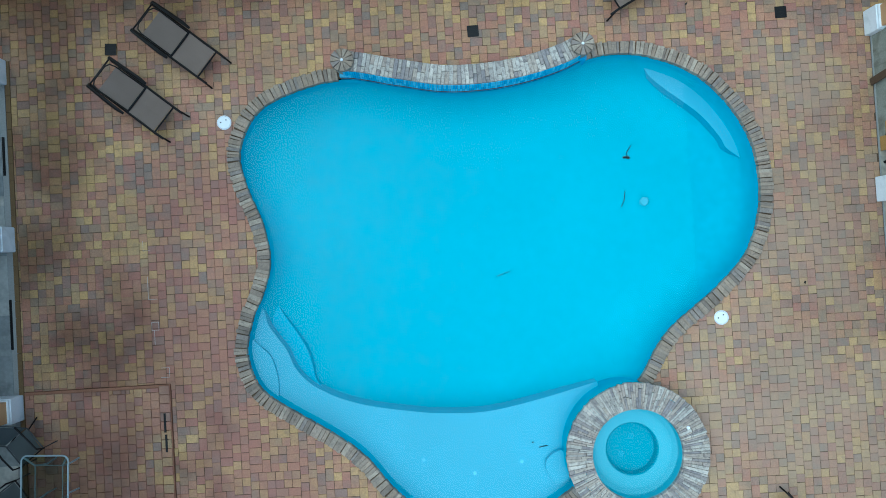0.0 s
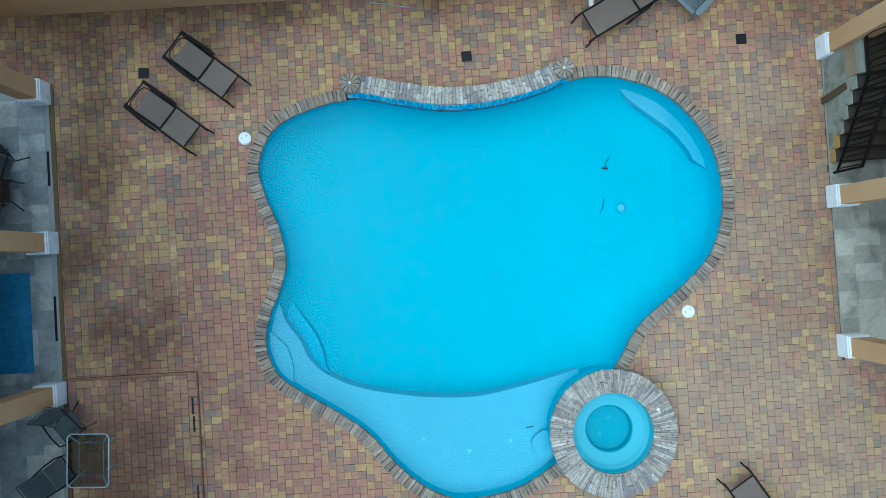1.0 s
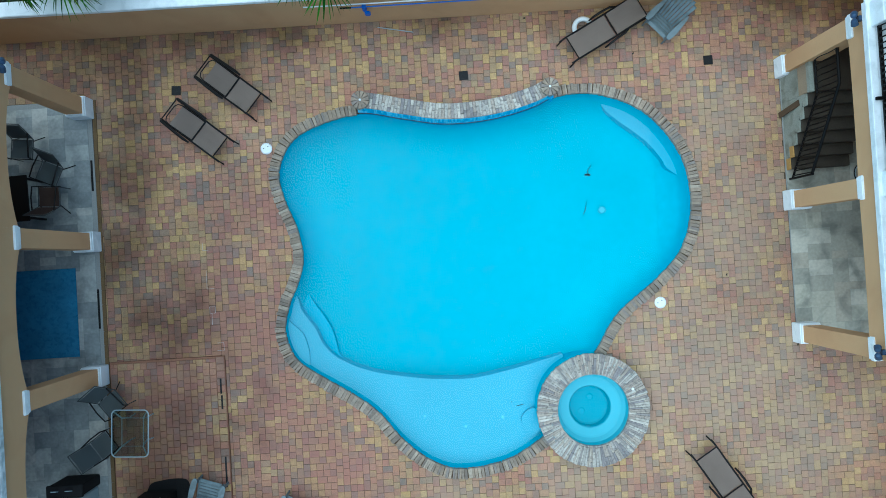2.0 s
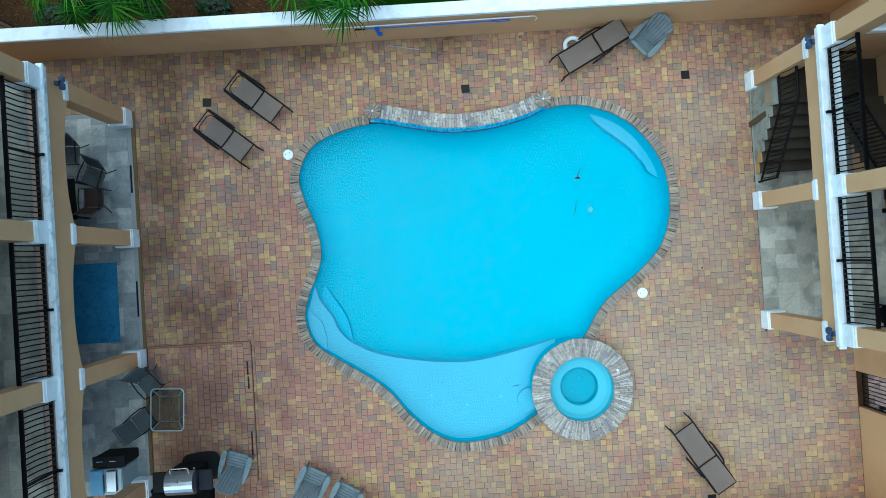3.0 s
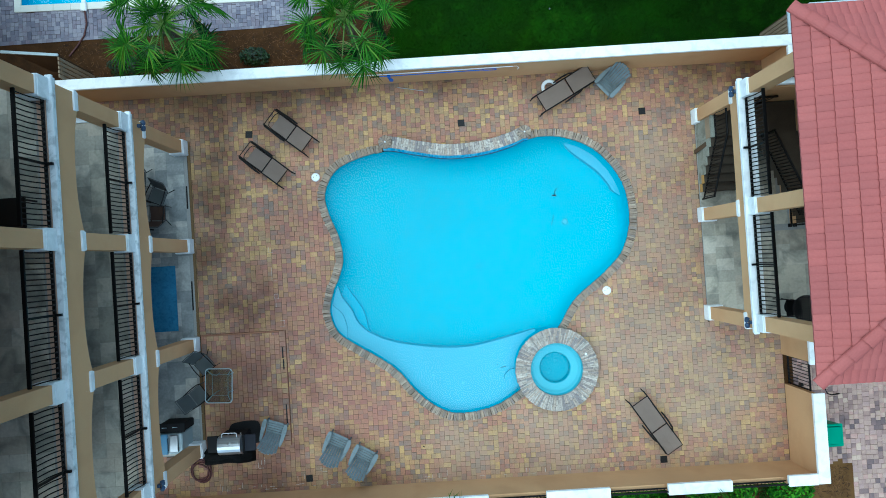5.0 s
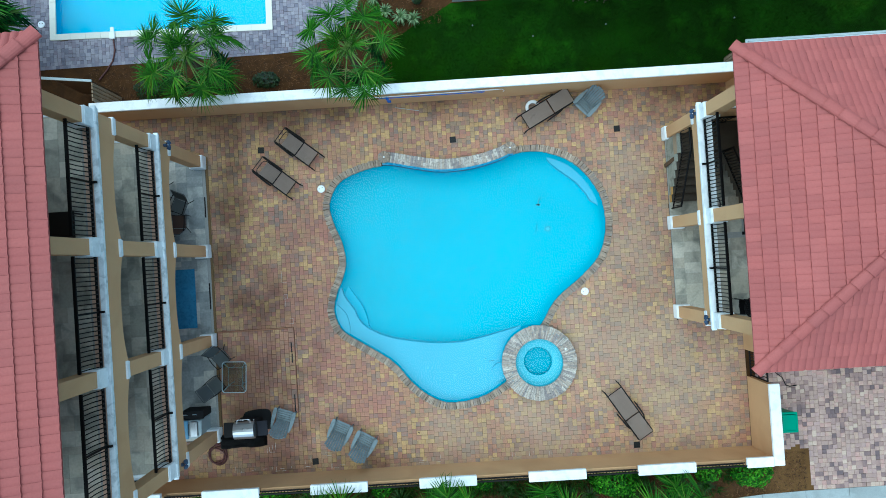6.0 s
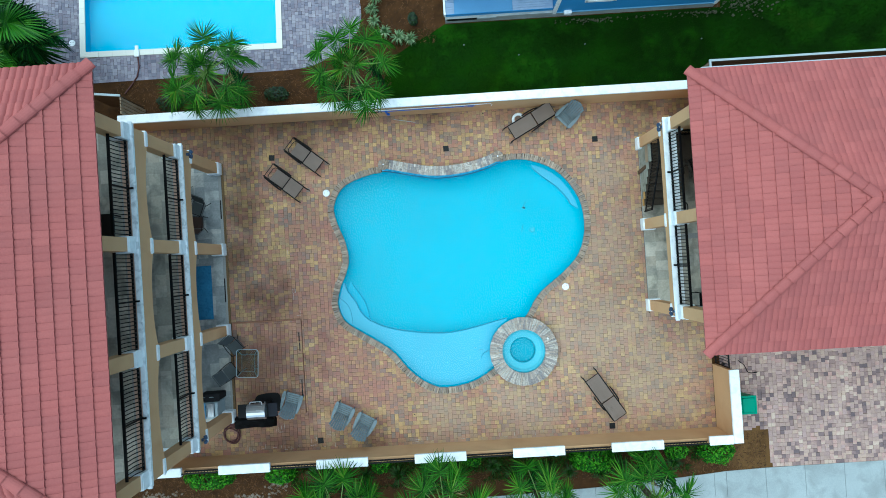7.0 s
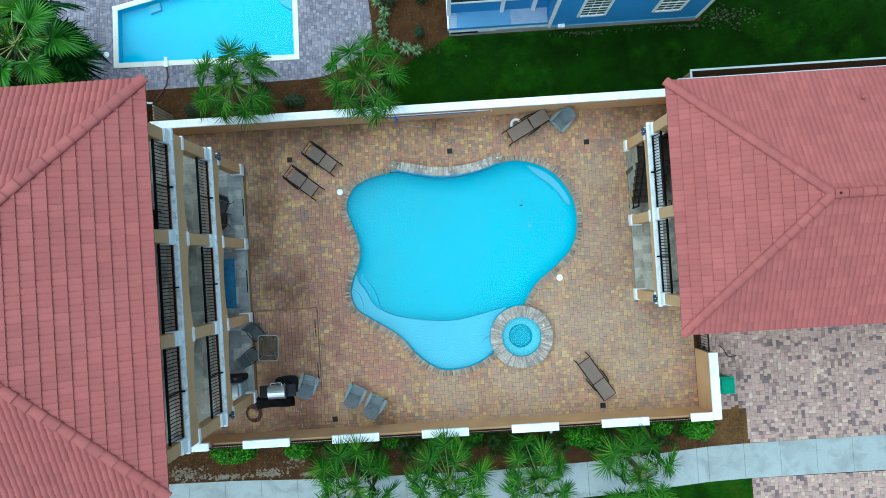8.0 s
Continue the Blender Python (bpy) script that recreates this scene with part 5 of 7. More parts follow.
part("rug_field", new_box(-0.93, -1.08, 0, 0.53, 1.08, 0.012), "rug", rug)
part("rug_border", box(box(box(box(bmesh.new(), -0.97, -1.12, 0, -0.93, 1.12, 0.014), 0.53, -1.12, 0, 0.57, 1.12, 0.014), -0.93, -1.12, 0, 0.53, -1.08, 0.014), -0.93, 1.08, 0, 0.53, 1.12, 0.014), "rug", rug)

# square floor drains
for x, y in ((0.76, 4.60), (7.00, 4.62), (-6.57, 4.66), (6.95, -7.33), (-5.17, -7.24)):
    d = thing("floor_drain", "square black drain grate set in the pavers", "drain", pose(x, y, 0, 0, 0, random.uniform(-3, 3)), "floor drains")
    part("drain_pan", new_box(-0.105, -0.105, -0.03, 0.105, 0.105, 0.010), "drain", d)
    part("drain_frame", box(box(box(box(bmesh.new(), -0.115, -0.115, -0.02, -0.10, 0.115, 0.016), 0.10, -0.115, -0.02, 0.115, 0.115, 0.016), -0.10, -0.115, -0.02, 0.10, -0.10, 0.016), -0.10, 0.10, -0.02, 0.10, 0.115, 0.016), "drain", d)
    for k in range(6):
        part("grate_bar", new_box(-0.10, -0.085 + k * 0.032, 0.008, 0.10, -0.073 + k * 0.032, 0.014), "drain", d)

# skimmer lids
for x, y in ((-4.36, 3.04), (5.385, -1.465)):
    d = thing("skimmer_lid", "round white skimmer lid set in the pavers", "lid", pose(x, y, 0, 0, 0, random.uniform(0, 90)), "skimmer lids")
    part("lid_disc", lathe(bmesh.new(), [(0, 0.018), (0.12, 0.018), (0.128, 0.014), (0.132, -0.01)], 32), "white_plastic", d)
    part("lid_ring", lathe(bmesh.new(), [(0.134, -0.02), (0.134, 0.012), (0.145, 0.01), (0.147, -0.02)], 32), "white_plastic", d)
    for s in (-1, 1):
        part("finger_hole", new_tube([(s * 0.06, 0.03, 0.012), (s * 0.06, 0.03, 0.02)], 0.014, 10), "drain", d)

# slot drains
for x, ya, yb, z in ((-8.82, 2.23, 3.01, 0.02), (-8.82, -1.27, -0.27, 0.02), (-5.82, -3.08, -2.70, 0.072), (-5.81, -3.47, -3.12, 0.072), (-5.80, -5.42, -4.66, 0.072)):
    d = thing("slot_drain", "narrow black slot drain in the paving edge", "drain", pose(x, (ya + yb) / 2, z), "slot drains")
    part("slot_frame", new_box(-0.022, -(yb - ya) / 2, -0.03, 0.022, (yb - ya) / 2, 0.004), "drain", d)
    for k in range(int((yb - ya) / 0.1)):
        part("slot_rib", new_box(-0.018, -(yb - ya) / 2 + 0.05 + k * 0.1, 0.004, 0.018, -(yb - ya) / 2 + 0.06 + k * 0.1, 0.008), "drain", d)

# life ring under the lounger
ring_pts = [(3.86 + 0.22 * math.cos(2 * math.pi * k / 36), 5.62 + 0.22 * math.sin(2 * math.pi * k / 36), 0.07) for k in range(36)]
lr = thing("life_ring", "white life ring lying on the pavers behind a lounger", "life ring")
part("ring_body", new_tube(ring_pts, 0.062, 12, True), "white_plastic", lr, smooth=True)

# pool poles on the north wall
pole = thing("pool_pole", "long white and blue telescopic pool pole on wall hooks", "pole")
part("pole_tube", new_tube([(-2.95, 6.04, 1.30), (2.5, 6.05, 1.30)], 0.017, 8), "white_plastic", pole)
part("hook", new_tube([(2.5, 6.05, 1.30), (2.62, 6.05, 1.30), (2.70, 6.02, 1.22), (2.66, 6.0, 1.12)], 0.01, 6), "white_plastic", pole)
brush = thing("pool_net", "blue pool pole with a net handle hanging on the wall", "pool net")
part("pole_tube", new_tube([(-1.95, 6.02, 1.17), (1.5, 6.03, 1.17)], 0.016, 8), "blue_plastic", brush)
part("grip", new_tube([(-2.12, 6.02, 1.17), (-1.85, 6.02, 1.17)], 0.022, 8), "grill_black", brush)
part("net_frame", new_tube([(1.45, 6.03, 1.17), (1.6, 6.0, 1.2), (1.9, 6.0, 1.2), (2.0, 6.03, 1.17), (1.9, 6.06, 1.14), (1.6, 6.06, 1.14)], 0.012, 6, True), "blue_plastic", brush)
part("strap", box(box(bmesh.new(), -1.60, 5.98, 0.95, -1.50, 6.10, 1.2, bevel=0.02), -1.56, 5.93, 0.82, -1.42, 6.0, 1.0, bevel=0.02), "blue_plastic", brush)
rod = thing("loose_rod", "thin pale rod lying at the foot of the wall", "rod")
part("rod_tube", new_tube([(-1.35, 5.95, 0.05), (-0.45, 5.78, 0.03)], 0.012, 6), "pale_frame", rod)


def flood_light(x, y, z, sx_, sy_):
    t = thing("flood_light", "blue grey twin head flood light on the beam corner", "lamp", pose(x, y, z), "flood lights")
    part("wall_plate", new_box(-0.05, -0.05, -0.06, 0.05, 0.05, 0.06, bevel=0.01), "lamp_blue", t)
    for k in (-1, 1):
        part("head", lathe(bmesh.new(), [(0, 0.09), (0.045, 0.085), (0.06, 0.05), (0.07, -0.04), (0.05, -0.045), (0, -0.02)], 14), "lamp_blue", t).matrix_basis = pose(sx_ * 0.11, k * 0.085, 0.0, k * 35, sx_ * 40, 0)
        part("arm", new_tube([(0, k * 0.03, 0), (sx_ * 0.09, k * 0.07, 0.01)], 0.016, 6), "bronze", t)


for x, y, z, s in ((-8.64, 4.33, 3.46, 1), (-8.64, -6.0, 3.46, 1), (8.64, 4.30, 3.24, -1), (8.64, -2.42, 3.24, -1)):
    flood_light(x, y, z, s, 1)

# white residue along some joints near the walls
rng = random.Random(3)
spots = thing("joint_residue", "white residue lines along paver joints", "residue", kind="stuff")
bm = bmesh.new()
for k in range(46):
    x = -8.3 + 14.0 * rng.random() ** 1.5
    y = -7.52 + rng.choice((0, 0.09, 0.0)) + rng.uniform(-0.02, 0.02)
    L_ = rng.choice((0.08, 0.17))
    if rng.random() < 0.5:
        box(bm, x, y, 0.002, x + L_, y + 0.008, 0.0045)
    else:
        box(bm, x, y, 0.002, x + 0.008, y + L_, 0.0045)
for cx, cy in ((-6.9, -6.75), (-6.75, -6.6), (-5.45, -7.35), (-4.8, -6.9)):
    for k in range(3):
        x, y = cx + rng.uniform(-0.12, 0.12), cy + rng.uniform(-0.15, 0.15)
        if rng.random() < 0.5:
            box(bm, x, y, 0.002, x + 0.17, y + 0.008, 0.0045)
        else:
            box(bm, x, y, 0.002, x + 0.008, y + 0.17, 0.0045)
for line in (((-6.12, 0.75), (-6.12, 0.55), (-5.98, 0.55)), ((-6.06, 0.03), (-6.06, -0.43), (-5.88, -0.43)), ((-6.02, -0.89), (-5.88, -0.89), (-5.88, -1.05), (-6.02, -1.05), (-6.02, -0.89)),
             ((-5.97, -1.05), (-5.97, -1.34)), ((-5.87, -1.81), (-5.71, -1.81), (-5.71, -2.0), (-5.88, -2.0))):
    for (xa, ya), (xb, yb) in zip(line, line[1:]):
        box(bm, min(xa, xb) - 0.003, min(ya, yb) - 0.003, 0.002, max(xa, xb) + 0.003, max(ya, yb) + 0.003, 0.005 + 0.0004 * rng.random())
part("residue_lines", bm, "efflorescence", spots)

# ---- east building: stairs and balcony things ----
stairs = thing("stairs", "worn grey stone stair with a landing in the stair bay", "stairs", kind="structure")
for k in range(6):
    y0_, zt = 1.70 + 0.28 * k, 0.02 + 0.172 * (k + 1)
    part("step", new_box(8.83 - 0.002 * (k % 2), y0_, 0.02, 10.30, y0_ + 0.28, zt, bevel=0.012), "stair_stone", stairs)
    part("step_end", new_box(8.795, y0_ - 0.015, zt - 0.16, 8.826, y0_ + 0.27, zt + 0.006, bevel=0.006), "ochre_wood" if k < 2 else "stair_side", stairs)
part("side_wall", prism(bmesh.new(), [(1.75, 0.02), (3.38, 0.02), (3.38, 0.94), (3.30, 0.94)], 8.803, 8.822), "stair_side", stairs, "pale weathered stair side").matrix_basis = Matrix(((0, 0, 1, 0), (1, 0, 0, 0), (0, 1, 0, 0), (0, 0, 0, 1)))
part("landing", new_box(8.83, 3.383, 0.02, 11.54, 4.40, 1.224, bevel=0.012), "stair_stone", stairs)
part("landing_side", new_box(8.80, 3.385, 0.02, 8.827, 4.40, 0.74), "stair_side", stairs, "pale weathered stair side")
part("landing_board", new_box(8.805, 3.385, 0.743, 8.827, 4.40, 1.10), "wood", stairs, "weathered tan board")
part("landing_edge", new_box(8.79, 3.37, 1.104, 8.90, 4.40, 1.232, bevel=0.008), "stair_side", stairs, "pale landing edge")
for k in range(12):
    part("step", new_box(10.34 + 0.002 * (k % 2), 3.10 - 0.25 * k, 1.02 + 0.172 * k, 11.54, 3.375 - 0.25 * k, 1.224 + 0.172 * (k + 1), bevel=0.008), "stair_stone", stairs)


def stair_rail(line, label):
    r = thing("stair_railing", label, "railing", group="stair railings")
    part("top_rail", new_tube([(x, y, z + 0.92) for x, y, z in line], 0.036, 8), "black", r)
    part("bottom_rail", new_tube([(x, y, z + 0.12) for x, y, z in line], 0.028, 8), "black", r)
    for (xa, ya, za), (xb, yb, zb) in zip(line, line[1:]):
        d = math.dist((xa, ya, za), (xb, yb, zb))
        c = int(d / 0.125)
        for k in range(c):
            s = (k + 0.5) / c
            x, y, z = xa + (xb - xa) * s, ya + (yb - ya) * s, za + (zb - za) * s
            shared("picket", stair_picket, r, Matrix.Translation((x, y, z)))
    x, y, z = line[0]
    part("newel", new_tube([(x, y, z), (x, y, z + 0.96)], 0.028, 8), "black", r)


stair_picket = mesh_of("picket", new_tube([(0, 0, 0.12), (-0.04, 0, 0.25), (-0.05, 0, 0.4), (0, 0, 0.6), (0, 0, 0.92)], 0.015, 5), "black")
stair_rail([(8.87, 1.46, 0.02), (8.87, 3.30, 1.23), (8.87, 4.14, 1.23)], "black iron stair railing beside stone steps")
stair_rail([(10.32, 3.3, 1.24), (10.32, 0.6, 3.05)], "black iron railing on the upper stair flight")
stair_rail([(9.15, 4.34, 1.23), (10.5, 4.34, 1.23)], "black iron railing at the back of the stair landing")
board = thing("wooden_board", "short brown wooden board leaning against the stair", "board")
part("plank", new_box(-0.016, -0.075, 0.0, 0.016, 0.075, 0.74, bevel=0.006, m=pose(8.70, 3.08, 0.03, -12, 8, 0)), "brown_wood", board)
wheel = thing("bicycle_wheel", "small black spoked wheel standing on the patio floor", "wheel", pose(10.50, 1.50, 0.245))
part("tyre", new_tube([(0, 0.205 * math.cos(2 * math.pi * k / 32), 0.205 * math.sin(2 * math.pi * k / 32)) for k in range(32)], 0.022, 8, True), "grill_black", wheel, "black rubber tyre", True)
part("rim", new_tube([(0, 0.178 * math.cos(2 * math.pi * k / 32), 0.178 * math.sin(2 * math.pi * k / 32)) for k in range(32)], 0.009, 6, True), "pale_frame", wheel, "pale metal rim")
part("hub", new_tube([(-0.035, 0, 0), (0.035, 0, 0)], 0.022, 10), "steel", wheel)
for k in range(12):
    a_ = k * math.pi / 6
    part("spoke", new_tube([(0.02 * (-1) ** k, 0.02 * math.cos(a_), 0.02 * math.sin(a_)), (0, 0.176 * math.cos(a_), 0.176 * math.sin(a_))], 0.003, 4), "steel", wheel)

bistro = thing("bistro_table", "round black lattice metal table on the balcony", "table", pose(9.72, -2.02, 3.47))
part("table_ring", new_tube([(0.36 * math.cos(2 * math.pi * k / 32), 0.36 * math.sin(2 * math.pi * k / 32), 0.72) for k in range(32)], 0.022, 8, True), "black", bistro)
for k in range(-5, 6):
    c = math.sqrt(max(0, 0.36 ** 2 - (k * 0.062) ** 2))
    part("lattice_bar", new_box(k * 0.062 - 0.019, -c, 0.712, k * 0.062 + 0.019, c, 0.722), "black", bistro)
    part("lattice_bar", new_box(-c, k * 0.062 - 0.019, 0.7225, c, k * 0.062 + 0.019, 0.730), "black", bistro)
part("pedestal", new_tube([(0, 0, 0.02), (0, 0, 0.71)], 0.03, 10), "black", bistro)
part("foot", lathe(bmesh.new(), [(0.0, 0.03), (0.2, 0.02), (0.22, 0.0)], 20), "black", bistro)
bchair = thing("bistro_chair", "black metal chair with slim arms on the balcony", "chair", pose(9.62, -2.0, 3.47))
for s in (-1, 1):
    part("arm", new_tube([(-0.52, s * 0.24 + 0.05, 0.62), (-0.2, s * 0.22, 0.62), (0.1, s * 0.22, 0.62)], 0.016, 8), "black", bchair)
    part("leg", new_tube([(-0.4, s * 0.23 + 0.03, 0.61), (-0.42, s * 0.24, 0.0)], 0.014, 8), "black", bchair)
part("seat", new_box(-0.3, -0.22, 0.42, 0.12, 0.22, 0.45, bevel=0.01), "black", bchair)

# dark table on the upper west balcony
ut = thing("balcony_table", "low dark table on the upper balcony", "table", pose(-9.45, 1.48, 7.36))
part("tabletop", new_box(-0.38, -0.38, 0.42, 0.38, 0.38, 0.46, bevel=0.01), "bronze", ut)
for sx_, sy_ in ((-1, -1), (1, -1), (1, 1), (-1, 1)):
    part("leg", new_box(sx_ * 0.33 - 0.02, sy_ * 0.33 - 0.02, 0.0, sx_ * 0.33 + 0.02, sy_ * 0.33 + 0.02, 0.42), "bronze", ut)

# green wheeled bin outside the east wall
wb = thing("wheeled_bin", "green plastic wheeled bin beside the wall", "bin", pose(12.14, -6.54, 0.0))
bm = bmesh.new()
A = [bm.verts.new(p) for p in ((-0.24, -0.28, 0.02), (0.24, -0.28, 0.02), (0.24, 0.28, 0.02), (-0.24, 0.28, 0.02))]
B = [bm.verts.new(p) for p in ((-0.30, -0.34, 0.98), (0.30, -0.34, 0.98), (0.30, 0.34, 0.98), (-0.30, 0.34, 0.98))]
for i in range(4):
    bm.faces.new((A[i], A[(i + 1) % 4], B[(i + 1) % 4], B[i]))
bm.faces.new(list(reversed(A)))
bm.faces.new(B)
part("bin_body", bm, "green_plastic", wb)
part("bin_lid", box(box(bmesh.new(), -0.33, -0.37, 0.985, 0.33, 0.37, 1.03, bevel=0.02), -0.25, -0.29, 1.03, 0.25, 0.29, 1.06, bevel=0.02), "green_plastic", wb)
part("bin_handle", new_tube([(-0.3, 0.3, 1.0), (-0.38, 0.3, 1.0), (-0.38, -0.3, 1.0), (-0.3, -0.3, 1.0)], 0.018, 8), "green_plastic", wb)
for s in (-1, 1):
    part("wheel", new_tube([(-0.27, s * 0.24, 0.1), (-0.27, s * 0.30, 0.1)], 0.1, 14), "grill_black", wb)

# dead leaves on the pavers and a garden hose outside the gate
for i, (x, y) in enumerate(((2.39, 5.98), (7.11, -0.86), (-1.2, -6.4), (5.1, 4.9))):
    bm = bmesh.new()
    rng_l = random.Random(300 + i)
    ring = [bm.verts.new((0.035 * math.cos(t) * rng_l.uniform(0.7, 1.2), 0.02 * math.sin(t) * rng_l.uniform(0.7, 1.2), 0.006 + 0.012 * math.cos(2 * t))) for t in [2 * math.pi * q / 9 for q in range(9)]]
    bm.faces.new(ring)
    bmesh.ops.solidify(bm, geom=bm.faces[:], thickness=0.003)
    lf = tagged(put("dead_leaf", bm, "dirt"), "small curled brown dead leaf on pavers", "leaf", "dead leaves")
    lf.matrix_basis = pose(x, y, 0.004, 0, 0, 77 * i)
gh = thing("garden_hose", "dark garden hose lying on the driveway by the gate", "hose", pose(12.3, -4.94, 0.0))
part("hose_length", new_tube([(0, 0, 0.02), (0.12, -0.1, 0.02), (0.24, -0.2, 0.02), (0.3, -0.35, 0.02), (0.36, -0.5, 0.02), (0.5, -0.55, 0.02), (0.62, -0.54, 0.02)], 0.016, 7), "black", gh)
part("hose_nozzle", new_tube([(0.62, -0.54, 0.02), (0.70, -0.53, 0.025), (0.76, -0.52, 0.03)], [0.02, 0.026, 0.018], 8), "black", gh)

# ---- outside the walls ----
# neighbouring pool
nb = thing("neighbour_pool", "straight sided pool with pale coping beyond the wall", "pool", kind="structure")
bm = bmesh.new()
k_ = len(POOL_B)
low = [bm.verts.new((x, y, -0.42)) for x, y in POOL_B]
top = [bm.verts.new((x, y, -0.02)) for x, y in POOL_B]
for i in range(k_):
    bm.faces.new((low[i], top[i], top[(i + 1) % k_], low[(i + 1) % k_]))
f = bm.faces.new(low)
bmesh.ops.recalc_face_normals(bm, faces=bm.faces)
bmesh.ops.reverse_faces(bm, faces=bm.faces)
part("basin", bm, "plaster_b", nb)
for i in range(k_):
    a_, b_ = POOL_B[i], POOL_B[(i + 1) % k_]
    L_ = math.dist(a_, b_)
    c = max(1, round(L_ / 0.6))
    h = heading(a_, b_)
    for q in range(c):
        s = (q + 0.5) / c
        part("coping_slab", new_box(-L_ / c / 2 + 0.002 - 0.2 * (q == 0), -0.21, -0.03, L_ / c / 2 - 0.002 + 0.2 * (q == c - 1), 0.03, 0.03, bevel=0.008), "pool_white", nb).matrix_basis = pose(a_[0] + (b_[0] - a_[0]) * s, a_[1] + (b_[1] - a_[1]) * s, 0.004 * (i % 2), 0, 0, h)
bm = bmesh.new()
bm.faces.new([bm.verts.new((x, y, -0.1)) for x, y in POOL_B])
w_b = structure("neighbour_water", bm, "water", "clear still pool water", "water")
w_b.visible_shadow = False
part("corner_step", prism(bmesh.new(), spline([(-5.9, 12.7), (-5.9, 11.75), (-6.4, 11.85), (-6.75, 12.2), (-6.9, 12.7)], 4, True), -0.42, -0.26), "plaster_shelf", nb)
part("bench_step", prism(bmesh.new(), [(-12.75, 11.95), (-12.25, 12.1), (-12.3, 12.45), (-12.85, 12.33)], -0.42, -0.28), "plaster_shelf", nb)
sk = thing("skimmer_lid", "round white skimmer lid in the neighbouring deck", "lid", pose(-14.75, 10.05, 0.0), "skimmer lids")
part("lid_disc", lathe(bmesh.new(), [(0, 0.018), (0.12, 0.018), (0.132, 0.012), (0.14, -0.01)], 28), "white_plastic", sk)
for s in (-1, 1):
    part("finger_hole", new_tube([(s * 0.05, 0.03, 0.012), (s * 0.05, 0.03, 0.02)], 0.016, 10), "drain", sk)
hb = thing("hose_fitting", "white pool fitting with a maroon hose on the coping", "fitting", pose(-12.0, 9.55, 0.03))
part("fitting_body", box(box(bmesh.new(), -0.1, -0.28, 0.0, 0.1, 0.0, 0.08, bevel=0.015), -0.07, 0.0, 0.0, 0.07, 0.2, 0.06, bevel=0.015), "white_plastic", hb)
part("hose", new_tube([(0.03, -0.28, 0.03), (0.05, -0.7, 0.0), (-0.05, -1.1, 0.0), (-0.3, -1.45, 0.0), (-0.6, -1.8, 0.01)], 0.028, 8), "rubber", hb, "maroon hose")


# ---- palms ----
def frond_mesh(name, stalk, blade, leaflets, spread, droop, mat, seed, half=0.020, bend=40, fused=False, stalk_mat="stalk", rib=0.42):
    """A palmetto leaf: an arching stalk along +x runs on as a down-curved midrib; leaflets leave it on both sides, point forward and hang at their ends."""
    rng = random.Random(seed)
    bm = bmesh.new()
    pts = [Vector((stalk * q, 0, -0.16 * stalk * q * q)) for q in (0, 0.35, 0.7, 1.0)]
    tube(bm, pts, [0.022, 0.017, 0.013, 0.010], 5)
    for f in bm.faces:
        f.material_index = 1
    # the midrib, bending down along its way
    rib_len = blade * (0.22 if fused else rib)
    ribs, p, down = [], pts[-1].copy(), radians(17)
    for q in range(7):
        ribs.append((p.copy(), down))
        p += Vector((math.cos(down), 0, -math.sin(down))) * rib_len / 6
        down += radians(bend) / 6
    steps = ((0.0, 0.35), (0.22, 1.15), (0.5, 1.25), (0.78, 0.75), (1.0, 0.05)) if fused else ((0.0, 0.5), (0.25, 1.0), (0.5, 0.95), (0.75, 0.6), (1.0, 0.05))
    for k in range(leaflets):
        t = k / (leaflets - 1) * 2 - 1
        at = (1 - abs(t)) ** 0.9 * 6
        i0 = min(int(at), 5)
        (pa, da), (pb, db) = ribs[i0], ribs[i0 + 1]
        root, dn = pa.lerp(pb, at - i0), da + (db - da) * (at - i0)
        a = radians(spread) * (abs(t) ** 0.85) * (1 if t > 0 else -1) + rng.uniform(-0.09, 0.09) * (0.25 if fused else 1)
        tangent, up = Vector((math.cos(dn), 0, -math.sin(dn))), Vector((math.sin(dn), 0, math.cos(dn)))
        lift = 0.22 * abs(math.sin(a)) + rng.uniform(-0.12, 0.16) * (0.3 if fused else 1)
        d = (tangent * math.cos(a) + Vector((0, 1, 0)) * math.sin(a) + up * lift).normalized()
        side = d.cross(Vector((0, 0, 1))).normalized()
        L = blade * (0.84 - 0.20 * abs(t) ** 2.5) * rng.uniform(0.88, 1.08)
        own = droop * rng.uniform(0.65, 1.35)
        prev = None
        for q, ww in steps:
            over = max(0, q - 0.30)
            c = root + d * L * q * (1 - 0.32 * min(own, 1.3) * over) - Vector((0, 0, 0.85 * own * L * over ** 1.6)) + side * rng.uniform(-0.008, 0.008)
            row = [bm.verts.new(c + side * half * ww * e_ + Vector((0, 0, dz))) for e_, dz in ((-1, 0.0), (0, -0.6 * half * ww), (1, 0.0))]
            if prev:
                for i in range(2):
                    bm.faces.new((prev[i], row[i], row[i + 1], prev[i + 1]))
            prev = row
    me = mesh_of(name, bm, mat)
    me.materials.append(M[stalk_mat])
    return me


def fan(stalk, blade, spread, droop, mat, seed, bend, stalk_mat="stalk"):
    """A narrow-fingered fan leaf: a tuft of stiff leaflets at the end of its stalk."""
    return frond_mesh("frond", stalk, blade, 36, spread, droop, mat, seed, 0.0125, bend, False, stalk_mat, 0.24)


FRONDS = [fan(0.86, 0.66, 136, 0.50, "frond", 1, 46), fan(0.94, 0.62, 128, 0.65, "frond", 2, 52), fan(0.80, 0.68, 142, 0.40, "frond_pale", 3, 40), fan(0.72, 0.70, 132, 0.75, "frond", 8, 58)]
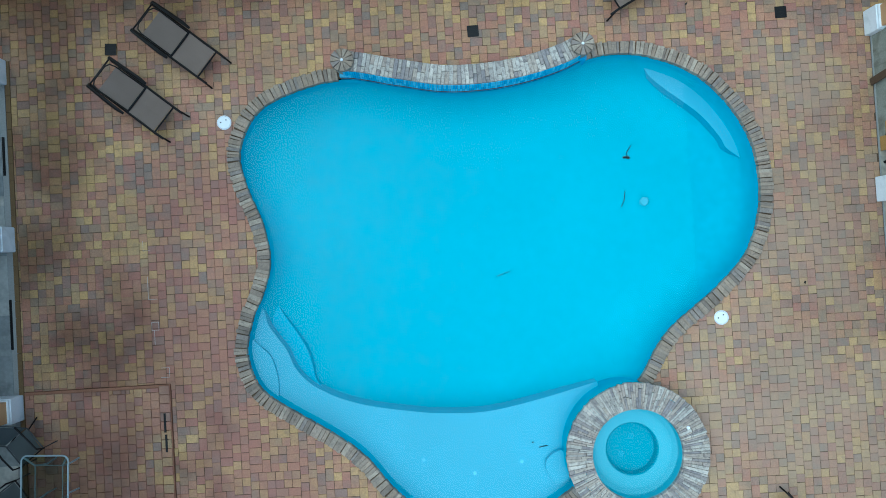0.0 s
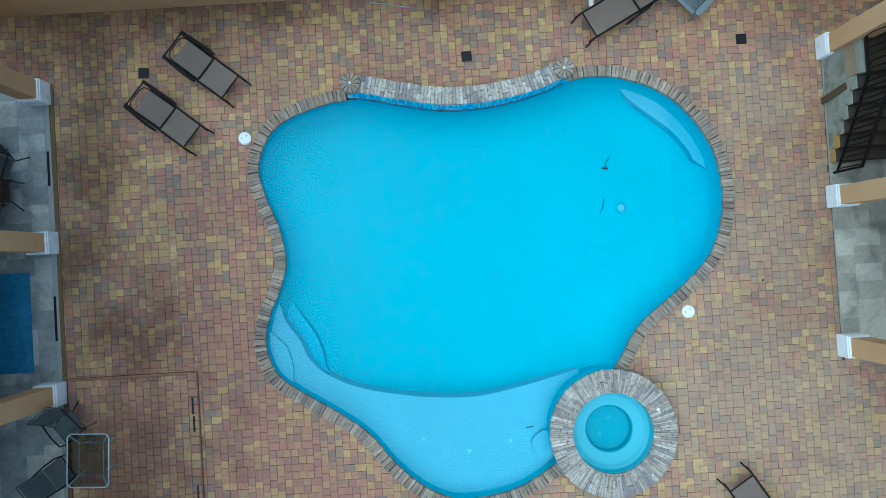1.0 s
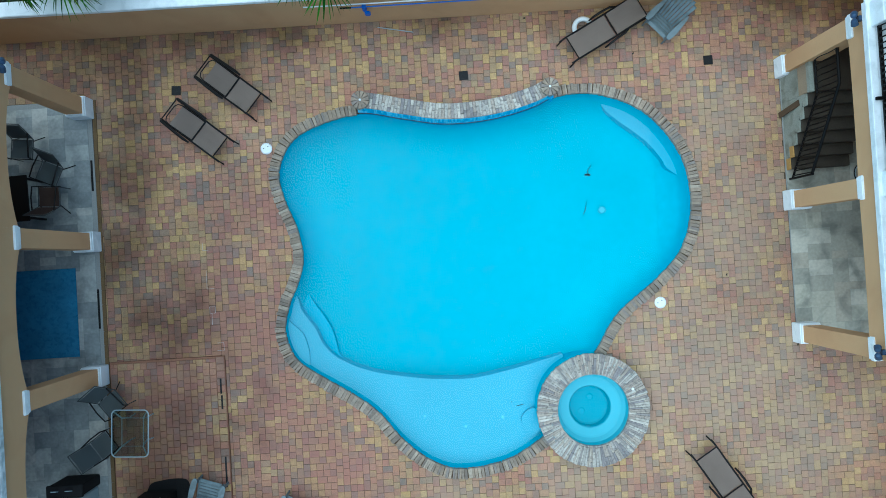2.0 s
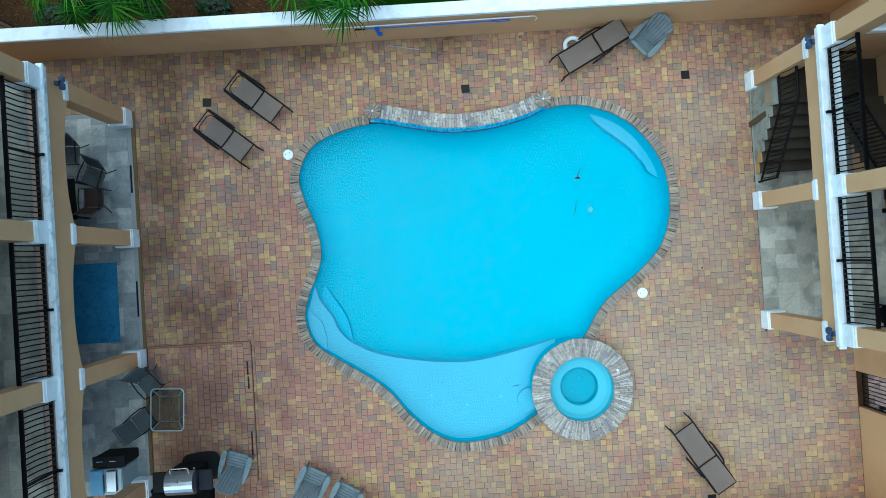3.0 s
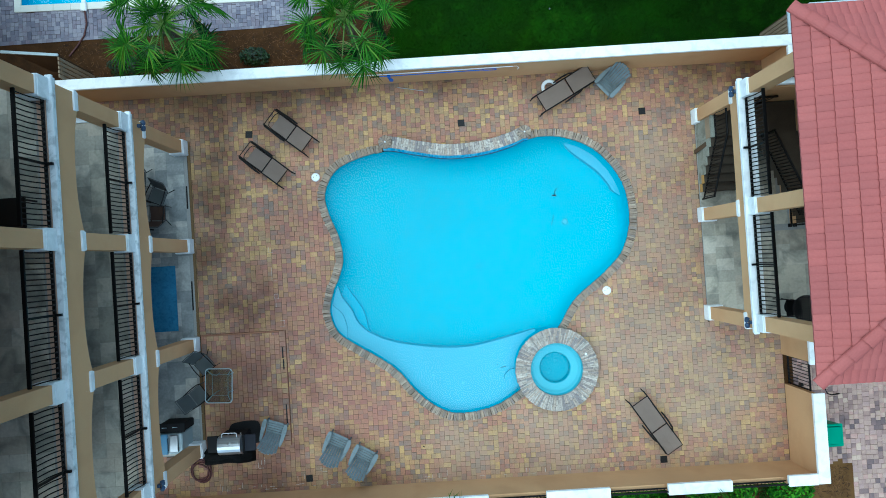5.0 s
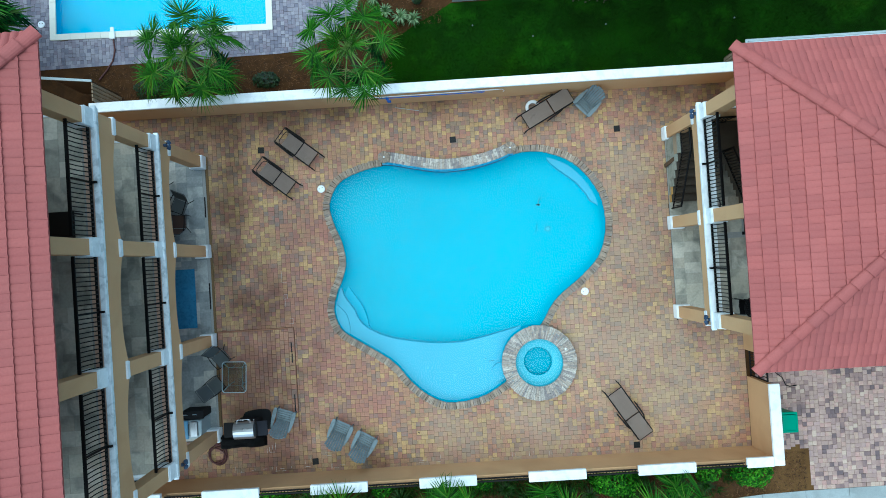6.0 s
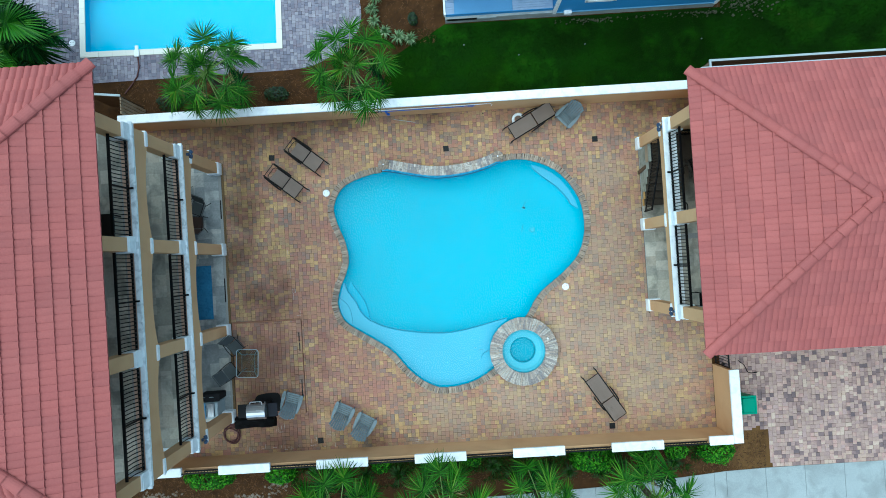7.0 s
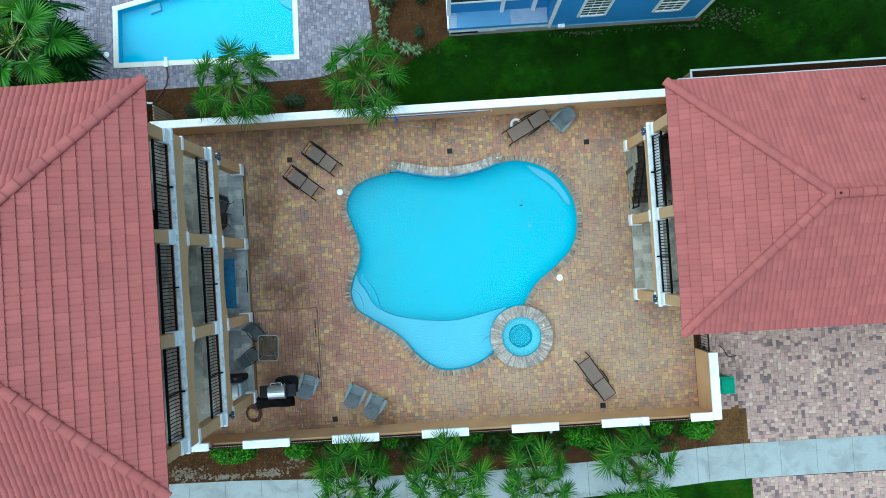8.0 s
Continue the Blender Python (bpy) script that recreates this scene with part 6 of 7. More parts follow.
YOUNG = [fan(0.34, 0.60, 110, 0.30, "frond_pale", 11, 24), fan(0.28, 0.56, 104, 0.40, "frond", 12, 28)]
DRY = frond_mesh("frond", 0.6, 0.7, 20, 70, 1.3, "frond_dry", 4)
FANS = [frond_mesh("frond", 1.05, 1.10, 40, 122, 0.30, "fan_bright", 5, 0.030, 30, True, "stalk_pale"), frond_mesh("frond", 0.95, 1.02, 38, 128, 0.42, "fan_bright", 6, 0.030, 40, True, "stalk_pale"), frond_mesh("frond", 1.2, 1.06, 38, 116, 0.38, "frond_pale", 7, 0.030, 36, True, "stalk_pale")]
# lower fronds: shade inside the crown is put into a darker green
SHADED = [fan(0.70, 0.68, 134, 0.70, "frond_shaded", 13, 52, "stalk_shaded"), fan(0.62, 0.70, 140, 0.85, "frond_shaded", 14, 58, "stalk_shaded")]
UNDER = [frond_mesh("frond", 1.35, 1.15, 36, 110, 0.8, "frond_shaded", 9, 0.026, 42, True, "stalk_shaded"), frond_mesh("frond", 1.2, 1.2, 36, 116, 1.0, "frond_shaded", 10, 0.026, 48, True, "stalk_shaded")]


def crown_of(p, top, size, seed, layers):
    """Fronds in layers (meshes, count, steepest, flattest, scale), turned by the golden angle."""
    rng = random.Random(seed)
    k = 0
    for meshes, count, up0, up1, scale in layers:
        for i in range(count):
            k += 1
            up = up0 + (up1 - up0) * (i + 0.5) / count + rng.uniform(-7, 7)
            az = k * 137.5 + seed * 31 + rng.uniform(-20, 20)
            sc = size * scale * rng.uniform(0.82, 1.12)
            shared("frond", rng.choice(meshes), p, Matrix.Translation((top[0], top[1], top[2] - 0.05 * rng.random())) @ pose(0, 0, 0, rng.uniform(-22, 22), -up, az) @ Matrix.Diagonal((sc, sc, sc, 1)))


def palm(x, y, h, crown, label, seed, layers, r=0.13, lean=(0, 0), group="palms"):
    p = thing("palm_tree", label, "palm", pose(x, y, 0), group)
    line = [(lean[0] * s * s, lean[1] * s * s, h * s) for s in (0, 0.2, 0.4, 0.6, 0.8, 1.0)]
    bm = new_tube(line, [r * 1.25, r * 1.05, r, r, r * 1.05, r * 0.8], 12)
    for v in bm.verts:
        v.co += Vector((v.co.x, v.co.y, 0)).normalized() * 0.02 * noise.noise(v.co * 9)
    part("trunk", bm, "trunk", p)
    for k in range(16):   # old leaf bases round the head of the trunk
        a = k * 2.4
        z = h - 0.02 - 0.05 * k
        bx, by = lean[0] * (z / h) ** 2, lean[1] * (z / h) ** 2
        part("boot", new_tube([(bx + r * 0.7 * math.cos(a), by + r * 0.7 * math.sin(a), z - 0.10), (bx + r * 1.9 * math.cos(a), by + r * 1.9 * math.sin(a), z + 0.12)], [0.045, 0.02], 6), "trunk", p)
    crown_of(p, (lean[0], lean[1], h), crown, seed, layers)
    return p


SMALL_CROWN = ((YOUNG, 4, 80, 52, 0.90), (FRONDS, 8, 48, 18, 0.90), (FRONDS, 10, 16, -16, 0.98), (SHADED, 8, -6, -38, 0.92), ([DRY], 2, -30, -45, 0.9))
palm(-7.95, 7.34, 3.2, 1.55, "fan palm with drooping green fronds behind the wall", 21, SMALL_CROWN)
palm(-2.58, 7.24, 3.2, 1.56, "fan palm with drooping green fronds over the wall", 22, SMALL_CROWN)
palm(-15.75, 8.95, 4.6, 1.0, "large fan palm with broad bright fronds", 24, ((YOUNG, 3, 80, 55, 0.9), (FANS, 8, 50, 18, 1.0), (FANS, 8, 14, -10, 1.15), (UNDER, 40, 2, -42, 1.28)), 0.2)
for x, y, cr, sd in ((-4.10, -9.44, 1.54, 31), (-0.10, -9.42, 1.52, 38), (3.52, -9.50, 1.44, 33), (7.70, -9.50, 1.48, 35)):
    palm(x, y, 2.6, cr, "young fan palm with narrow green fronds by the pavement", sd, SMALL_CROWN, 0.12)


# ---- shrubs and ground plants ----
def shrub(x, y, rx, ry, h, mat, label, seed, leaves=900, size=0.055, name="shrub", category="shrub"):
    rng = random.Random(seed)
    t = thing(name, label, category, pose(x, y, 0), "shrubs")
    bm = bmesh.new()
    for k in range(5):
        a = rng.uniform(0, 6.28)
        tube(bm, [(0.02 * math.cos(a), 0.02 * math.sin(a), -0.02), (rx * 0.35 * math.cos(a), ry * 0.35 * math.sin(a), h * 0.45), (rx * 0.6 * math.cos(a), ry * 0.6 * math.sin(a), h * 0.7)], [0.018, 0.012, 0.006], 5)
    part("stems", bm, "trunk", t)
    verts, faces = [], []
    for k in range(leaves):
        u, v = rng.uniform(0, 6.283), rng.uniform(-0.25, 1.0)
        c = math.sqrt(max(0, 1 - max(v, 0) ** 2))
        lump = 1 + 0.20 * noise.noise(Vector((math.cos(u) * c * 2.2 + seed, math.sin(u) * c * 2.2, v * 2)))
        rr = lump * rng.uniform(0.80, 1.03)
        p = Vector((rx * c * math.cos(u) * rr, ry * c * math.sin(u) * rr, max(0.03, h * (0.35 + 0.65 * v) * rr)))
        nrm = Vector((math.cos(u) * c, math.sin(u) * c, max(v, 0.1) + 0.35)) + Vector((rng.uniform(-0.6, 0.6), rng.uniform(-0.6, 0.6), rng.uniform(-0.3, 0.6)))
        nrm.normalize()
        ax = nrm.orthogonal().normalized()
        ax = Matrix.Rotation(rng.uniform(0, 6.28), 3, nrm) @ ax
        ay = nrm.cross(ax)
        s = size * rng.uniform(0.7, 1.3)
        b0 = len(verts)
        verts += [p - ax * s, p + ay * s * 0.5 + nrm * s * 0.12, p + ax * s, p - ay * s * 0.5 + nrm * s * 0.12]
        faces += [(b0, b0 + 1, b0 + 2), (b0, b0 + 2, b0 + 3)]
    me = bpy.data.meshes.new("foliage")
    me.from_pydata([tuple(v) for v in verts], [], faces)
    me.materials.append(M[mat])
    ob = new("foliage", me)
    ob.parent = t
    return t


for i, (x, y, rx, ry, h, cnt) in enumerate(((-9.75, -8.42, 1.05, 0.48, 0.75, 1500), (-6.85, -8.42, 0.62, 0.42, 0.7, 900), (-2.70, -8.30, 0.42, 0.38, 0.5, 500), (1.05, -8.25, 0.40, 0.36, 0.5, 420), (5.98, -8.52, 0.90, 0.55, 0.85, 1700),
                                            (8.05, -8.28, 0.62, 0.40, 0.65, 900), (9.40, -8.32, 0.48, 0.42, 0.7, 700), (11.05, -8.45, 0.72, 0.55, 0.85, 1400))):
    shrub(x, y, rx, ry, h, "leaf", "rounded bright green shrub in the mulch bed", 40 + i, cnt, 0.06)
for i, (x, y, rx, ry, h) in enumerate(((-10.6, 7.2, 0.55, 0.4, 0.6), (-9.7, 7.6, 0.35, 0.3, 0.4), (-1.6, 12.0, 0.5, 0.7, 0.7), (-0.1, 11.9, 0.35, 0.5, 0.6), (-6.2, 7.3, 0.5, 0.3, 0.4), (-0.3, 10.1, 0.18, 0.25, 0.4))):
    shrub(x, y, rx, ry, h, "leaf_dark", "small dark green shrub in the mulch bed", 60 + i, 500, 0.06)


def tuft(x, y, r, h, mat, label, seed, blades=70, name="grass_tuft", wide=0.012):
    """A tuft of arching strap leaves."""
    rng = random.Random(seed)
    t = thing(name, label, "plant", pose(x, y, 0), "leafy tufts")
    verts, faces = [], []
    for k in range(blades):
        a, reach, hh = rng.uniform(0, 6.283), r * rng.uniform(0.5, 1.05), h * rng.uniform(0.6, 1.1)
        d, s = Vector((math.cos(a), math.sin(a), 0)), Vector((-math.sin(a), math.cos(a), 0))
        b0 = len(verts)
        for q, ww in ((0, 0.7), (0.4, 1.0), (0.75, 0.7), (1.0, 0.1)):
            c = d * reach * q + Vector((0, 0, hh * (1 - (1.35 * q - 0.75) ** 2 / 0.75 * 0.8)))
            c.z = max(c.z - 0.15 * h, -0.02)
            verts += [tuple(c - s * wide * ww), tuple(c + s * wide * ww)]
        for i in range(3):
            faces.append((b0 + 2 * i, b0 + 2 * i + 1, b0 + 2 * i + 3, b0 + 2 * i + 2))
    me = bpy.data.meshes.new("foliage")
    me.from_pydata(verts, [], faces)
    me.materials.append(M[mat])
    ob = new("foliage", me)
    ob.parent = t


for i, (x, y, r, h) in enumerate(((-4.7, -8.75, 0.5, 0.5), (-3.3, -8.7, 0.5, 0.5), (-2.0, -8.75, 0.6, 0.55), (0.4, -8.75, 0.55, 0.5), (1.9, -8.6, 0.45, 0.45), (2.7, -8.95, 0.6, 0.6), (4.1, -8.95, 0.6, 0.65), (7.0, -8.8, 0.6, 0.7), (8.3, -8.85, 0.7, 0.7), (6.3, -9.1, 0.5, 0.5), (9.3, -8.9, 0.5, 0.4), (-5.5, -8.5, 0.4, 0.35), (5.0, -9.0, 0.45, 0.45))):
    tuft(x, y, r, h, "leaf_mid", "green tuft of arching leaves in the mulch bed", 80 + i, 80)
for i, (x, y, r) in enumerate(((-2.0, 10.6, 0.34), (-1.9, 10.1, 0.34), (-1.8, 11.1, 0.36), (-2.1, 11.6, 0.36), (-1.5, 9.6, 0.36), (-0.95, 9.35, 0.40), (-0.45, 9.25, 0.38), (-2.2, 12.1, 0.34))):
    tuft(x, y, r, 0.42, "leaf_stripe", "pale striped strap leaf plant along the bed edge", 110 + i, 60, "striped_plant", 0.02)

# grass blades over the lawns near the wall
rng = np.random.default_rng(4)
def lawn_blades(name, x0, y0, x1, y1, count, keep):
    px, py = rng.uniform(x0, x1, count), rng.uniform(y0, y1, count)
    sel = np.array([keep(a, b) for a, b in zip(px, py)])
    px, py = px[sel], py[sel]
    k = len(px)
    a, h, w = rng.uniform(0, 2 * np.pi, k), rng.uniform(0.03, 0.075, k), rng.uniform(0.006, 0.014, k)
    lx, ly = rng.uniform(-0.05, 0.05, k), rng.uniform(-0.05, 0.05, k)
    v = np.empty((k, 3, 3))
    v[:, 0] = np.stack([px - w * np.cos(a), py - w * np.sin(a), np.zeros(k)], 1)
    v[:, 1] = np.stack([px + w * np.cos(a), py + w * np.sin(a), np.zeros(k)], 1)
    v[:, 2] = np.stack([px + lx, py + ly, h], 1)
    me = bpy.data.meshes.new(name)
    me.from_pydata(v.reshape(-1, 3).tolist(), [], np.arange(3 * k).reshape(-1, 3).tolist())
    me.materials.append(M["blade"])
    tagged(new(name, me), "short green mown grass blades", "grass", "", "stuff")


lawn_blades("grass", -1.7, 6.4, 21, 9.7, 60000, lambda x, y: x > -1.1 + 0.4 * math.sin(y * 2) or y < 8)
lawn_blades("grass", 12.6, 9.7, 21, 14, 16000, lambda x, y: True)
lawn_blades("grass", 3.0, -13.5, 13.3, -11.15, 16000, lambda x, y: True)

# mulch chips in the beds
rng2 = random.Random(12)
verts, faces = [], []
for k in range(26000):
    if k % 2:
        x, y = rng2.uniform(-13, 13.2), rng2.uniform(-9.45, -7.85)
        if x > 11.4 and y > -7.9:
            continue
    else:
        x, y = rng2.uniform(-13.0, 0.6), rng2.uniform(6.4, 12.5)
        if x > -1.35 and y < 9.1:
            continue
        if y > 8.2 and (x < -3.2 or inside(x, y, [(-17.5, 8.25), (-5.1, 8.32), (-4.2, 8.6), (-3.0, 9.3), (-2.5, 10.2), (-2.6, 11.8), (-2.9, 16), (-17.5, 16)])):
            continue
    a, L_, w_ = rng2.uniform(0, 6.28), rng2.uniform(0.04, 0.14), rng2.uniform(0.003, 0.0065)
    dx, dy = math.cos(a) * L_ / 2, math.sin(a) * L_ / 2
    ex, ey = -math.sin(a) * w_, math.cos(a) * w_
    z = rng2.uniform(-0.008, 0.006)
    b0 = len(verts)
    verts += [(x - dx - ex, y - dy - ey, z), (x + dx - ex, y + dy - ey, z + rng2.uniform(0, 0.02)), (x + dx + ex, y + dy + ey, z + rng2.uniform(0, 0.02)), (x - dx + ex, y - dy + ey, z)]
    faces.append((b0, b0 + 1, b0 + 2, b0 + 3))
me = bpy.data.meshes.new("mulch")
me.from_pydata(verts, [], faces)
me.materials.append(M["mulch"])
tagged(new("mulch", me), "brown bark and pine needle mulch", "mulch", "", "stuff")

# pale crumbled mortar and sand beside the walk
bm = bmesh.new()
rng6 = random.Random(31)
for cx, cy, rx, ry, count in ((-12.0, -9.35, 0.7, 0.25, 150), (-10.2, -9.55, 0.9, 0.10, 130), (-8.2, -9.5, 0.6, 0.16, 120), (-7.1, -8.9, 0.25, 0.35, 60), (-6.4, -9.65, 0.6, 0.06, 40)):
    for k in range(count):
        x, y, rr = rng6.gauss(cx, rx * 0.6), rng6.gauss(cy, ry * 0.6), rng6.uniform(0.015, 0.075)
        prism(bm, [(x + rr * rng6.uniform(0.6, 1.3) * math.cos(t), y + rr * rng6.uniform(0.5, 1.1) * math.sin(t)) for t in [2 * math.pi * q / 8 for q in range(8)]], -0.02, 0.002 + 0.00003 * k)
tagged(put("sand_patch", bm, "sand"), "pale crumbled sand at the edge of the bed", "sand", "", "stuff")

# low green ground cover between the shrubs
rng3 = random.Random(77)
verts, faces = [], []
for k in range(16000):
    x, y = rng3.uniform(-6.5, 10.5), rng3.uniform(-9.3, -7.95)
    if noise.noise(Vector((x * 0.8, y * 1.6, 3.3))) < -0.08:
        continue
    a, h_, w_ = rng3.uniform(0, 6.28), rng3.uniform(0.05, 0.22), rng3.uniform(0.008, 0.02)
    dx, dy = math.cos(a), math.sin(a)
    b0 = len(verts)
    verts += [(x - dy * w_, y + dx * w_, -0.01), (x + dy * w_, y - dx * w_, -0.01), (x + dx * h_ * 0.9, y + dy * h_ * 0.9, h_)]
    faces.append((b0, b0 + 1, b0 + 2))
me = bpy.data.meshes.new("ground_cover")
me.from_pydata(verts, [], faces)
me.materials.append(M["leaf_mid"])
tagged(new("ground_cover", me), "low green ground cover in the mulch bed", "plants", "", "stuff")

# path light in the bed
pl = thing("path_light", "small round white path light in the bed", "lamp", pose(4.48, -8.27, 0.0))
part("stake", new_tube([(0, 0, 0), (0, 0, 0.4)], 0.012, 8), "bronze", pl)
part("cap", lathe(bmesh.new(), [(0, 0.46), (0.05, 0.44), (0.07, 0.40), (0.06, 0.39), (0, 0.39)], 18), "white_plastic", pl)

# fences
fence = thing("fence", "weathered grey wooden fence with slats beyond the wall", "fence")
part("top_board", prism(bmesh.new(), [(-13.6, 7.26), (-11.80, 7.05), (-11.79, 7.13), (-13.59, 7.35)], 1.95, 2.0), "grey_wood", fence)
for k in range(5):
    part("slat", new_box(-11.80, 6.38 + k * 0.135, 0.05, -11.76, 6.48 + k * 0.135, 2.0), "wood", fence)
part("rail", new_box(-11.825, 6.36, 0.9, -11.802, 7.04, 1.0), "wood", fence)
part("rail", new_box(-11.825, 6.36, 1.7, -11.802, 7.04, 1.8), "wood", fence)
for k in range(9):
    part("slat", new_box(-13.18 + k * 0.155, 7.225 - k * 0.018, 0.05, -13.045 + k * 0.155, 7.245 - k * 0.018, 1.95), "brown_wood", fence)
efence = thing("fence", "dark wooden fence with a pale top rail along the lawn", "fence")
part("top_rail", new_box(11.2, 7.04, 1.72, 24, 7.12, 1.77), "grey_wood", efence)
part("end_rail", new_box(11.2, 6.40, 1.72, 11.28, 7.04, 1.77), "grey_wood", efence)
slat_me = mesh_of("slat", new_box(-0.068, -0.012, 0.02, 0.068, 0.012, 1.72), "brown_wood")
for k in range(5):
    part("slat", new_box(11.21, 6.42 + k * 0.125, 0.02, 11.235, 6.52 + k * 0.125, 1.72), "wood", efence)
for k in range(85):
    shared("slat", slat_me, efence, Matrix.Translation((11.3 + 0.15 * k, 7.06, 0)))

# lawn sprinklers and pale bare spots
for x, y in ((1.78, 8.9), (6.84, 8.62), (11.71, 8.54), (4.05, 8.34)):
    sp = thing("sprinkler", "small pale sprinkler head in the lawn", "sprinkler", pose(x, y, 0.0), "sprinklers")
    part("riser", new_tube([(0, 0, -0.02), (0, 0, 0.07)], 0.018, 10), "grey_plastic", sp)
    part("sprinkler_cap", lathe(bmesh.new(), [(0, 0.085), (0.028, 0.08), (0.03, 0.065), (0, 0.065)], 12), "grey_plastic", sp)

# pale bare spots in the lawn by the house
bm = bmesh.new()
rng5 = random.Random(9)
for k in range(330):
    if k < 170:
        x, y, rr = rng5.gauss(13.7, 0.75), rng5.gauss(9.95, 0.28), rng5.uniform(0.012, 0.05)
    else:
        x, y, rr = rng5.choice((rng5.uniform(5.5, 12.4), rng5.gauss(11.9, 0.3), rng5.gauss(7.4, 0.5))), 9.70 - abs(rng5.gauss(0, 0.10)), rng5.uniform(0.010, 0.04)
    prism(bm, [(x + rr * rng5.uniform(0.6, 1.3) * math.cos(t), y + rr * rng5.uniform(0.5, 1.0) * math.sin(t)) for t in [2 * math.pi * q / 11 for q in range(11)]], 0.0, 0.05 + 0.0001 * k)
tagged(put("bare_patch", bm, "bare_soil"), "pale bare sandy spots in the lawn", "sand", "", "stuff")

# ---- blue house north of the lawn ----
house = thing("blue_house", "blue clapboard house with white trim and a porch", "house")
HX0, HX1, HY = 5.52, 12.30, 9.86
part("foundation", new_box(1.06, HY + 0.02, -0.1, HX1, HY + 8, 0.42), "concrete", house)
part("wall", new_box(HX0, HY + 0.04, 0.42, HX1 - 0.03, HY + 8, 6.2), "siding", house)
board_me = mesh_of("siding_board", new_box(0, -0.012, 0.0, HX1 - HX0 - 0.26, 0.0, 0.135, m=Matrix.Rotation(radians(-4), 4, "X")), "siding")
for k in range(40):
    shared("siding_board", board_me, house, Matrix.Translation((HX0 + 0.13, HY + 0.04, 0.45 + 0.14 * k)))
part("corner_trim", new_box(HX1 - 0.14, HY - 0.0, 0.3, HX1, HY + 0.12, 6.2), "white", house)
part("corner_trim", new_box(HX0, HY - 0.0, 0.3, HX0 + 0.13, HY + 0.12, 6.2), "white", house)
part("base_trim", new_box(HX0 + 0.13, HY - 0.012, 0.40, HX1 - 0.14, HY + 0.04, 0.44), "chest_blue", house)
for wx in (6.72, 9.98):
    win = part("window", new_box(wx, HY - 0.01, 1.5, wx + 1.05, HY + 0.03, 3.1), "glass_dark", house)
    fr_ = bmesh.new()
    for x0, z0, x1, z1 in ((wx - 0.1, 1.38, wx, 3.2), (wx + 1.05, 1.38, wx + 1.15, 3.2), (wx, 3.1, wx + 1.05, 3.2), (wx - 0.06, 1.38, wx + 1.11, 1.5)):
        box(fr_, x0, HY - 0.05, z0, x1, HY + 0.02, z1)
    part("window_frame", fr_, "white", win)
    part("meeting_rail", new_box(wx, HY - 0.035, 2.27, wx + 1.05, HY - 0.0115, 2.33), "white", win)
    for k in range(1, 3):
        part("muntin", new_box(wx + k * 0.35 - 0.011, HY - 0.025, 1.5, wx + k * 0.35 + 0.011, HY - 0.012, 3.1), "white", win)
    for z in (1.77, 2.03, 2.58, 2.84):
        part("muntin", new_box(wx, HY - 0.028, z - 0.011, wx + 1.05, HY - 0.0125, z + 0.011), "white", win)
part("vent_box", new_box(6.3 - 0.35, HY - 0.12, 0.44, 6.25, HY + 0.03, 0.6, bevel=0.01), "white", house)
# porch wing: a ledge of painted boards, a knee wall with a screen above it, and an open foundation
part("porch_base", new_box(1.10, HY + 0.20, 0.42, 5.5, HY + 3.4, 0.58), "siding", house)
part("porch_fascia", new_box(1.08, HY + 0.12, 0.40, 5.5, HY + 0.19, 0.615), "siding", house)
for k in range(7):
    ya = HY + 0.14 + k * 0.098
    part("ledge_board", new_box(1.08, ya, 0.59, 1.44, ya + 0.092, 0.62, bevel=0.004), "ledge_paint", house)
    part("ledge_board", new_box(3.84, ya, 0.59, 5.5, ya + 0.092, 0.62, bevel=0.004), "ledge_paint", house)
part("ledge_panel", new_box(1.445, HY + 0.14, 0.59, 3.835, HY + 0.826, 0.622, bevel=0.004), "porch_floor", house, "flat pale blue ledge panel")
part("porch_wall", new_box(1.2, HY + 0.83, 0.58, 5.5, HY + 0.93, 1.56), "siding", house)
part("porch_screen", new_box(1.2, HY + 0.86, 1.64, 5.5, HY + 0.90, 6.2), "dark_screen", house, "dark insect screen")
for x in (3.38, 4.78):
    part("porch_post", new_box(x, HY + 0.70, 0.622, x + 0.16, HY + 0.83, 6.2), "white", house)
part("porch_rail", new_box(1.16, HY + 0.81, 1.56, 5.5, HY + 0.96, 1.64), "white", house)
part("porch_edge", new_box(1.00, HY + 0.12, 0.40, 1.08, HY + 3.4, 0.66), "white", house)
part("porch_post", new_box(1.02, HY + 0.70, 0.622, 1.18, HY + 0.83, 6.2), "white", house)
part("crawl_opening", new_box(1.14, HY + 0.0, 0.26, 2.36, HY + 0.03, 0.40), "black", house, "dark gap above the foundation")
part("crawl_vent", new_box(2.38, HY + 0.0, 0.30, 3.18, HY + 0.03, 0.40), "grey_wood", house, "pale louvred vent")
part("roof", new_box(0.9, HY + 0.6, 6.2, HX1 + 0.3, HY + 8.3, 6.4), "concrete_dark", house)

# ---- pieces of floors, walls and roofs ----
def stone_mesh(name, x0, y0, x1, y1, z0, z1, c, mat, lean=0.0):
    """A small block with chamfered upper edges."""
    bm = bmesh.new()
    rings = []
    for z, k in ((z0, 0), (z1 - c, 0), (z1, c)):
        rings.append([bm.verts.new((x, y, z + lean * (x - x0))) for x, y in ((x0 + k, y0 + k), (x1 - k, y0 + k), (x1 - k, y1 - k), (x0 + k, y1 - k))])
    for A, B in zip(rings, rings[1:]):
        for k in range(4):
            bm.faces.new((A[k], A[(k + 1) % 4], B[(k + 1) % 4], B[k]))
    bm.faces.new(rings[-1])
    return mesh_of(name, bm, mat)


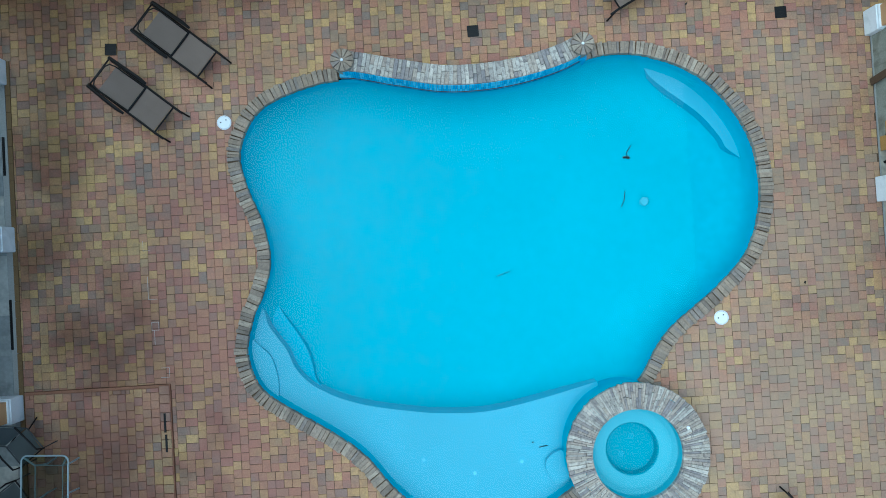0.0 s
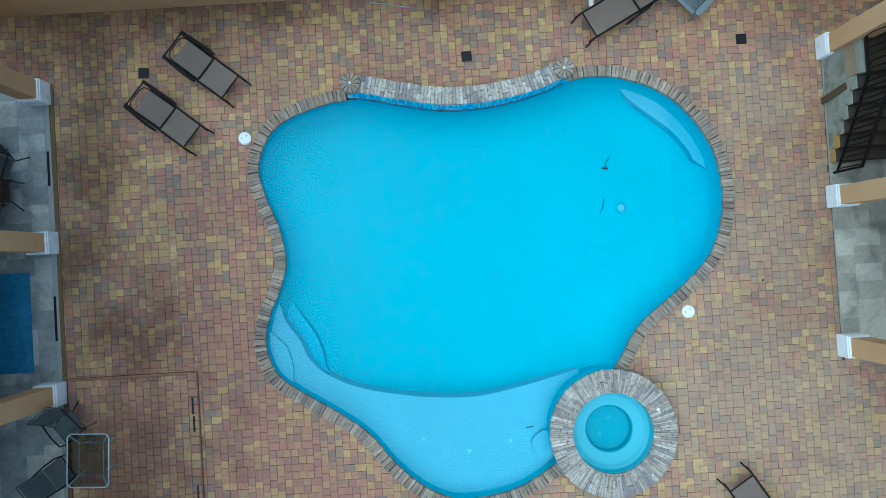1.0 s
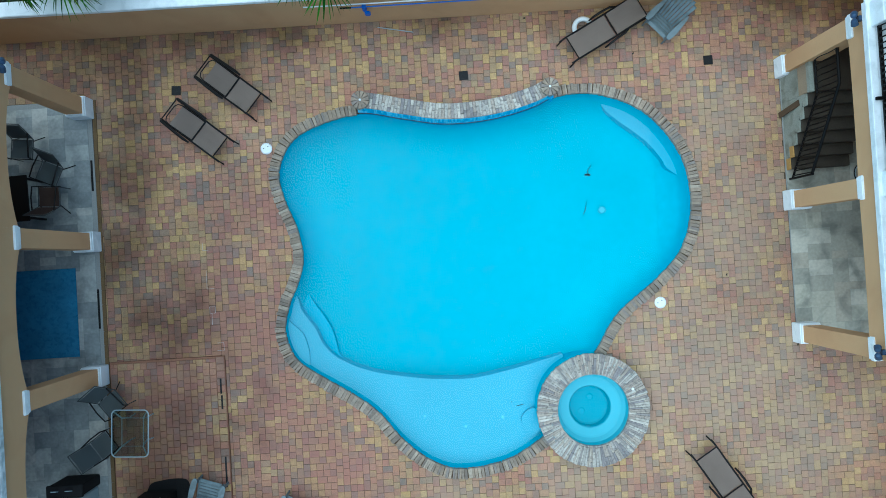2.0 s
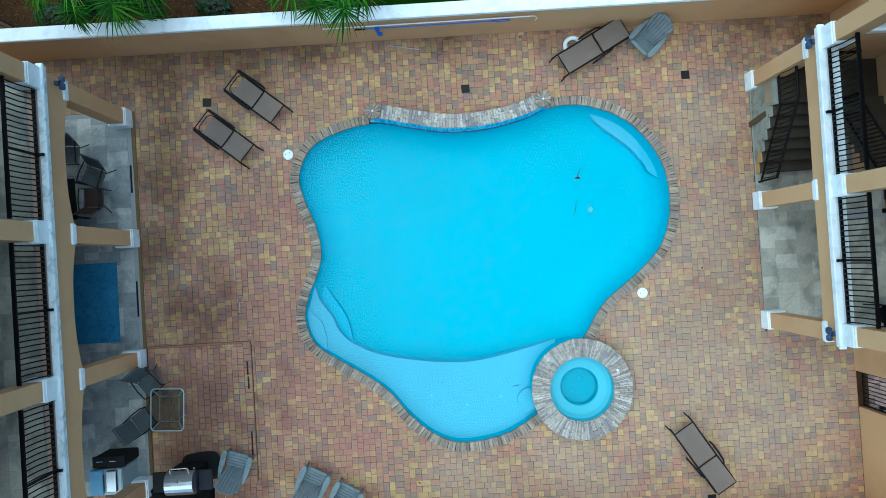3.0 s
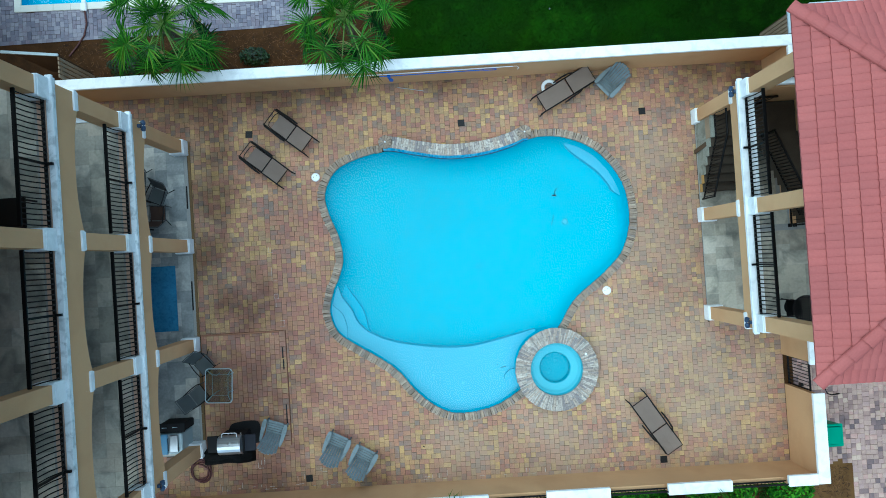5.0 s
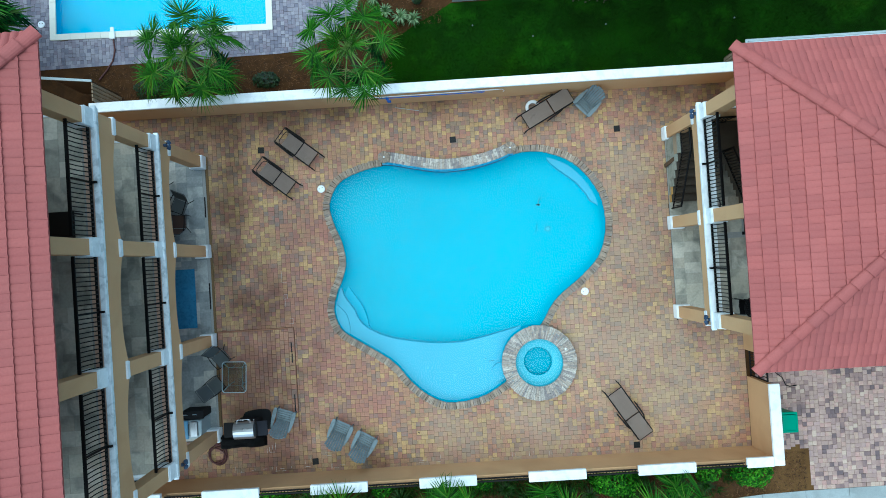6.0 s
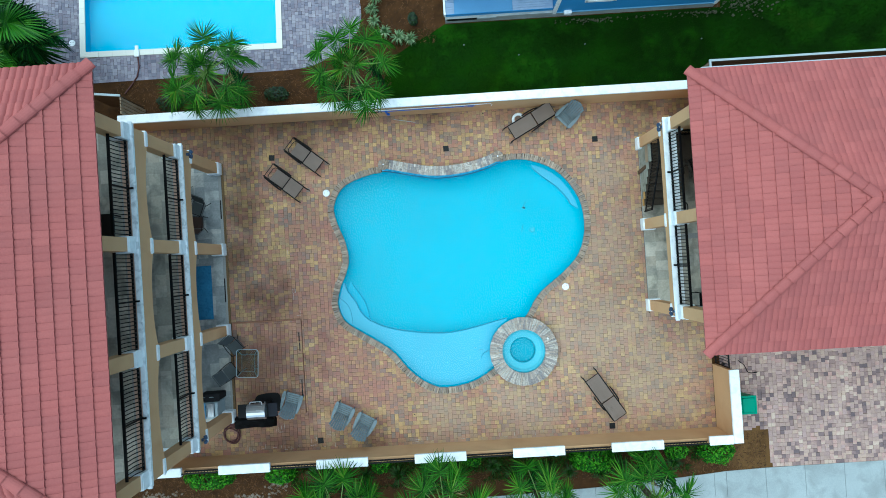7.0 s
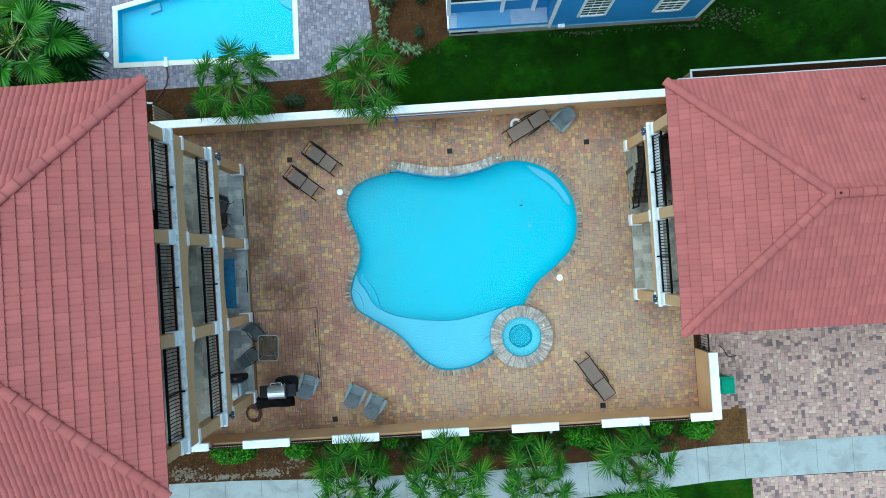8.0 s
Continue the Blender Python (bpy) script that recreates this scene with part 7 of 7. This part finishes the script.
sheet("coping_bed", [offset(POOL, 0.22), offset(POOL, 0.01)], 0.020, "joint_sand", "sandy mortar bed beneath the coping stones", "mortar")

# pool coping: a ring of narrow stones, broken at the raised wall and at the spa
coping = thing("pool_coping", "weathered grey brown brick coping round the pool", "coping", kind="structure")
variants = {n_: [stone_mesh("coping_stone", -0.013 * n_ + 0.002, -0.24 + d, 0.013 * n_ - 0.002, 0.02 + e_, -0.07, 0.04 + h, 0.007, "coping", lean) for d, e_, h, lean in ((0, 0, 0, 0), (0.022, 0.004, 0.006, 0.04), (-0.012, -0.006, -0.006, -0.05), (0.008, 0.006, 0.002, 0.03))] for n_ in (2, 3, 4)}
run = spline(POOL_POINTS, 10, True)
raised = lambda p: -1.98 < p[0] < 2.92 and p[1] > 3.0
in_spa = lambda p: math.hypot(p[0] - SPA[0], p[1] - SPA[1]) < 1.36
stretches, now_ = [], []
for p in run + run[:1]:
    if raised(p) or in_spa(p):
        if len(now_) > 3:
            stretches.append(now_)
        now_ = []
    else:
        now_.append(p)
if len(now_) > 3:
    stretches.append(now_)
for line in stretches:
    pts, gap = resample(line, 0.026)
    at_ = 0
    while at_ < len(pts) - 1:
        n_ = min(random.choice((2, 3, 3, 3, 4)), len(pts) - at_)
        mid_ = pts[at_ + n_ // 2]
        if n_ > 1:
            shared("coping_stone", random.choice(variants[n_]), coping, pose(mid_[0], mid_[1], 0, 0, 0, mid_[2] + random.uniform(-2.0, 2.0)))
        at_ += n_

# raised stone wall between the two round piers
north = [p for p in run if raised(p)]
north = sorted(north, key=lambda p: p[0])
raised_wall = thing("raised_pool_wall", "raised curved pool wall with stone top and blue tile face", "wall", kind="structure")
outer = [(x, y + 0.46) for x, y in north]
part("wall_core", prism(bmesh.new(), [(x, y + 0.085) for x, y in north] + list(reversed(outer)), -1.0, 0.27), "concrete_dark", raised_wall)
part("wall_core", prism(bmesh.new(), [(x, y + 0.02) for x, y in north] + list(reversed(outer)), -1.0, -0.15), "plaster_step", raised_wall)
part("wall_end", new_box(-1.97, 3.80, -0.4, -1.72, 4.0, 0.10, bevel=0.01), "blue_tile", raised_wall)
part("wall_end", new_box(2.78, 3.86, -0.4, 3.0, 4.05, 0.10, bevel=0.01), "blue_tile", raised_wall)
tile_v = [stone_mesh("wall_tile", -0.021, -0.008, 0.021, 0.006, -0.075, 0.075, 0.003, "blue_tile") for _ in range(1)]
pts, gap = resample(north, 0.047)
for x, y, h in pts:
    for z in (0.20, 0.045, -0.11):
        shared("wall_tile", tile_v[0], raised_wall, pose(x, y + 0.012 + 0.17 * max(z + 0.1, 0), z, -9.6, 0, h))
pts, gap = resample([(x, y + 0.26) for x, y in north], 0.080)
for x, y, h in pts:
    cut = random.choice((None, 0.02, -0.06, 0.08, None))
    w = random.uniform(0.0365, 0.0405)
    spans = ((-0.175, 0.215),) if cut is None else ((-0.175, cut - 0.003), (cut + 0.003, 0.215))
    for ya, yb in spans:
        shared("cap_stone", stone_mesh("cap_stone", -w, ya, w, yb, 0.24, 0.30 + random.uniform(-0.008, 0.012), 0.008, "stone"), raised_wall, pose(x, y, 0, 0, 0, h + random.uniform(-1.5, 1.5)))

# spa rim: thin stones laid like rays
ray_at = 0.0
while ray_at < 359.0:
    step_a_ = min(random.uniform(1.5, 3.4), 360.0 - ray_at)
    a = ray_at + step_a_ / 2
    ray_at += step_a_
    cut = random.choice((random.uniform(1.0, 1.3), random.uniform(1.0, 1.3), 0.93))
    w = radians(step_a_ / 2) * 0.96
    for ra, rb in ((0.885, cut - 0.004), (cut + 0.004, 1.40 + random.uniform(-0.012, 0.012))):
        bm = bmesh.new()
        rings = []
        zt = 0.305 + random.uniform(-0.008, 0.01)
        for z, c in ((0.22, 0), (zt - 0.008, 0), (zt, 0.006)):
            rings.append([bm.verts.new(v) for v in ((ra + c, -ra * w + c, z), (rb - c, -rb * w + c, z), (rb - c, rb * w - c, z), (ra + c, ra * w - c, z))])
        for A, B in zip(rings, rings[1:]):
            for i in range(4):
                bm.faces.new((A[i], A[(i + 1) % 4], B[(i + 1) % 4], B[i]))
        bm.faces.new(rings[-1])
        shared("rim_stone", mesh_of("rim_stone", bm, "stone"), spa, pose(SPA[0], SPA[1], 0, 0, 0, a))

# round piers at the ends of the raised wall
for x, y, zt in ((-1.86, 4.03, 0.44), (2.87, 4.09, 0.40)):
    pier_ = thing("round_pier", "low round stone pier with a cap of wedge stones", "pier", pose(x, y, 0), "round piers", "structure")
    part("pier_body", lathe(bmesh.new(), [(0, 0), (0.19, 0), (0.19, zt - 0.05), (0.17, zt - 0.04), (0, zt - 0.04)], 20), "coping", pier_)
    for k in range(11):
        bm = bmesh.new()
        w = math.pi / 11 * 0.9
        rings = []
        for z, c in ((zt - 0.06, 0), (zt - 0.012, 0), (zt, 0.012)):
            rings.append([bm.verts.new(v) for v in ((0.03, -0.03 * w, z), (0.225 - c, -0.225 * w + c, z - 0.0), (0.225 - c, 0.225 * w - c, z), (0.03, 0.03 * w, z))])
        for A, B in zip(rings, rings[1:]):
            for i in range(4):
                bm.faces.new((A[i], A[(i + 1) % 4], B[(i + 1) % 4], B[i]))
        bm.faces.new(rings[-1])
        shared("wedge_stone", mesh_of("wedge_stone", bm, "coping"), pier_, pose(0, 0, 0, 0, 0, k * 360 / 11 + 7))
    part("finial", lathe(bmesh.new(), [(0, zt + 0.02), (0.02, zt + 0.015), (0.035, zt - 0.01)], 12), "white", pier_)


def ashlar(x0, y0, x1, y1, unit, seed, sizes):
    """Cuts a rectangle into blocks of a few sizes on a grid."""
    rng = random.Random(seed)
    nx, ny = int((x1 - x0) / unit), int((y1 - y0) / unit)
    used = np.zeros((ny + 4, nx + 4), bool)
    used[ny:, :] = True
    used[:, nx:] = True
    out = []
    for j in range(ny):
        i = 0
        while i < nx:
            if used[j, i]:
                i += 1
                continue
            free = 1
            while free < 6 and not used[j, i + free]:
                free += 1
            options = [s for s in sizes if s[0] <= free and free - s[0] != 1 and not used[j:j + s[1], i:i + s[0]].any()]
            options = options or [s for s in ((2, 2), (3, 2), (2, 1), (1, 2), (1, 1)) if s[0] <= free and not used[j:j + s[1], i:i + s[0]].any()]
            w, h = rng.choice(options) if len(options) > 1 and options[0] != (2, 2) or rng.random() < 0.7 else options[0]
            used[j:j + h, i:i + w] = True
            out.append((x0 + i * unit, y0 + j * unit, x0 + (i + w) * unit, y0 + (j + h) * unit))
            i += w
    return out


def lay(parent, blocks, top, single, mats, joint=0.0026, seed=5):
    """Lays paving blocks: those for which single() holds are objects of their own, the rest one mesh of real blocks."""
    rng = random.Random(seed)
    made, verts, faces, count = {}, [], [], 0
    quad = ((0, 1, 5, 4), (1, 2, 6, 5), (2, 3, 7, 6), (3, 0, 4, 7), (4, 5, 9, 8), (5, 6, 10, 9), (6, 7, 11, 10), (7, 4, 8, 11), (8, 9, 10, 11))
    for xa, ya, xb, yb in blocks:
        w, h = round(xb - xa, 3), round(yb - ya, 3)
        dz = rng.uniform(-0.0025, 0.0035)
        cx, cy = (xa + xb) / 2 + rng.uniform(-0.0035, 0.0035), (ya + yb) / 2 + rng.uniform(-0.0035, 0.0035)
        ang = radians(rng.uniform(-1.3, 1.3))
        if count < 300 and single(cx, cy):
            count += 1
            if (w, h) not in made:
                made[w, h] = stone_mesh("paver", -w / 2 + joint, -h / 2 + joint, w / 2 - joint, h / 2 - joint, -0.012, 0.0, 0.006, mats[0])
            shared("paver", made[w, h], parent, Matrix.Translation((cx, cy, top + dz)) @ Matrix.Rotation(ang, 4, "Z"))
            continue
        base, ca, sa = len(verts), math.cos(ang), math.sin(ang)
        tilt_x, tilt_y = rng.uniform(-0.012, 0.012), rng.uniform(-0.012, 0.012)
        for z, k in ((-0.012, 0), (-0.005, 0), (0, 0.006)):
            for sx_, sy_ in ((-1, -1), (1, -1), (1, 1), (-1, 1)):
                lx, ly = sx_ * (w / 2 - joint - k), sy_ * (h / 2 - joint - k)
                verts.append((cx + lx * ca - ly * sa, cy + lx * sa + ly * ca, top + dz + z + lx * tilt_x + ly * tilt_y))
        faces += [tuple(base + q for q in f) for f in quad]
    me = bpy.data.meshes.new("paver_field")
    me.from_pydata(verts, [], faces)
    me.materials.append(M[mats[1]])
    ob = new("paver_field", me)
    ob.parent = parent
    ob["kind"] = "stuff"
    return ob


SIZES = [(2, 2), (2, 2), (2, 2), (3, 2), (2, 3), (2, 2), (2, 2)]
court_blocks, step_blocks = [], []
COPING_CUT = offset(POOL, 0.10)
for b in ashlar(-12.006, -7.656, 11.26, 6.124, 0.083, 11, SIZES):
    cx, cy = (b[0] + b[2]) / 2, (b[1] + b[3]) / 2
    if -6.2 < cy < 4.55:
        if b[2] < -8.64:
            continue
        b = (max(b[0], -8.64), b[1], b[2], b[3])
    if -2.64 < cy < 4.5:
        if b[0] > 8.72:
            continue
        b = (b[0], b[1], min(b[2], 8.77), b[3])
    if inside(cx, cy, COPING_CUT) or math.hypot(cx - SPA[0], cy - SPA[1]) < 1.27:
        continue
    if -1.9 < cx < 2.85 and 3.2 < cy < 4.3 and inside(cx, cy - 0.26, COPING_CUT):
        continue
    if b[0] < -5.695 < b[2] and -6.06 < cy < -2.2:
        b = (-5.695, b[1], b[2], b[3])
    elif cx < -5.7 and b[1] < -2.135 < b[3]:
        b = (b[0], -2.135, b[2], b[3])
    elif -8.7 < cx < -5.70 and -6.06 < cy < -2.14:
        continue
    court_blocks.append(b)
court = thing("court_paving", "ochre, rust and grey concrete pavers laid in mixed sizes", "paving", kind="structure")
lay(court, court_blocks, 0.0, lambda x, y: -6.2 < x < -3.5 and -1.6 < y < 3.2, ("paver", "paver_joined"))
for k in range(31):
    part("edge_strip", new_box(-8.735, -6.2 + k * 0.3467, -0.05, -8.642, -6.2 + (k + 1) * 0.3467 - 0.006, 0.012, bevel=0.004), "edge_ochre", court)
platform = thing("paved_step", "low raised paved platform in mixed ochre and rust pavers", "step", kind="structure")
part("platform_core", new_box(-8.60, -6.06, -0.1, -5.698, -2.137, 0.045), "edge_clay", platform)
lay(platform, [b for b in ashlar(-8.573, -6.092, -5.912, -2.139, 0.083, 7, SIZES)], 0.07, lambda x, y: x > -7.4 and y > -4.6, ("paver", "paver_joined"))
edge_me = stone_mesh("edge_paver", -0.10, -0.085, 0.10, 0.085, -0.06, 0.07, 0.008, "paver")
for k in range(22):
    shared("edge_paver", edge_me, platform, pose(-5.81, -2.24 - k * 0.178, 0))

# driveway and walks east and south of the wall
drive = thing("driveway_paving", "rose and grey concrete driveway pavers", "paving", kind="structure")
blocks = [b for b in ashlar(11.55, -9.40, 24.0, -2.7, 0.082, 3, SIZES) if not (b[0] < 13.3 and b[1] < -7.85)] + ashlar(13.4, -15.0, 24.0, -10.97, 0.082, 4, SIZES)
lay(drive, blocks, 0.0, lambda x, y: x < 17 and -7.8 < y < -4.2, ("drive", "drive_joined"))
deck = thing("neighbour_deck_paving", "cool grey concrete pavers round the neighbouring pool", "paving", kind="structure")
edge_line = [(-17.6, 8.26)] + spline([(-12.9, 8.29), (-7, 8.32), (-5.2, 8.36), (-4.2, 8.62), (-3.1, 9.3), (-2.5, 10.2), (-2.55, 11.8), (-2.9, 16.1)], 5) + [(-17.6, 16.1)]
ob_b = offset(POOL_B, 0.16)
whole, cut = [], []
for b in ashlar(-17.5, 8.27, -2.2, 16, 0.072, 9, SIZES):
    corners = ((b[0], b[1]), (b[2], b[1]), (b[2], b[3]), (b[0], b[3]))
    if inside((b[0] + b[2]) / 2, (b[1] + b[3]) / 2, ob_b):
        continue
    hits = sum(inside(x, y, edge_line) for x, y in corners)
    if hits == 4:
        whole.append(b)
    elif hits:
        cut.append(b)
lay(deck, whole, 0.0, lambda x, y: -11 < x < -4.6 and y < 9.4, ("deck", "deck_joined"))


def clipped(poly, x0, y0, x1, y1):
    """The part of an outline that lies in a rectangle."""
    for axis, bound, keep in ((0, x0, 1), (0, x1, -1), (1, y0, 1), (1, y1, -1)):
        out = []
        for p, q in zip(poly, poly[1:] + poly[:1]):
            dp, dq = (p[axis] - bound) * keep, (q[axis] - bound) * keep
            if dp >= 0:
                out.append(p)
            if dp * dq < 0:
                f = dp / (dp - dq)
                out.append((p[0] + (q[0] - p[0]) * f, p[1] + (q[1] - p[1]) * f))
        poly = out
        if len(poly) < 3:
            return []
    return poly


for b in cut:   # blocks sawn along the bed
    shape = clipped(edge_line, b[0] + 0.002, b[1] + 0.002, b[2] - 0.002, b[3] - 0.002)
    if len(shape) > 2:
        part("cut_paver", prism(bmesh.new(), shape, -0.012, random.uniform(-0.002, 0.003)), "deck", deck)

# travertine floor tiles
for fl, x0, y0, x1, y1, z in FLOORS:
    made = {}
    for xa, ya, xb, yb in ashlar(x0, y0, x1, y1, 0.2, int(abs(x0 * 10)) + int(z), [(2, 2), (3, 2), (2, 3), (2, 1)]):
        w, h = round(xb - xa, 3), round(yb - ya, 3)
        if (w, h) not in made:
            made[w, h] = stone_mesh("floor_tile", -w / 2 + 0.0015, -h / 2 + 0.0015, w / 2 - 0.0015, h / 2 - 0.0015, -0.005, 0.009, 0.001, "tile_shaded" if z < 1 and x0 < 0 else "tile_floor")
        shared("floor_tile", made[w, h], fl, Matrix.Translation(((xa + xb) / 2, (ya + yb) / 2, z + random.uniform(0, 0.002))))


# ---- roof tiles ----
GAUGE, TILE_W, SLOPE = 0.332, 0.36, 0.40
PROFILE = [(k / 12 - 0.5, abs(math.sin(math.pi * k / 6)) ** 0.85) for k in range(13)]


def tile_points(u, d, limit=None, drop=0.0, barrel=0.03, front=0.050):
    """Corner points of one tile in slope coordinates: along the eave, plan distance up the slope, height over the deck."""
    rows = []
    for dd, lift in ((-0.012, 0.010), (-0.022, front), (GAUGE * 0.5, 0.5 * front + 0.010), (GAUGE + 0.02, 0.019)):
        row = []
        for px, pz in PROFILE:
            uu, q = u + px * (TILE_W - 0.003), d + dd
            if limit is not None:
                lo, hi = limit(q)
                uu = min(max(uu, lo), hi)
            row.append((uu, q, lift + (pz * barrel if lift > 0.015 else 0) + drop))
        rows.append(row)
    return rows


def roof_tiles(roof, x_eave, y0, y1, z, direction, far, ym, xr):
    half = (y1 - y0) / 2
    root = roof
    # each slope: origin, eave axis, upslope axis (plan), along range at distance d
    slopes = [((x_eave, ym), (0, 1), (direction, 0), lambda q: (-half + q, half - q), half),
              ((x_eave, y1), (direction, 0), (0, -1), lambda q: (q, abs(far - x_eave)), half),
              ((x_eave, y0), (direction, 0), (0, 1), lambda q: (q, abs(far - x_eave)), half)]
    verts, faces, shown = [], [], 0
    proto = {}
    for s, (o, ua, va, limit, depth) in enumerate(slopes):
        def world_of(u, q, h):
            return (o[0] + ua[0] * u + va[0] * q, o[1] + ua[1] * u + va[1] * q, z + SLOPE * q + h)
        flip = (ua[0] * va[1] - ua[1] * va[0]) < 0
        rows = int(depth / GAUGE)
        shape = ((0.046, 0.046) if direction < 0 else (0.020, 0.056)) if s else (0.019, 0.058)   # hipped ends are flatter
        for j in range(rows + 1):
            d = j * GAUGE
            lo, hi = limit(d + GAUGE * 0.4)
            if s:
                hi = min(hi, 13.2)
            start_ = math.floor(lo / TILE_W) - 1
            for i in range(start_, int(hi / TILE_W) + 2):
                u = (i + 0.5 * (j % 2)) * TILE_W
                if u < lo - TILE_W * 0.5 or u > hi + TILE_W * 0.5 or d + 0.05 > depth:
                    continue
                l2, h2 = limit(d + GAUGE)
                whole = u - TILE_W / 2 > l2 and u + TILE_W / 2 < h2 and d + GAUGE < depth
                drop = random.uniform(-0.003, 0.004)
                if whole and shown < 300 and (s == 0 or u < 7):
                    shown += 1
                    key = s
                    if key not in proto:
                        bm = bmesh.new()
                        grid = [[bm.verts.new((ua[0] * a + va[0] * q, ua[1] * a + va[1] * q, SLOPE * q + h)) for a, q, h in row] for row in tile_points(0, 0, None, 0.0, *shape)]
                        for A, B in zip(grid, grid[1:]):
                            for k in range(12):
                                f4 = (A[k], A[k + 1], B[k + 1], B[k])
                                bm.faces.new(tuple(reversed(f4)) if flip else f4)
                        proto[key] = mesh_of("roof_tile", bm, "tile")
                    shared("roof_tile", proto[key], root, Matrix.Translation(world_of(u, d, drop)))
                    continue
                base = len(verts)
                clip = lambda q: (limit(min(q, depth))[0], limit(min(q, depth))[1])
                for row in tile_points(u, d, clip, drop, *shape):
                    verts += [world_of(a, min(q, depth), h) for a, q, h in row]
                for r_ in range(3):
                    for k in range(12):
                        f4 = (base + r_ * 13 + k, base + r_ * 13 + k + 1, base + r_ * 13 + k + 14, base + r_ * 13 + k + 13)
                        faces.append(tuple(reversed(f4)) if flip else f4)
    me = bpy.data.meshes.new("roof_tile_field")
    me.from_pydata(verts, [], faces)
    me.materials.append(M["tile_joined"])
    ob = new("roof_tile_field", me)
    ob.parent = root
    ob["kind"] = "stuff"
    # rounded hip and ridge tiles
    bm = bmesh.new()
    prof = [(0.165 * math.cos(t), 0.095 * math.sin(t)) for t in [math.pi * k / 8 for k in range(9)]]
    grid = [[bm.verts.new((x_, px * sc, pz * sc + up)) for px, pz in prof] for x_, sc, up in ((0.0, 1.0, 0.0), (0.0, 1.0, 0.03), (0.45, 0.9, 0.0))]
    for A, B in zip(grid, grid[1:]):
        for k in range(8):
            bm.faces.new((A[k], A[k + 1], B[k + 1], B[k]))
    bm.faces.new(grid[0])
    bmesh.ops.recalc_face_normals(bm, faces=bm.faces)
    cap = mesh_of("hip_tile", bm, "tile")
    zr = z + SLOPE * half
    lines = [((x_eave, y1, z), (xr, ym, zr)), ((x_eave, y0, z), (xr, ym, zr)), ((xr, ym, zr), (xr + direction * 9, ym, zr))]
    for a_, b_ in lines:
        a_, b_ = Vector(a_), Vector(b_)
        d = (b_ - a_)
        count = int(d.length / 0.42)
        rot = d.to_track_quat("X", "Z").to_matrix().to_4x4()
        for k in range(count):
            shared("hip_tile", cap, root, Matrix.Translation(a_ + d * (k / count) + Vector((0, 0, 0.020))) @ rot)


roof_tiles(ROOF_L[0], -7.735, -6.46, 5.20, L_EAVE, -1, -26, ROOF_L[1], ROOF_L[2])
roof_tiles(ROOF_R[0], 8.07, -3.36, 5.18, R_EAVE, 1, 26, ROOF_R[1], ROOF_R[2])

# eave gutter and small vents on the east roof
part("gutter", new_box(8.5, 5.185, R_EAVE - 0.06, 26, 5.245, R_EAVE + 0.02, bevel=0.01), "grey_wood", ROOF_R[0], "pale metal eave gutter")
part("roof_vent", lathe(bmesh.new(), [(0, 0.22), (0.06, 0.21), (0.09, 0.16), (0.05, 0.14), (0.05, -0.1)], 14, 14.29, 4.11), "tile", ROOF_R[0]).location.z = R_EAVE + SLOPE * (5.18 - 4.11)
part("roof_vent", new_tube([(ROOF_R[2] + 0.15, ROOF_R[1], R_EAVE + SLOPE * 4.18), (ROOF_R[2] + 0.15, ROOF_R[1], R_EAVE + SLOPE * 4.29 + 0.16)], 0.04, 10), "drain", ROOF_R[0])
